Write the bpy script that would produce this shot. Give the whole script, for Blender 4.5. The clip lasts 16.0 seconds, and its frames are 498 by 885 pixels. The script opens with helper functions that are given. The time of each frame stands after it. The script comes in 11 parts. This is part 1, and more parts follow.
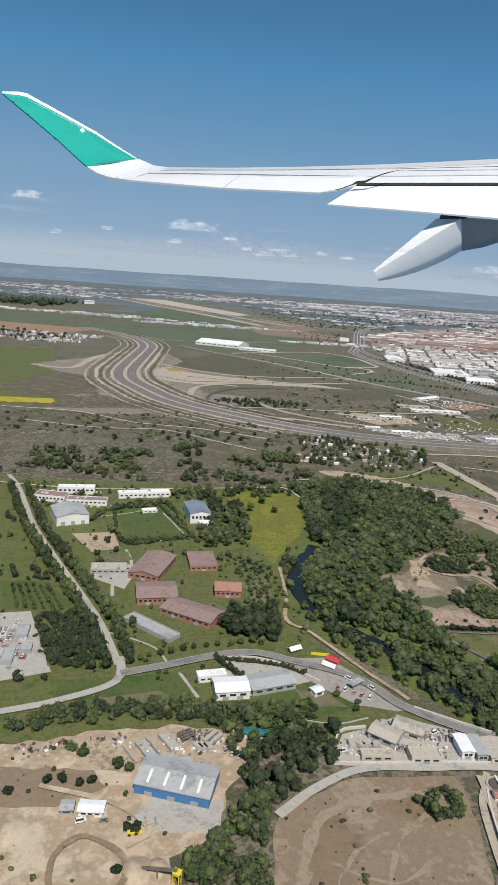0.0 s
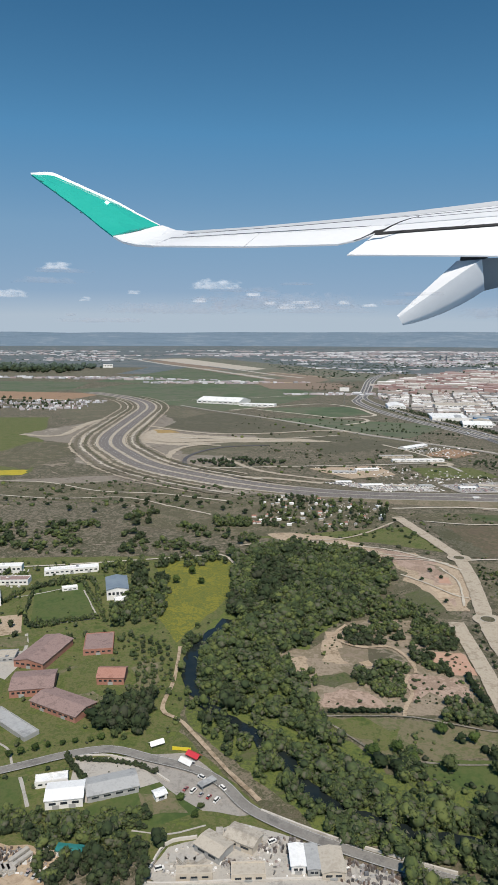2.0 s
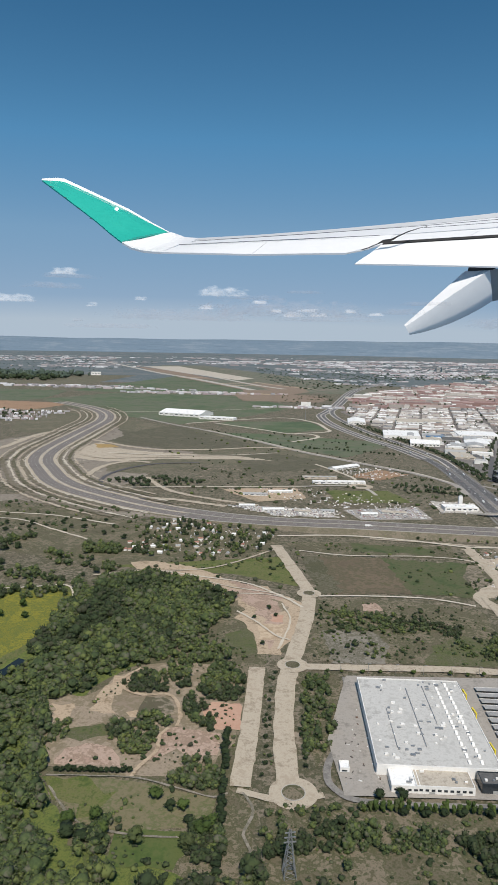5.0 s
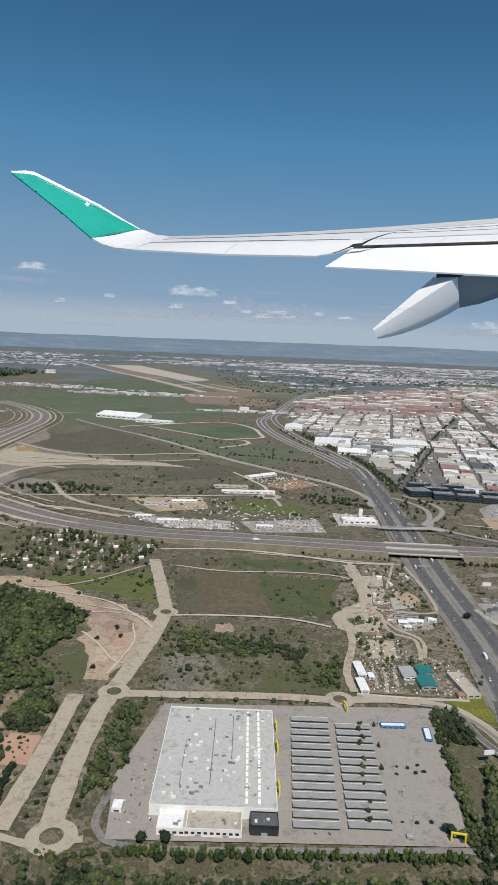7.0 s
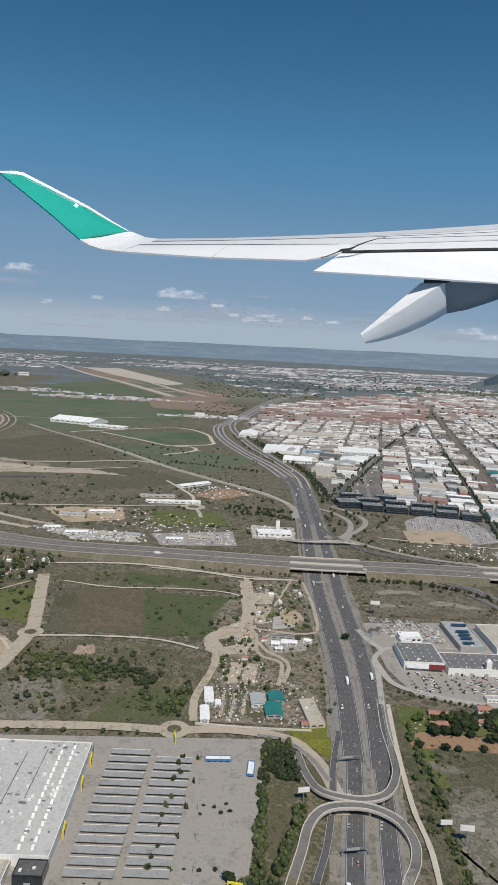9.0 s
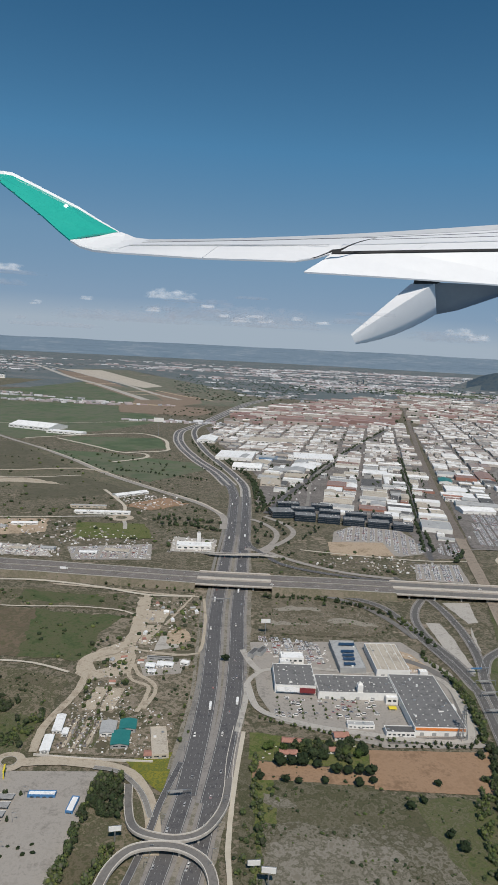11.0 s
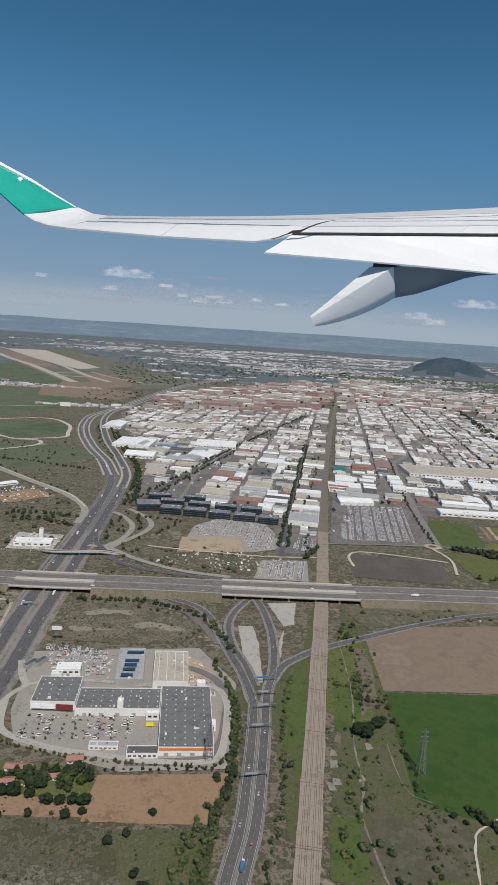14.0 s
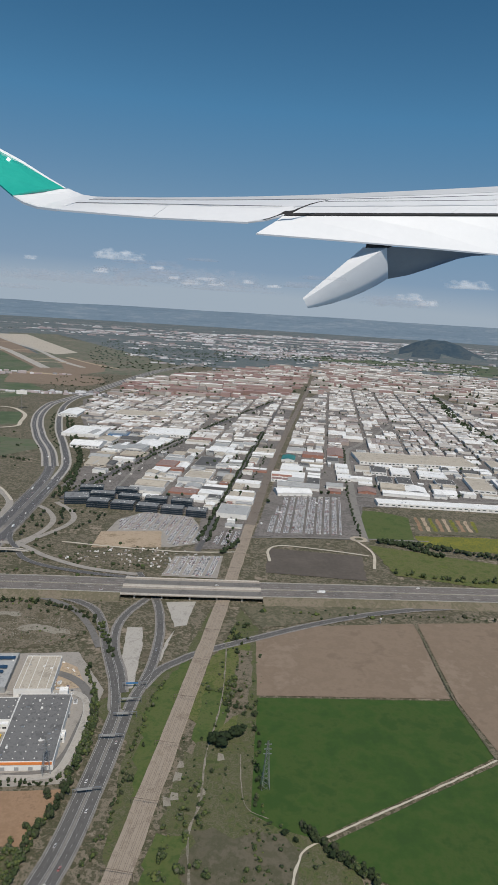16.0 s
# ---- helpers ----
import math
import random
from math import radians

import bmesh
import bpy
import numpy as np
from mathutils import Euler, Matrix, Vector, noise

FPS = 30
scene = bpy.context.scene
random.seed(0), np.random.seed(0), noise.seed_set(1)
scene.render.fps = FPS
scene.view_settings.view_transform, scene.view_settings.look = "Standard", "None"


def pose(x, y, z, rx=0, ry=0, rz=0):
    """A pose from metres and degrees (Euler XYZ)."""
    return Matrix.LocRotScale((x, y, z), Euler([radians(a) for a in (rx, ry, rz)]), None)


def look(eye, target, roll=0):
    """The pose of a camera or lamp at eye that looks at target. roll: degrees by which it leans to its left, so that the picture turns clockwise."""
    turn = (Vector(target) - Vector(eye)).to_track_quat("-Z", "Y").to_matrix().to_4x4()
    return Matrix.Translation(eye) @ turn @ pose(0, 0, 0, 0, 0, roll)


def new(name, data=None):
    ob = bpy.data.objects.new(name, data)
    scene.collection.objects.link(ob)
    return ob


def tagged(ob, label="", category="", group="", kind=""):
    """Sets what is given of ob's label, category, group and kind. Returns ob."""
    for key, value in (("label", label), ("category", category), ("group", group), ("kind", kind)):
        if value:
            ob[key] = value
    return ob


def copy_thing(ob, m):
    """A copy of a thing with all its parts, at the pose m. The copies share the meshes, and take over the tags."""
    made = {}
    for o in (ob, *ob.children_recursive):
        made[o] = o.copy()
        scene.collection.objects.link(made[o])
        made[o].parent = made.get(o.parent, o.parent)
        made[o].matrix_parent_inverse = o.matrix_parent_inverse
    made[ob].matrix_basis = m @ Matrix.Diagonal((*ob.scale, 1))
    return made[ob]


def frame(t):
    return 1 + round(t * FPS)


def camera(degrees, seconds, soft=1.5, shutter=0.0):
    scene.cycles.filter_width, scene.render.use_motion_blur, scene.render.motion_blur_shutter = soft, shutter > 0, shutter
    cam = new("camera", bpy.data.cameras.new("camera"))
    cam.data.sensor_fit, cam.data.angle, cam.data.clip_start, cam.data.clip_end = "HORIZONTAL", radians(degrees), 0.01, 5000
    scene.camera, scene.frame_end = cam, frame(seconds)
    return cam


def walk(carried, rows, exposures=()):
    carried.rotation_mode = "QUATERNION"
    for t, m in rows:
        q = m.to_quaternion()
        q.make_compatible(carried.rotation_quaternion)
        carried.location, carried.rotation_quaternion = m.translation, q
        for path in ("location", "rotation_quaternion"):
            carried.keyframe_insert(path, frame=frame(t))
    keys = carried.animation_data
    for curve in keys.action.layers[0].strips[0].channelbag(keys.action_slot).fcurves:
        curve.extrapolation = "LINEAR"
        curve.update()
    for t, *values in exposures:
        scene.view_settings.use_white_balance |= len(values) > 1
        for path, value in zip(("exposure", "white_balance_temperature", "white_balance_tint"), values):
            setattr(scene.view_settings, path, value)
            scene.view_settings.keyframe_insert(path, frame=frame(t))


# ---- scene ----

# One unit is ten metres on the ground: the flight covers over a kilometre and looks far beyond it.
# The small scale also keeps the motionless wing from shifting in the camera's view.
PATH = [
    (0, (-55.643, -8.489, 25.872), (-55.562, -6.544, 25.415), 4.0),
    (0.5, (-52.505, -8.106, 26.421), (-52.423, -6.152, 26.0), 2.3),
    (1, (-49.258, -7.575, 26.908), (-49.223, -5.612, 26.527), 1.0),
    (1.5, (-45.751, -6.905, 27.322), (-45.743, -4.937, 26.966), 0.6),
    (2, (-42.469, -6.365, 27.716), (-42.499, -4.389, 27.407), 0.2),
    (2.5, (-39.154, -5.634, 28.075), (-39.233, -3.656, 27.788), -0.2),
    (3, (-35.899, -4.863, 28.361), (-35.979, -2.884, 28.082), -0.1),
    (5.3, (-20.516, -3.41, 31.004), (-20.567, -1.432, 30.71), 1.3),
    (5.5, (-19.259, -3.308, 31.382), (-19.31, -1.331, 31.083), 1.6),
    (6, (-15.834, -2.685, 31.759), (-15.845, -0.706, 31.464), 2.2),
    (6.5, (-12.417, -1.967, 32.093), (-12.393, 0.012, 31.804), 2.9),
    (7, (-8.956, -1.314, 32.423), (-8.92, 0.665, 32.137), 2.4),
    (7.5, (-5.436, -0.717, 32.823), (-5.393, 1.263, 32.541), 1.9),
    (8, (-1.946, -0.14, 33.244), (-1.896, 1.839, 32.963), 2.0),
    (8.5, (1.75, 0.532, 33.613), (1.809, 2.512, 33.336), 2.5),
    (9, (5.039, 1.163, 34.022), (5.107, 3.143, 33.747), 3.0),
    (9.2, (6.767, 1.07, 34.316), (6.833, 3.05, 34.041), 2.9),
    (11.3, (20.706, 3.118, 36.569), (20.804, 5.097, 36.298), 3.2),
    (11.5, (22.251, 3.535, 36.586), (22.353, 5.514, 36.316), 3.4),
    (12, (25.711, 4.122, 37.062), (25.815, 6.1, 36.781), 3.3),
    (12.5, (29.196, 4.637, 37.499), (29.298, 6.612, 37.197), 3.4),
    (13, (32.749, 5.318, 37.919), (32.874, 7.288, 37.6), 3.4),
    (13.5, (36.186, 5.874, 38.369), (36.373, 7.839, 38.048), 3.8),
    (14, (39.627, 6.195, 38.974), (39.833, 8.158, 38.652), 3.8),
    (14.5, (43.104, 6.628, 39.446), (43.32, 8.588, 39.117), 3.7),
    (15, (46.813, 7.241, 39.907), (47.037, 9.197, 39.557), 3.9),
    (15.5, (50.367, 7.62, 40.526), (50.602, 9.571, 40.157), 3.8),
    (16, (53.891, 7.822, 41.181), (54.113, 9.775, 40.808), 3.5),
]
cam = camera(41.2, 16.0, 0.8)
walk(cam, [(t, look(eye, aim, roll)) for t, eye, aim, roll in PATH], [(0, -0.11), (1.2, -0.12), (3, -0.09), (5.5, -0.13), (7, -0.23), (9, -0.29), (11.3, -0.38), (12, -0.31), (13.2, -0.37), (16, -0.42)])

# ---- light ----
SUN_DIR = Vector((-0.15, 1.0, -1.39)).normalized()
world = bpy.data.worlds.new("world")
scene.world = world
world.use_nodes = True
wn = world.node_tree
sky = wn.nodes.new("ShaderNodeTexSky")
sky.sky_type, sky.sun_disc = "NISHITA", False
sky.sun_elevation, sky.sun_rotation = radians(54), radians(171)
sky.altitude, sky.air_density, sky.dust_density, sky.ozone_density = 1200, 0.95, 0.15, 4.0
# clear air: deep blue overhead, pale blue-grey towards the horizon
bright = wn.nodes.new("ShaderNodeRGBToBW")
part8 = wn.nodes.new("ShaderNodeMath")
part8.operation = "DIVIDE"
part8.inputs[1].default_value = 8.0
blues = wn.nodes.new("ShaderNodeValToRGB")
steps = ((0.0, (0.03, 0.13, 0.33)), (0.17, (0.04, 0.172, 0.38)), (0.31, (0.138, 0.405, 0.74)), (0.5, (0.3, 0.545, 0.83)), (0.82, (0.435, 0.635, 0.88)), (1.0, (0.68, 0.82, 0.97)))
while len(blues.color_ramp.elements) < len(steps):
    blues.color_ramp.elements.new(0.5)
for e, (at, rgb) in zip(blues.color_ramp.elements, steps):
    e.position, e.color = at, (*rgb, 1)
gain = wn.nodes.new("ShaderNodeVectorMath")
gain.operation = "SCALE"
gain.inputs["Scale"].default_value = 8.0
wn.links.new(sky.outputs[0], bright.inputs[0])
wn.links.new(bright.outputs[0], part8.inputs[0])
wn.links.new(part8.outputs[0], blues.inputs[0])
wn.links.new(blues.outputs[0], gain.inputs[0])
wn.links.new(gain.outputs[0], wn.nodes["Background"].inputs[0])
wn.nodes["Background"].inputs[1].default_value = 0.085
sun = new("sun", bpy.data.lights.new("sun", "SUN"))
sun.data.energy, sun.data.angle, sun.data.color = 4.8, radians(0.5), (1.0, 0.93, 0.83)
sun.rotation_euler = SUN_DIR.to_track_quat("-Z", "Y").to_euler()


# ---- materials ----
def surf(name, cols, size=1.0, fine=6.0, rough=0.9, bump=0.0, pick="", metal=0.0, bump_size=0.05, spread=(0.395, 0.605), share=0.7):
    """A surface whose colour drifts between cols at two scales; pick: vary by 'object' or by 'island'."""
    m = bpy.data.materials.new(name)
    m.use_nodes = True
    n, l = m.node_tree.nodes, m.node_tree.links
    b = n["Principled BSDF"]
    b.inputs["Roughness"].default_value, b.inputs["Metallic"].default_value = rough, metal
    geo = n.new("ShaderNodeNewGeometry")
    big = n.new("ShaderNodeTexNoise")
    big.inputs["Scale"].default_value, big.inputs["Detail"].default_value = 1.0 / size, 6
    small = n.new("ShaderNodeTexNoise")
    small.inputs["Scale"].default_value, small.inputs["Detail"].default_value = fine / size, 5
    big.inputs["Roughness"].default_value, small.inputs["Roughness"].default_value = 0.6, 0.68
    l.new(geo.outputs["Position"], big.inputs["Vector"])
    l.new(geo.outputs["Position"], small.inputs["Vector"])
    mix = n.new("ShaderNodeMath")
    mix.operation = "MULTIPLY_ADD"
    l.new(small.outputs[0], mix.inputs[0])
    mix.inputs[1].default_value = 0.45
    half = n.new("ShaderNodeMath")
    half.operation = "MULTIPLY"
    half.inputs[1].default_value = 0.55
    l.new(big.outputs[0], half.inputs[0])
    l.new(half.outputs[0], mix.inputs[2])
    value = mix.outputs[0]
    if pick:
        src = geo.outputs["Random Per Island"] if pick == "island" else n.new("ShaderNodeObjectInfo").outputs["Random"]
        add = n.new("ShaderNodeMath")
        add.operation = "MULTIPLY_ADD"
        add.inputs[1].default_value, add.inputs[2].default_value = 1 - share, 0.0
        l.new(value, add.inputs[0])
        far = n.new("ShaderNodeMath")
        far.operation = "MULTIPLY_ADD"
        far.inputs[1].default_value = share
        l.new(src, far.inputs[0])
        l.new(add.outputs[0], far.inputs[2])
        value = far.outputs[0]
        lo, hi = (0.12, 0.88) if share > 0.5 else (0.39, 0.61)
    else:
        lo, hi = spread
    ramp = n.new("ShaderNodeValToRGB")
    e = ramp.color_ramp.elements
    while len(e) < len(cols):
        e.new(0.5)
    for i, c in enumerate(cols):
        e[i].position = lo + (hi - lo) * i / max(1, len(cols) - 1)
        e[i].color = (*c, 1)
    l.new(value, ramp.inputs[0])
    l.new(ramp.outputs[0], b.inputs["Base Color"])
    if bump:
        bp = n.new("ShaderNodeBump")
        bp.inputs["Strength"].default_value, bp.inputs["Distance"].default_value = bump, bump_size
        l.new(small.outputs[0], bp.inputs["Height"])
        l.new(bp.outputs[0], b.inputs["Normal"])
    return m


M = {}
M["ground"] = surf("dry_grass_land", [(0.135, 0.112, 0.078), (0.062, 0.06, 0.032), (0.205, 0.17, 0.128), (0.052, 0.056, 0.026), (0.118, 0.1, 0.066), (0.26, 0.215, 0.165)], 7, 7, 0.95, 0.4)
# Base colour tinted blue-green and lightened for the haze over the far plain.
M["farland"] = surf("hazy_far_plain", [(0.066, 0.094, 0.1), (0.125, 0.138, 0.142), (0.078, 0.11, 0.115), (0.172, 0.168, 0.168), (0.086, 0.118, 0.126)], 60, 7, 0.95)
M["scrubland"] = surf("rough_scrub_soil", [(0.068, 0.066, 0.032), (0.13, 0.108, 0.072), (0.06, 0.066, 0.027), (0.2, 0.163, 0.118), (0.085, 0.078, 0.042)], 3, 7, 0.95, 0.4)
M["grass"] = surf("green_grass", [(0.058, 0.084, 0.018), (0.092, 0.115, 0.026), (0.135, 0.13, 0.05), (0.066, 0.09, 0.02), (0.11, 0.13, 0.028)], 2.4, 7, 0.95, 0.3)
M["undergrowth"] = surf("rank_green_undergrowth", [(0.05, 0.075, 0.018), (0.085, 0.115, 0.024), (0.13, 0.15, 0.034), (0.06, 0.085, 0.02), (0.1, 0.1, 0.045)], 2.0, 7, 0.95, 0.4)
M["lawn"] = surf("mown_lawn", [(0.049, 0.081, 0.018), (0.067, 0.099, 0.023), (0.090, 0.108, 0.032), (0.054, 0.086, 0.020)], 3, 6, 0.95)
M["crop"] = surf("green_wheat", [(0.026, 0.064, 0.007), (0.032, 0.075, 0.008), (0.045, 0.08, 0.012), (0.027, 0.066, 0.007)], 9, 4, 0.85, 0.2)
M["darkcrop"] = surf("dark_green_crop", [(0.06, 0.09, 0.042), (0.085, 0.115, 0.056), (0.12, 0.125, 0.08), (0.075, 0.1, 0.052)], 30, 5, 0.9)
M["meadow"] = surf("flowering_meadow", [(0.1, 0.115, 0.022), (0.18, 0.17, 0.02), (0.09, 0.115, 0.025), (0.23, 0.205, 0.022), (0.115, 0.13, 0.024)], 3, 7, 0.95)
M["rape"] = surf("yellow_rapeseed", [(0.34, 0.28, 0.02), (0.44, 0.35, 0.025), (0.24, 0.22, 0.03)], 5, 8, 0.9)
M["plough"] = surf("ploughed_brown_soil", [(0.185, 0.136, 0.098), (0.228, 0.17, 0.123), (0.2, 0.148, 0.106), (0.245, 0.186, 0.138)], 12, 6, 0.95, 0.3)
M["redsoil"] = surf("reddish_soil", [(0.26, 0.165, 0.1), (0.31, 0.2, 0.125), (0.2, 0.125, 0.075)], 4, 9, 0.95, 0.3)
M["greyfield"] = surf("grey_brown_worn_field", [(0.105, 0.092, 0.064), (0.15, 0.133, 0.1), (0.062, 0.06, 0.03), (0.19, 0.172, 0.138), (0.085, 0.078, 0.047)], 4, 7, 0.95, 0.4)
M["palefield"] = surf("bleached_bare_field", [(0.17, 0.152, 0.12), (0.235, 0.214, 0.178), (0.098, 0.09, 0.06), (0.205, 0.186, 0.15), (0.135, 0.121, 0.09)], 4, 7, 0.95, 0.4)
M["darksoil"] = surf("dark_fallow_soil", [(0.085, 0.072, 0.06), (0.12, 0.1, 0.085)], 6, 9, 0.95)
M["olivefield"] = surf("olive_fallow_field", [(0.098, 0.092, 0.056), (0.15, 0.13, 0.088), (0.08, 0.082, 0.046), (0.178, 0.15, 0.106), (0.108, 0.1, 0.06)], 9, 9, 0.95, 0.3)
M["darkfallow"] = surf("dark_fallow_grass", [(0.085, 0.078, 0.05), (0.108, 0.096, 0.064), (0.075, 0.074, 0.042), (0.125, 0.108, 0.076), (0.088, 0.083, 0.05)], 11, 6, 0.95, 0.2)
M["bare"] = surf("bare_trampled_earth", [(0.1, 0.085, 0.055), (0.085, 0.08, 0.045), (0.26, 0.215, 0.165), (0.075, 0.072, 0.042), (0.19, 0.155, 0.11)], 6, 7, 0.95, 0.4)
M["sand"] = surf("quarry_sand", [(0.4, 0.305, 0.21), (0.5, 0.395, 0.285), (0.34, 0.25, 0.165), (0.53, 0.43, 0.32), (0.42, 0.325, 0.225)], 5, 5, 0.95, 0.5, spread=(0.34, 0.66))
M["drysand"] = surf("pale_sandy_soil", [(0.34, 0.255, 0.18), (0.44, 0.345, 0.25), (0.24, 0.18, 0.115)], 3, 8, 0.95, 0.4)
M["earthworks"] = surf("graded_earth", [(0.145, 0.122, 0.094), (0.25, 0.214, 0.174), (0.185, 0.162, 0.128), (0.34, 0.295, 0.244)], 6, 6, 0.95, 0.4)
M["dryfield"] = surf("sun_dried_field", [(0.185, 0.132, 0.082), (0.25, 0.188, 0.125), (0.21, 0.155, 0.099), (0.31, 0.242, 0.17), (0.225, 0.167, 0.108)], 5.5, 8, 0.95, 0.4, spread=(0.33, 0.67))
M["brownsoil"] = surf("tilled_brown_soil", [(0.17, 0.118, 0.07), (0.22, 0.158, 0.1), (0.19, 0.135, 0.083)], 3.5, 8, 0.95, 0.4)
M["wornsoil"] = surf("worn_pale_soil", [(0.25, 0.193, 0.132), (0.315, 0.247, 0.177), (0.22, 0.167, 0.11)], 3, 8, 0.95, 0.3)
M["town_floor"] = surf("town_paving", [(0.15, 0.134, 0.124), (0.22, 0.198, 0.184), (0.105, 0.096, 0.088), (0.18, 0.162, 0.15)], 5, 8, 0.95)
M["canopy"] = surf("dusty_grey_canopy_sheet", [(0.3, 0.292, 0.288), (0.39, 0.38, 0.37), (0.25, 0.245, 0.24)], 1.2, 7, 0.7)
M["verge"] = surf("gravelly_verge", [(0.21, 0.185, 0.15), (0.27, 0.24, 0.2), (0.14, 0.13, 0.095), (0.24, 0.215, 0.175)], 3, 7, 0.95)
M["store_roof"] = surf("dusty_membrane_roof", [(0.42, 0.41, 0.39), (0.52, 0.51, 0.49), (0.36, 0.35, 0.33)], 3, 8, 0.8)
M["sludge"] = surf("ochre_sludge", [(0.3, 0.19, 0.06), (0.38, 0.26, 0.1), (0.2, 0.14, 0.06)], 0.8, 6, 0.8)
M["pinksand"] = surf("reddish_sand", [(0.42, 0.24, 0.17), (0.47, 0.31, 0.23)], 1.5, 6, 0.95)
M["dirt"] = surf("dirt_track", [(0.36, 0.3, 0.23), (0.44, 0.38, 0.3), (0.28, 0.23, 0.17)], 1.5, 6, 0.95, 0.3)
M["paledirt"] = surf("pale_gravel_track", [(0.46, 0.41, 0.33), (0.54, 0.49, 0.41)], 1.2, 6, 0.95)
M["asphalt"] = surf("worn_asphalt", [(0.085, 0.082, 0.085), (0.115, 0.11, 0.11), (0.07, 0.068, 0.072)], 2, 8, 0.85)
M["dark_asphalt"] = surf("dark_asphalt", [(0.074, 0.069, 0.074), (0.1, 0.093, 0.097), (0.06, 0.056, 0.061)], 2, 8, 0.8)
M["parking_edge"] = surf("worn_hard_shoulder", [(0.14, 0.132, 0.125), (0.18, 0.17, 0.16), (0.12, 0.112, 0.105)], 2, 7, 0.9)
M["oldroad"] = surf("bleached_asphalt", [(0.19, 0.175, 0.16), (0.24, 0.225, 0.205), (0.15, 0.14, 0.13)], 2, 7, 0.9)
M["concrete"] = surf("concrete_paving", [(0.36, 0.335, 0.3), (0.43, 0.4, 0.36), (0.29, 0.27, 0.245)], 1.5, 7, 0.9, 0.1)
M["parking"] = surf("parking_asphalt", [(0.275, 0.25, 0.222), (0.335, 0.307, 0.276), (0.22, 0.2, 0.178)], 2, 8, 0.9, spread=(0.36, 0.64))
M["paint"] = surf("white_road_paint", [(0.38, 0.38, 0.37), (0.5, 0.5, 0.49)], 0.8, 5, 0.7)
M["yellowpaint"] = surf("yellow_painted_steel", [(0.75, 0.6, 0.04), (0.68, 0.53, 0.04)], 1, 5, 0.5)
M["gravel"] = surf("railway_ballast", [(0.27, 0.22, 0.17), (0.34, 0.285, 0.23), (0.22, 0.175, 0.135)], 1.2, 9, 0.95, 0.5)
M["rail"] = surf("rusty_rail_steel", [(0.15, 0.115, 0.09), (0.22, 0.18, 0.145)], 1, 8, 0.5, metal=0.2)
M["water"] = surf("dark_river_water", [(0.012, 0.018, 0.02), (0.02, 0.026, 0.025)], 2, 6, 0.12, 0.05)
M["water"].node_tree.nodes["Principled BSDF"].inputs["Specular IOR Level"].default_value = 0.28
M["leaf"] = surf("spring_foliage", [(0.045, 0.074, 0.016), (0.07, 0.112, 0.025), (0.105, 0.148, 0.036), (0.08, 0.098, 0.04)], 2, 6, 0.9, pick="object")
M["leaf_mass"] = surf("mixed_woodland_foliage", [(0.058, 0.086, 0.036), (0.09, 0.126, 0.046), (0.142, 0.18, 0.052), (0.072, 0.102, 0.042), (0.11, 0.146, 0.056), (0.158, 0.152, 0.108), (0.082, 0.115, 0.048), (0.168, 0.2, 0.064)], 3.6, 2.6, 0.95, pick="island", share=0.26)
M["deep_leaf"] = surf("deep_green_woodland_foliage", [(0.038, 0.058, 0.025), (0.058, 0.085, 0.034), (0.044, 0.067, 0.029), (0.08, 0.108, 0.043), (0.07, 0.078, 0.046)], 3.0, 2.6, 0.95, pick="island", share=0.3)
# Far foliage: haze put into the base colour as a bluish, lighter green.
M["far_leaf"] = surf("hazy_far_foliage", [(0.042, 0.066, 0.05), (0.058, 0.084, 0.062), (0.075, 0.1, 0.076)], 30, 5, 0.95, pick="island")
M["dark_leaf"] = surf("dark_evergreen_foliage", [(0.02, 0.036, 0.013), (0.035, 0.056, 0.02)], 2, 6, 0.9, pick="object")


def leafy(m, share=0.25):
    """Let some light through the leaves."""
    n, l = m.node_tree.nodes, m.node_tree.links
    b = n["Principled BSDF"]
    colour = b.inputs["Base Color"].links[0].from_socket
    t, mix = n.new("ShaderNodeBsdfTranslucent"), n.new("ShaderNodeMixShader")
    mix.inputs[0].default_value = share
    l.new(colour, t.inputs[0])
    l.new(b.outputs[0], mix.inputs[1])
    l.new(t.outputs[0], mix.inputs[2])
    l.new(mix.outputs[0], n["Material Output"].inputs[0])


for key in ("leaf", "leaf_mass", "deep_leaf", "dark_leaf"):
    leafy(M[key], 0.32)
M["old_ballast"] = surf("dark_old_ballast", [(0.15, 0.125, 0.105), (0.2, 0.17, 0.145), (0.12, 0.1, 0.085)], 1.6, 7, 0.95)
M["bark"] = surf("tree_bark", [(0.09, 0.07, 0.05), (0.14, 0.11, 0.085)], 0.4, 6, 0.95)
M["white_wall"] = surf("white_rendered_wall", [(0.68, 0.665, 0.64), (0.78, 0.765, 0.74)], 1.2, 5, 0.85)
M["beige_wall"] = surf("beige_rendered_wall", [(0.46, 0.4, 0.33), (0.53, 0.47, 0.39)], 1.2, 5, 0.9)
M["grey_wall"] = surf("grey_cladding", [(0.3, 0.3, 0.3), (0.37, 0.37, 0.36)], 1.2, 5, 0.7)
M["brick"] = surf("red_brick_wall", [(0.31, 0.14, 0.1), (0.38, 0.19, 0.14)], 0.8, 9, 0.9)
M["blue_wall"] = surf("blue_cladding", [(0.05, 0.17, 0.36), (0.07, 0.2, 0.4)], 1, 6, 0.5)
M["teal_roof"] = surf("teal_sheet_roof", [(0.02, 0.16, 0.15), (0.035, 0.2, 0.19)], 1, 6, 0.5)
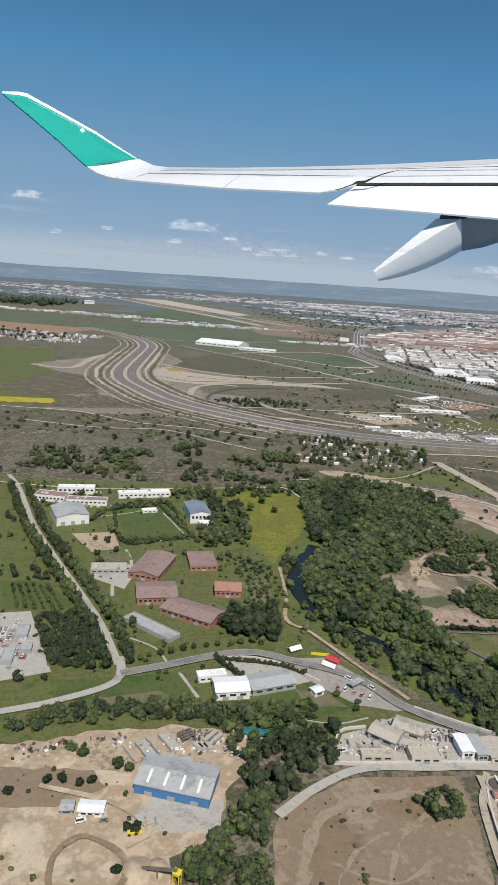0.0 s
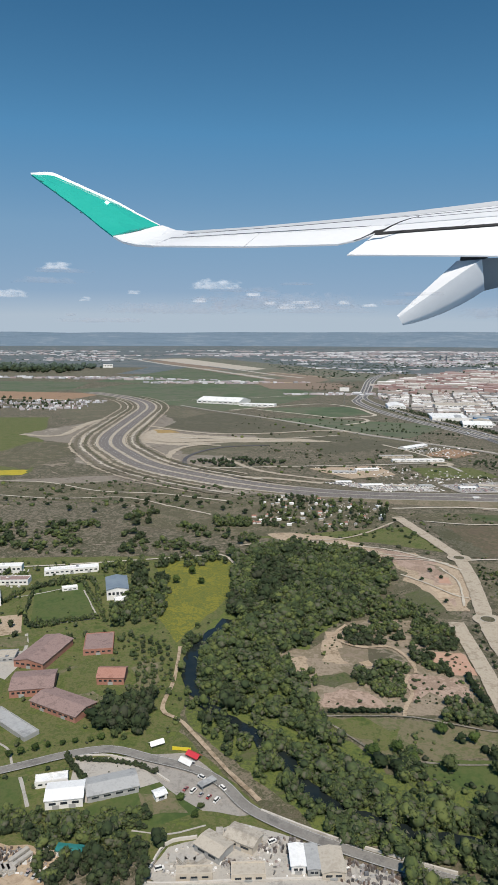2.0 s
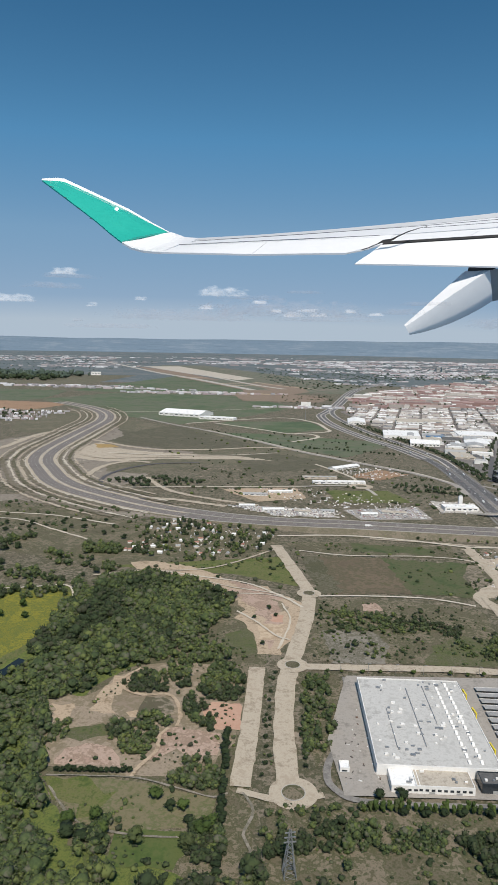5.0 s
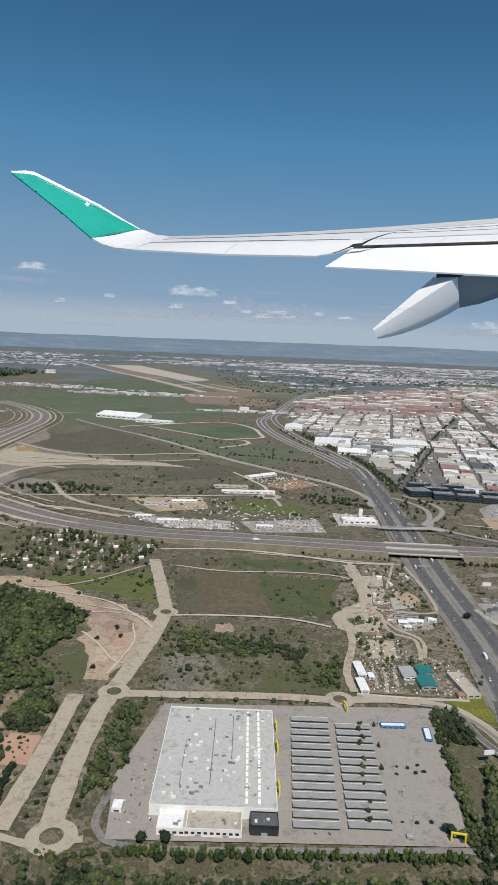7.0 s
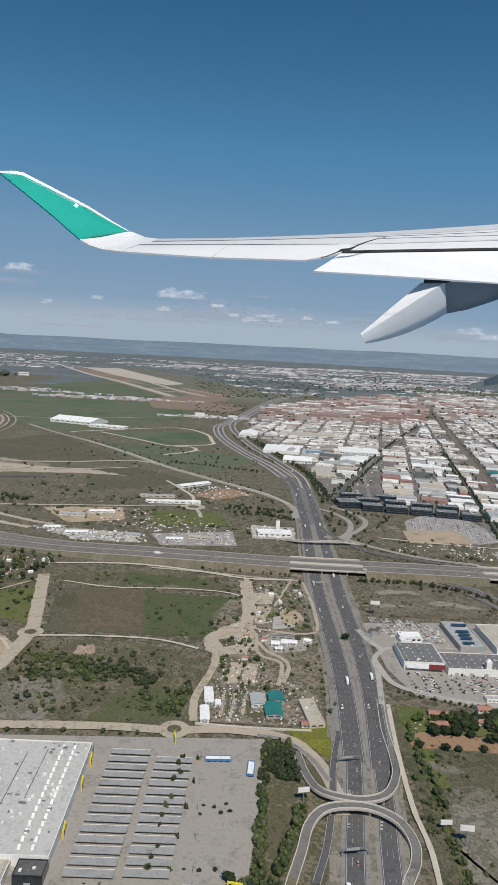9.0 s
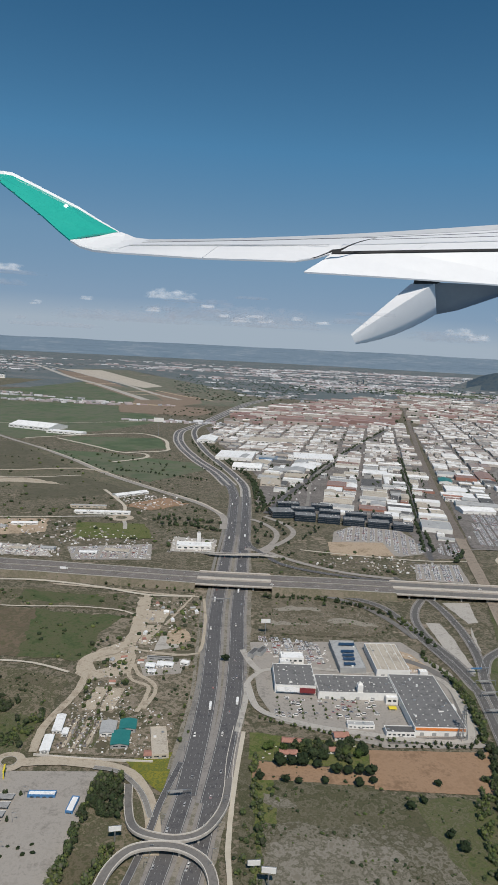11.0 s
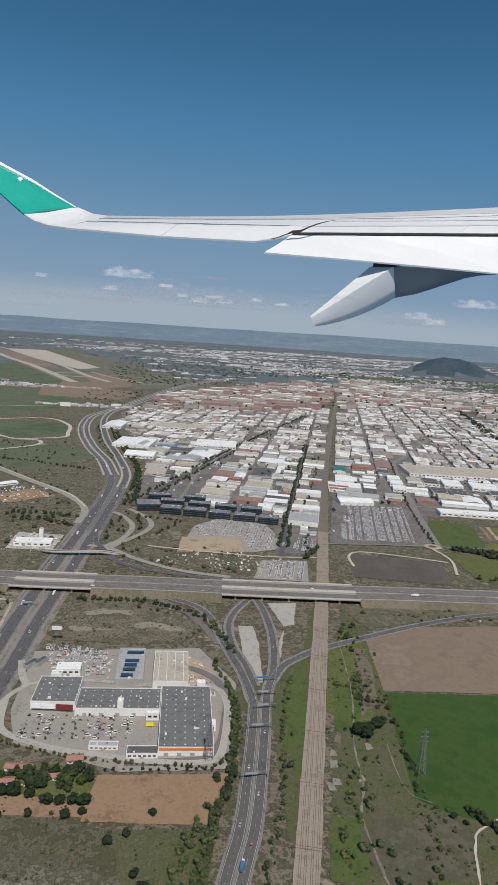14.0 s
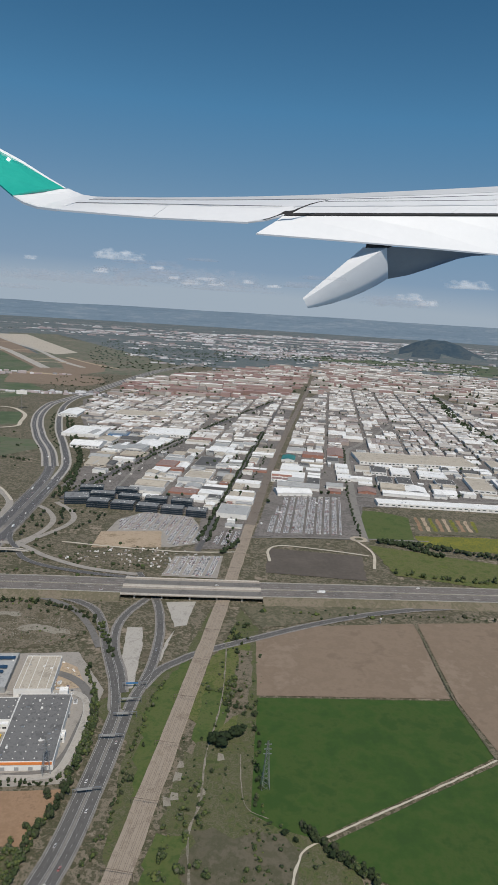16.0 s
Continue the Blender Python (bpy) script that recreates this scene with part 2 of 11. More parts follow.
M["red_panel"] = surf("red_sign_panel", [(0.18, 0.028, 0.032), (0.23, 0.036, 0.04)], 1, 5, 0.5)
M["tent_red"] = surf("bright_red_canvas", [(0.5, 0.03, 0.045), (0.56, 0.045, 0.06)], 1, 5, 0.7)
M["orange_panel"] = surf("orange_panel", [(0.65, 0.2, 0.05), (0.7, 0.24, 0.07)], 1, 5, 0.5)
M["tile_roof"] = surf("terracotta_tile_roof", [(0.3, 0.15, 0.11), (0.38, 0.2, 0.155), (0.25, 0.12, 0.09)], 0.7, 9, 0.9, 0.2)
M["pink_roof"] = surf("faded_red_roof", [(0.23, 0.155, 0.14), (0.3, 0.21, 0.19), (0.19, 0.13, 0.118)], 0.8, 6, 0.9)
M["white_roof"] = surf("white_sheet_roof", [(0.76, 0.755, 0.745), (0.86, 0.855, 0.85), (0.64, 0.635, 0.625)], 2, 7, 0.6)
M["grey_roof"] = surf("grey_sheet_roof", [(0.34, 0.34, 0.34), (0.42, 0.42, 0.415), (0.27, 0.27, 0.27)], 2, 7, 0.6)
M["blue_roof"] = surf("blue_grey_sheet_roof", [(0.16, 0.2, 0.245), (0.22, 0.265, 0.31)], 2, 7, 0.5)
M["dark_roof"] = surf("dark_bitumen_roof", [(0.085, 0.084, 0.084), (0.12, 0.118, 0.116), (0.07, 0.069, 0.07)], 1.5, 6, 0.8)
M["mall_roof"] = surf("grey_felt_roof", [(0.13, 0.128, 0.128), (0.18, 0.177, 0.175), (0.105, 0.103, 0.103)], 1.5, 6, 0.85)
M["tan_roof"] = surf("tan_gravel_roof", [(0.4, 0.35, 0.29), (0.48, 0.43, 0.36), (0.33, 0.29, 0.24)], 2, 8, 0.9)
M["glass"] = surf("dark_window_glass", [(0.02, 0.026, 0.032), (0.035, 0.042, 0.05)], 0.6, 5, 0.15)
M["steel"] = surf("galvanised_steel", [(0.3, 0.31, 0.32), (0.4, 0.41, 0.42)], 0.5, 6, 0.45, metal=0.6)
M["scrap"] = surf("mixed_scrap", [(0.05, 0.048, 0.048), (0.12, 0.1, 0.09), (0.24, 0.22, 0.21), (0.07, 0.06, 0.055), (0.16, 0.11, 0.085), (0.4, 0.39, 0.38), (0.09, 0.095, 0.11)], 2, 5, 0.8, pick="island")
M["rubber"] = surf("black_rubber", [(0.02, 0.02, 0.02), (0.035, 0.035, 0.035)], 0.3, 6, 0.85)
M["car"] = surf("car_paint", [(0.62, 0.62, 0.62), (0.05, 0.05, 0.055), (0.65, 0.65, 0.64), (0.2, 0.2, 0.21), (0.7, 0.7, 0.69), (0.3, 0.03, 0.03), (0.4, 0.41, 0.42), (0.05, 0.1, 0.25)], 5, 5, 0.35, pick="object")
M["car_mass"] = surf("mixed_car_paint", [(0.6, 0.6, 0.6), (0.07, 0.07, 0.075), (0.75, 0.75, 0.74), (0.3, 0.3, 0.31), (0.75, 0.75, 0.74), (0.25, 0.06, 0.055), (0.6, 0.61, 0.62), (0.7, 0.7, 0.7), (0.07, 0.11, 0.22)], 50, 5, 0.4, pick="island")
M["town_roof"] = surf("mixed_industrial_roofs", [(0.2, 0.19, 0.185), (0.82, 0.81, 0.79), (0.44, 0.39, 0.35), (0.86, 0.85, 0.83), (0.12, 0.115, 0.11), (0.44, 0.41, 0.38), (0.84, 0.83, 0.81), (0.26, 0.2, 0.18), (0.34, 0.33, 0.32)], 8, 5, 0.7, pick="island")
# Apartment reds are greyed and paled in the base colour for haze.
M["flat_roof"] = surf("mixed_apartment_roofs", [(0.28, 0.185, 0.178), (0.34, 0.25, 0.24), (0.22, 0.155, 0.15), (0.3, 0.2, 0.19), (0.46, 0.4, 0.38), (0.29, 0.17, 0.155), (0.19, 0.13, 0.12)], 8, 5, 0.85, pick="island")
M["town_wall"] = surf("mixed_render_walls", [(0.4, 0.35, 0.31), (0.58, 0.55, 0.52), (0.33, 0.25, 0.22), (0.52, 0.48, 0.44), (0.2, 0.18, 0.17)], 8, 5, 0.9, pick="island")
M["flat_wall"] = surf("brick_and_render_walls", [(0.3, 0.19, 0.175), (0.36, 0.25, 0.23), (0.25, 0.155, 0.14), (0.46, 0.4, 0.37), (0.34, 0.22, 0.2)], 8, 5, 0.9, pick="island")
# Suburb greys are blued and lifted in the base colour for distance haze.
M["suburb"] = surf("hazy_suburb_colours", [(0.25, 0.26, 0.28), (0.72, 0.72, 0.74), (0.2, 0.2, 0.215), (0.42, 0.36, 0.36), (0.28, 0.28, 0.3), (0.62, 0.62, 0.64), (0.34, 0.26, 0.26), (0.22, 0.23, 0.25)], 8, 5, 0.85, pick="island")
M["town_leaf"] = surf("dark_street_tree_foliage", [(0.018, 0.03, 0.012), (0.03, 0.046, 0.018), (0.042, 0.058, 0.026)], 30, 5, 0.95, pick="island")
M["roughgrass"] = surf("rough_patchy_grass", [(0.054, 0.07, 0.022), (0.08, 0.1, 0.03), (0.105, 0.098, 0.05), (0.058, 0.076, 0.024), (0.135, 0.116, 0.076), (0.07, 0.088, 0.028), (0.1, 0.094, 0.05)], 2.6, 6, 0.95, 0.4)
M["brownroad"] = surf("sunburnt_brown_asphalt", [(0.15, 0.132, 0.122), (0.185, 0.164, 0.15), (0.125, 0.112, 0.105)], 3, 7, 0.9)
M["bridgedeck"] = surf("dusty_bridge_concrete", [(0.3, 0.262, 0.225), (0.36, 0.318, 0.275), (0.25, 0.22, 0.19)], 2, 7, 0.9)
M["parapet"] = surf("pale_weathered_concrete", [(0.52, 0.48, 0.43), (0.58, 0.54, 0.49), (0.46, 0.42, 0.375)], 2, 7, 0.9)
M["bankearth"] = surf("dry_embankment_earth", [(0.15, 0.125, 0.09), (0.19, 0.16, 0.12), (0.115, 0.105, 0.065), (0.16, 0.135, 0.1)], 3, 7, 0.95, 0.4)
M["darkolive"] = surf("dark_olive_rough_grass", [(0.064, 0.063, 0.032), (0.09, 0.084, 0.047), (0.05, 0.054, 0.022), (0.14, 0.122, 0.086), (0.068, 0.069, 0.034), (0.11, 0.097, 0.062)], 4, 7, 0.95, 0.4)
M["brownwaste"] = surf("brown_waste_ground", [(0.125, 0.1, 0.068), (0.08, 0.074, 0.042), (0.19, 0.157, 0.118), (0.1, 0.088, 0.056)], 2.4, 7, 0.95, 0.4)
M["gravelpale"] = surf("pale_rubble", [(0.2, 0.175, 0.14), (0.29, 0.265, 0.22), (0.16, 0.14, 0.105)], 1.2, 6, 0.95, 0.5)
M["parkearth"] = surf("worn_brown_park_soil", [(0.235, 0.185, 0.135), (0.175, 0.145, 0.092), (0.3, 0.24, 0.18), (0.2, 0.16, 0.11)], 4, 7, 0.95, 0.4)
M["palepink"] = surf("rosy_sandy_soil", [(0.33, 0.235, 0.18), (0.42, 0.31, 0.25), (0.25, 0.18, 0.13), (0.36, 0.25, 0.2)], 2.4, 7, 0.95, 0.4)
M["parkgrass"] = surf("worn_olive_park_grass", [(0.118, 0.116, 0.052), (0.175, 0.148, 0.088), (0.1, 0.112, 0.042), (0.2, 0.165, 0.11)], 4, 7, 0.95, 0.4)
M["darkplough"] = surf("dark_brown_fallow_soil", [(0.105, 0.082, 0.052), (0.13, 0.098, 0.064), (0.085, 0.078, 0.042), (0.15, 0.11, 0.075), (0.095, 0.085, 0.045)], 6, 5, 0.95, 0.4)
M["deepgrass"] = surf("dark_rank_grass", [(0.045, 0.066, 0.022), (0.065, 0.086, 0.03), (0.095, 0.092, 0.046), (0.05, 0.075, 0.024)], 3, 6, 0.95, 0.4)
M["shoulder"] = surf("bleached_hard_shoulder", [(0.215, 0.195, 0.18), (0.265, 0.243, 0.225), (0.17, 0.155, 0.143)], 2, 7, 0.9)
M["airgrass"] = surf("patchy_plain_grass", [(0.12, 0.128, 0.088), (0.18, 0.155, 0.118), (0.098, 0.122, 0.078), (0.155, 0.14, 0.104), (0.21, 0.17, 0.132)], 34, 5, 0.95, 0.2)
M["grey_asphalt"] = surf("dusty_brown_grey_asphalt", [(0.095, 0.09, 0.086), (0.12, 0.114, 0.109), (0.08, 0.076, 0.074)], 3, 7, 0.9)
M["blue_glass"] = surf("dark_blue_collector_glass", [(0.02, 0.05, 0.1), (0.03, 0.065, 0.12)], 0.7, 5, 0.3)
M["office_glass"] = surf("dark_blue_curtain_glass", [(0.012, 0.022, 0.034), (0.022, 0.036, 0.052)], 0.7, 5, 0.18)
M["office_roof"] = surf("grey_gravel_office_roof", [(0.15, 0.155, 0.16), (0.22, 0.225, 0.23), (0.11, 0.115, 0.12)], 1.5, 6, 0.85)
M["wing_white"] = surf("white_aircraft_paint", [(0.72, 0.725, 0.74), (0.755, 0.76, 0.775)], 400, 6, 0.35)
M["wing_grey"] = surf("light_grey_aircraft_paint", [(0.56, 0.565, 0.575), (0.61, 0.615, 0.625)], 400, 6, 0.4)
M["wing_teal"] = surf("teal_aircraft_paint", [(0.022, 0.37, 0.295), (0.03, 0.4, 0.32)], 500, 5, 0.2)
# Emission added to stand for the white glint on the winglet.
M["spot_glow"] = surf("glowing_white_spot", [(0.85, 0.86, 0.88), (0.9, 0.9, 0.92)], 100, 5, 0.1)
M["spot_glow"].node_tree.nodes["Principled BSDF"].inputs["Emission Color"].default_value = (1, 1, 1, 1)
M["spot_glow"].node_tree.nodes["Principled BSDF"].inputs["Emission Strength"].default_value = 1.5
M["wing_seal"] = surf("black_seal_gap", [(0.015, 0.015, 0.016), (0.025, 0.025, 0.026)], 200, 5, 0.8)
# Darker grey than the wing, painted in for the shade under the flap.
M["wing_shade"] = surf("flap_shade_grey_paint", [(0.27, 0.275, 0.285), (0.31, 0.315, 0.325)], 300, 5, 0.5)
M["wing_dark"] = surf("dark_grey_flap_track_paint", [(0.1, 0.105, 0.115), (0.13, 0.135, 0.145)], 300, 5, 0.5)


def cloud_stuff(name, cols, thin, most):
    """Vapour in the given colours, lit by the sun, fading to nothing at its frayed rim."""
    m = surf(name, cols, 90, 5, 1.0)
    n, l = m.node_tree.nodes, m.node_tree.links

    def ramp(src, steps):
        r = n.new("ShaderNodeValToRGB")
        r.color_ramp.interpolation = "EASE"
        while len(r.color_ramp.elements) < len(steps):
            r.color_ramp.elements.new(0.5)
        for e, (at, v) in zip(r.color_ramp.elements, steps):
            e.position, e.color = at, (v, v, v, 1)
        l.new(src, r.inputs[0])
        return r.outputs[0]

    def calc(op, *values):
        q = n.new("ShaderNodeMath")
        q.operation = op
        for i, v in enumerate(values):
            if isinstance(v, (int, float)):
                q.inputs[i].default_value = v
            else:
                l.new(v, q.inputs[i])
        return q.outputs[0]

    spot, box = n.new("ShaderNodeNewGeometry"), n.new("ShaderNodeTexCoord")
    cut, fray, flat = n.new("ShaderNodeSeparateXYZ"), n.new("ShaderNodeTexNoise"), n.new("ShaderNodeVectorMath")
    flat.operation = "MULTIPLY"
    flat.inputs[1].default_value = (1, 1, 2.2)
    fray.inputs["Scale"].default_value, fray.inputs["Detail"].default_value, fray.inputs["Roughness"].default_value = 0.017, 7, 0.56
    l.new(spot.outputs["Position"], flat.inputs[0])
    l.new(flat.outputs[0], fray.inputs["Vector"])
    l.new(box.outputs["Generated"], cut.inputs[0])
    body = calc("MULTIPLY", ramp(cut.outputs[0], ((0.0, 0.0), (0.4, 1.0), (0.62, 0.95), (1.0, 0.0))), ramp(cut.outputs[2], ((0.0, 0.0), (0.24, 1.0), (0.5, 0.8), (1.0, 0.0))))
    dense = calc("MULTIPLY_ADD", fray.outputs[0], 2.6, calc("MULTIPLY_ADD", body, 1.55, thin))
    l.new(calc("MULTIPLY", calc("MINIMUM", calc("MAXIMUM", dense, 0.0), 1.0), most), n["Principled BSDF"].inputs["Alpha"])
    return m


M["cloud"] = cloud_stuff("white_cloud", [(0.78, 0.78, 0.8), (0.88, 0.88, 0.9)], -2.05, 0.62)
# Veils take a darker grey-violet base colour for the clouds' shaded undersides.
M["cloud_veil"] = cloud_stuff("shade_grey_cloud_veil", [(0.36, 0.36, 0.42), (0.46, 0.46, 0.51)], -1.95, 0.3)


# ---- mesh helpers ----
class Mesh:
    """Gathers vertices and faces, then becomes one mesh."""

    def __init__(self):
        self.v, self.f = [], []

    def add(self, verts, faces):
        k = len(self.v)
        self.v.extend(tuple(p) for p in verts)
        self.f.extend(tuple(i + k for i in q) for q in faces)
        return self

    def box(self, x, y, z, w, d, h, rot=0.0, taper=0.0):
        """A box of size w, d, h centred over x, y with its underside at z."""
        c, s = math.cos(rot), math.sin(rot)
        pts = []
        for zz, k in ((z, 0.0), (z + h, taper)):
            for a, b in ((-1, -1), (1, -1), (1, 1), (-1, 1)):
                px, py = a * (w / 2 - k), b * (d / 2 - k)
                pts.append((x + px * c - py * s, y + px * s + py * c, zz))
        return self.add(pts, [(3, 2, 1, 0), (4, 5, 6, 7), (0, 1, 5, 4), (1, 2, 6, 5), (2, 3, 7, 6), (3, 0, 4, 7)])

    def gable(self, x, y, z, w, d, h, over=0.06, thick=0.05):
        """A pitched roof with its ridge along the longer side."""
        if w >= d:
            a, b = w / 2 + over, d / 2 + over
            p = [(-a, -b, 0), (a, -b, 0), (a, 0, h), (-a, 0, h), (-a, b, 0), (a, b, 0)]
        else:
            a, b = w / 2 + over, d / 2 + over
            p = [(-a, b, 0), (-a, -b, 0), (0, -b, h), (0, b, h), (a, b, 0), (a, -b, 0)]
        top = [(x + q[0], y + q[1], z + q[2] + thick) for q in p]
        low = [(x + q[0], y + q[1], z + q[2]) for q in p]
        f = [(0, 1, 2, 3), (3, 2, 5, 4), (7, 6, 9, 8), (8, 9, 10, 11), (0, 6, 7, 1), (4, 5, 11, 10), (0, 3, 9, 6), (3, 4, 10, 9), (1, 7, 8, 2), (2, 8, 11, 5)]
        return self.add(top + low, f)

    def tube(self, a, b, r, n=6, r2=None):
        a, b = Vector(a), Vector(b)
        q = (b - a).to_track_quat("Z", "Y")
        r2 = r if r2 is None else r2
        pts = [a + q @ Vector((r * math.cos(i * math.tau / n), r * math.sin(i * math.tau / n), 0)) for i in range(n)]
        pts += [b + q @ Vector((r2 * math.cos(i * math.tau / n), r2 * math.sin(i * math.tau / n), 0)) for i in range(n)]
        faces = [(i, (i + 1) % n, n + (i + 1) % n, n + i) for i in range(n)] + [tuple(range(n))[::-1], tuple(range(n, 2 * n))]
        return self.add(pts, faces)

    def mesh(self, name, mat, smooth=False):
        me = bpy.data.meshes.new(name)
        me.from_pydata(self.v, [], self.f)
        me.materials.append(mat)
        if smooth:
            me.shade_smooth()
        return me


def part(name, mesh, mat, parent, label=""):
    """One mesh object under a thing or under a part."""
    ob = new(name, mesh.mesh(name, mat) if isinstance(mesh, Mesh) else mesh)
    ob.parent = parent
    return tagged(ob, label=label)


def thing(name, m, label, category, group=""):
    ob = new(name)
    ob.empty_display_size = 0.1
    ob.matrix_basis = m
    return tagged(ob, label, category, group)


def structure(name, mesh, mat, label, category):
    return tagged(new(name, mesh.mesh(name, mat)), label, category, kind="structure")


def spline(pts, step=1.0, closed=False):
    """Points along a smooth curve through pts."""
    p = [Vector((*q, 0)) if len(q) == 2 else Vector(q) for q in pts]
    n, out = len(p), []
    for i in range(n if closed else n - 1):
        a, b = p[i], p[(i + 1) % n]
        z = p[i - 1] if i or closed else a * 2 - b
        c = p[(i + 2) % n] if i + 2 < n or closed else b * 2 - a
        k = max(1, round((b - a).length / step))
        for j in range(k):
            t = j / k
            out.append(0.5 * ((2 * a) + (b - z) * t + (2 * z - 5 * a + 4 * b - c) * t * t + (3 * a - z - 3 * b + c) * t**3))
    if not closed:
        out.append(p[-1])
    return out


def sides(line):
    """The unit normals, to the left, along a line of points."""
    out = []
    for i, q in enumerate(line):
        d = line[min(i + 1, len(line) - 1)] - line[max(i - 1, 0)]
        out.append(Vector((-d.y, d.x, 0)).normalized())
    return out


ROAD_DOTS = []  # x, y, radius: where no tree may grow
LEVEL = [0.006]


def strip(mesh, line, off, width, z, jag=0.0):
    """A ribbon along the line, its middle moved to the left by off."""
    n = sides(line)
    pts = []
    for i, (q, s) in enumerate(zip(line, n)):
        j = jag * noise.noise(q * 0.9) if jag else 0.0
        k = jag * noise.noise(q * 0.9 + Vector((9, 4, 2))) if jag else 0.0
        a, b = q + s * (off + width / 2 + j), q + s * (off - width / 2 + k)
        pts += [(a.x, a.y, q.z + z), (b.x, b.y, q.z + z)]
    return mesh.add(pts, [(2 * i, 2 * i + 1, 2 * i + 3, 2 * i + 2) for i in range(len(line) - 1)])


def dashes(mesh, line, off, width, z, on=1, gap=1):
    n = sides(line)
    for i in range(0, len(line) - on, on + gap):
        seg = []
        for k in range(on + 1):
            q, s = line[i + k], n[i + k]
            a, b = q + s * (off + width / 2), q + s * (off - width / 2)
            seg += [(a.x, a.y, q.z + z), (b.x, b.y, q.z + z)]
        mesh.add(seg, [(2 * k, 2 * k + 1, 2 * k + 3, 2 * k + 2) for k in range(on)])


def road(pts, width, mat, label, step=1.0, jag=0.0, name="road", edge=0.0, lanes=0, z=None, category="road", clear=0.15):
    """A ribbon of road on the ground, with its painted lines as parts."""
    LEVEL[0] += 0.0004
    z = LEVEL[0] if z is None else z
    line = spline(pts, step)
    ob = structure(name, strip(Mesh(), line, 0, width, z, jag), M[mat], label, category)
    ROAD_DOTS.extend((q.x, q.y, width / 2 + clear) for q in line)
    if edge:
        for off in (width / 2 - edge, -width / 2 + edge):
            part("edge_line", strip(Mesh(), line, off, 0.03, z + 0.006), M["paint"], ob)
        fine = spline(pts, 0.35)
        for i in range(1, lanes):
            m = Mesh()
            dashes(m, fine, -width / 2 + edge + (width - 2 * edge) * i / lanes, 0.016, z + 0.006, 1, 2)
            part("lane_line", m, M["paint"], ob)
    return ob


def patch(name, pts, mat, label, jag=0.25, category="ground", z=None):
    """A field or yard with its own ground cover, laid on the ground."""
    LEVEL[0] += 0.0004
    z = LEVEL[0] if z is None else z
    line = []
    for i, a in enumerate(pts):
        b = pts[(i + 1) % len(pts)]
        k = max(1, round(math.dist(a, b) / 0.8))
        line += [Vector((a[0] + (b[0] - a[0]) * j / k, a[1] + (b[1] - a[1]) * j / k, 0)) for j in range(k)]
    out = []
    for q in line:
        o = noise.noise_vector(q * 0.7) * jag + noise.noise_vector(q * 2.3) * jag * 0.4
        out.append((q.x + o.x, q.y + o.y, z))
    if sum(a[0] * b[1] - b[0] * a[1] for a, b in zip(out, out[1:] + out[:1])) < 0:
        out.reverse()
    return structure(name, Mesh().add(out, [tuple(range(len(out)))]), M[mat], label, category)


def inside(x, y, poly):
    hit = False
    for (ax, ay), (bx, by) in zip(poly, poly[1:] + poly[:1]):
        if (ay > y) != (by > y) and x < (bx - ax) * (y - ay) / (by - ay) + ax:
            hit = not hit
    return hit


# ---- the ground ----
def height(x, y):
    """Flat plain, a wooded knoll, and the long ridge on the horizon."""
    r = math.hypot(x, y)
    k = min(1.0, max(0.0, (r - 1500) / 1100))
    ridge = k * k * (3 - 2 * k) * (52 + 13 * noise.noise(Vector((x, y, 0)) * 0.0011) + 7 * noise.noise(Vector((x, y, 3)) * 0.004))
    ridge *= 1 - 0.45 * min(1.0, max(0.0, (r - 2900) / 2000))
    d = math.hypot((x - 428) / 74, (y - 955) / 60)
    knoll = 28 * max(0.0, 1 - d * d) ** 1.5 * (1 + 0.25 * noise.noise(Vector((x, y, 7)) * 0.02))
    return ridge + knoll


def make_ground():
    rings = [0, 30, 60, 100, 150, 210, 280, 360, 450, 540, 620, 680, 720, 760, 800, 840, 880, 910, 940, 970, 1000, 1030, 1060, 1100, 1150, 1250, 1350, 1450, 1560, 1670, 1780, 1900, 2020, 2150, 2300, 2500, 2750, 3050, 3400, 3800, 4300, 4850]
    n = 320
    near, far = Mesh(), Mesh()
    pts = [(0.0, 0.0, 0.0)]
    for r in rings[1:]:
        for i in range(n):
            a = i * math.tau / n
            x, y = r * math.cos(a), r * math.sin(a)
            pts.append((x, y, height(x, y) if r > 650 else 0.0))
    faces = [(0, 1 + i, 1 + (i + 1) % n) for i in range(n)]
    for k in range(len(rings) - 2):
        o, p = 1 + k * n, 1 + (k + 1) * n
        faces += [(o + i, p + i, p + (i + 1) % n, o + (i + 1) % n) for i in range(n)]
    me = near.add(pts, faces).mesh("ground", M["ground"], True)
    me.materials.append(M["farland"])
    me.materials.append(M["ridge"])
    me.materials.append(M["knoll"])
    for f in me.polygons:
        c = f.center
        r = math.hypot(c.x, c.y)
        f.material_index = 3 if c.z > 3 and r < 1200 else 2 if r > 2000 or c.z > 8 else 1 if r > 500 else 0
    tagged(new("ground", me), "dry grassy plain running out to a wooded ridge", "ground", kind="structure")


# Dark blue base colour carries the haze in front of the wooded knoll.
M["knoll"] = surf("haze_blue_knoll", [(0.026, 0.052, 0.078), (0.036, 0.064, 0.09), (0.06, 0.082, 0.096), (0.03, 0.056, 0.083)], 26, 5, 0.95)
# Blue of the haze is mixed into the ridge's base colour.
M["ridge"] = surf("haze_blue_ridge", [(0.125, 0.182, 0.24), (0.165, 0.222, 0.28), (0.135, 0.195, 0.255), (0.205, 0.255, 0.305)], 160, 4, 0.95, spread=(0.42, 0.58))
make_ground()


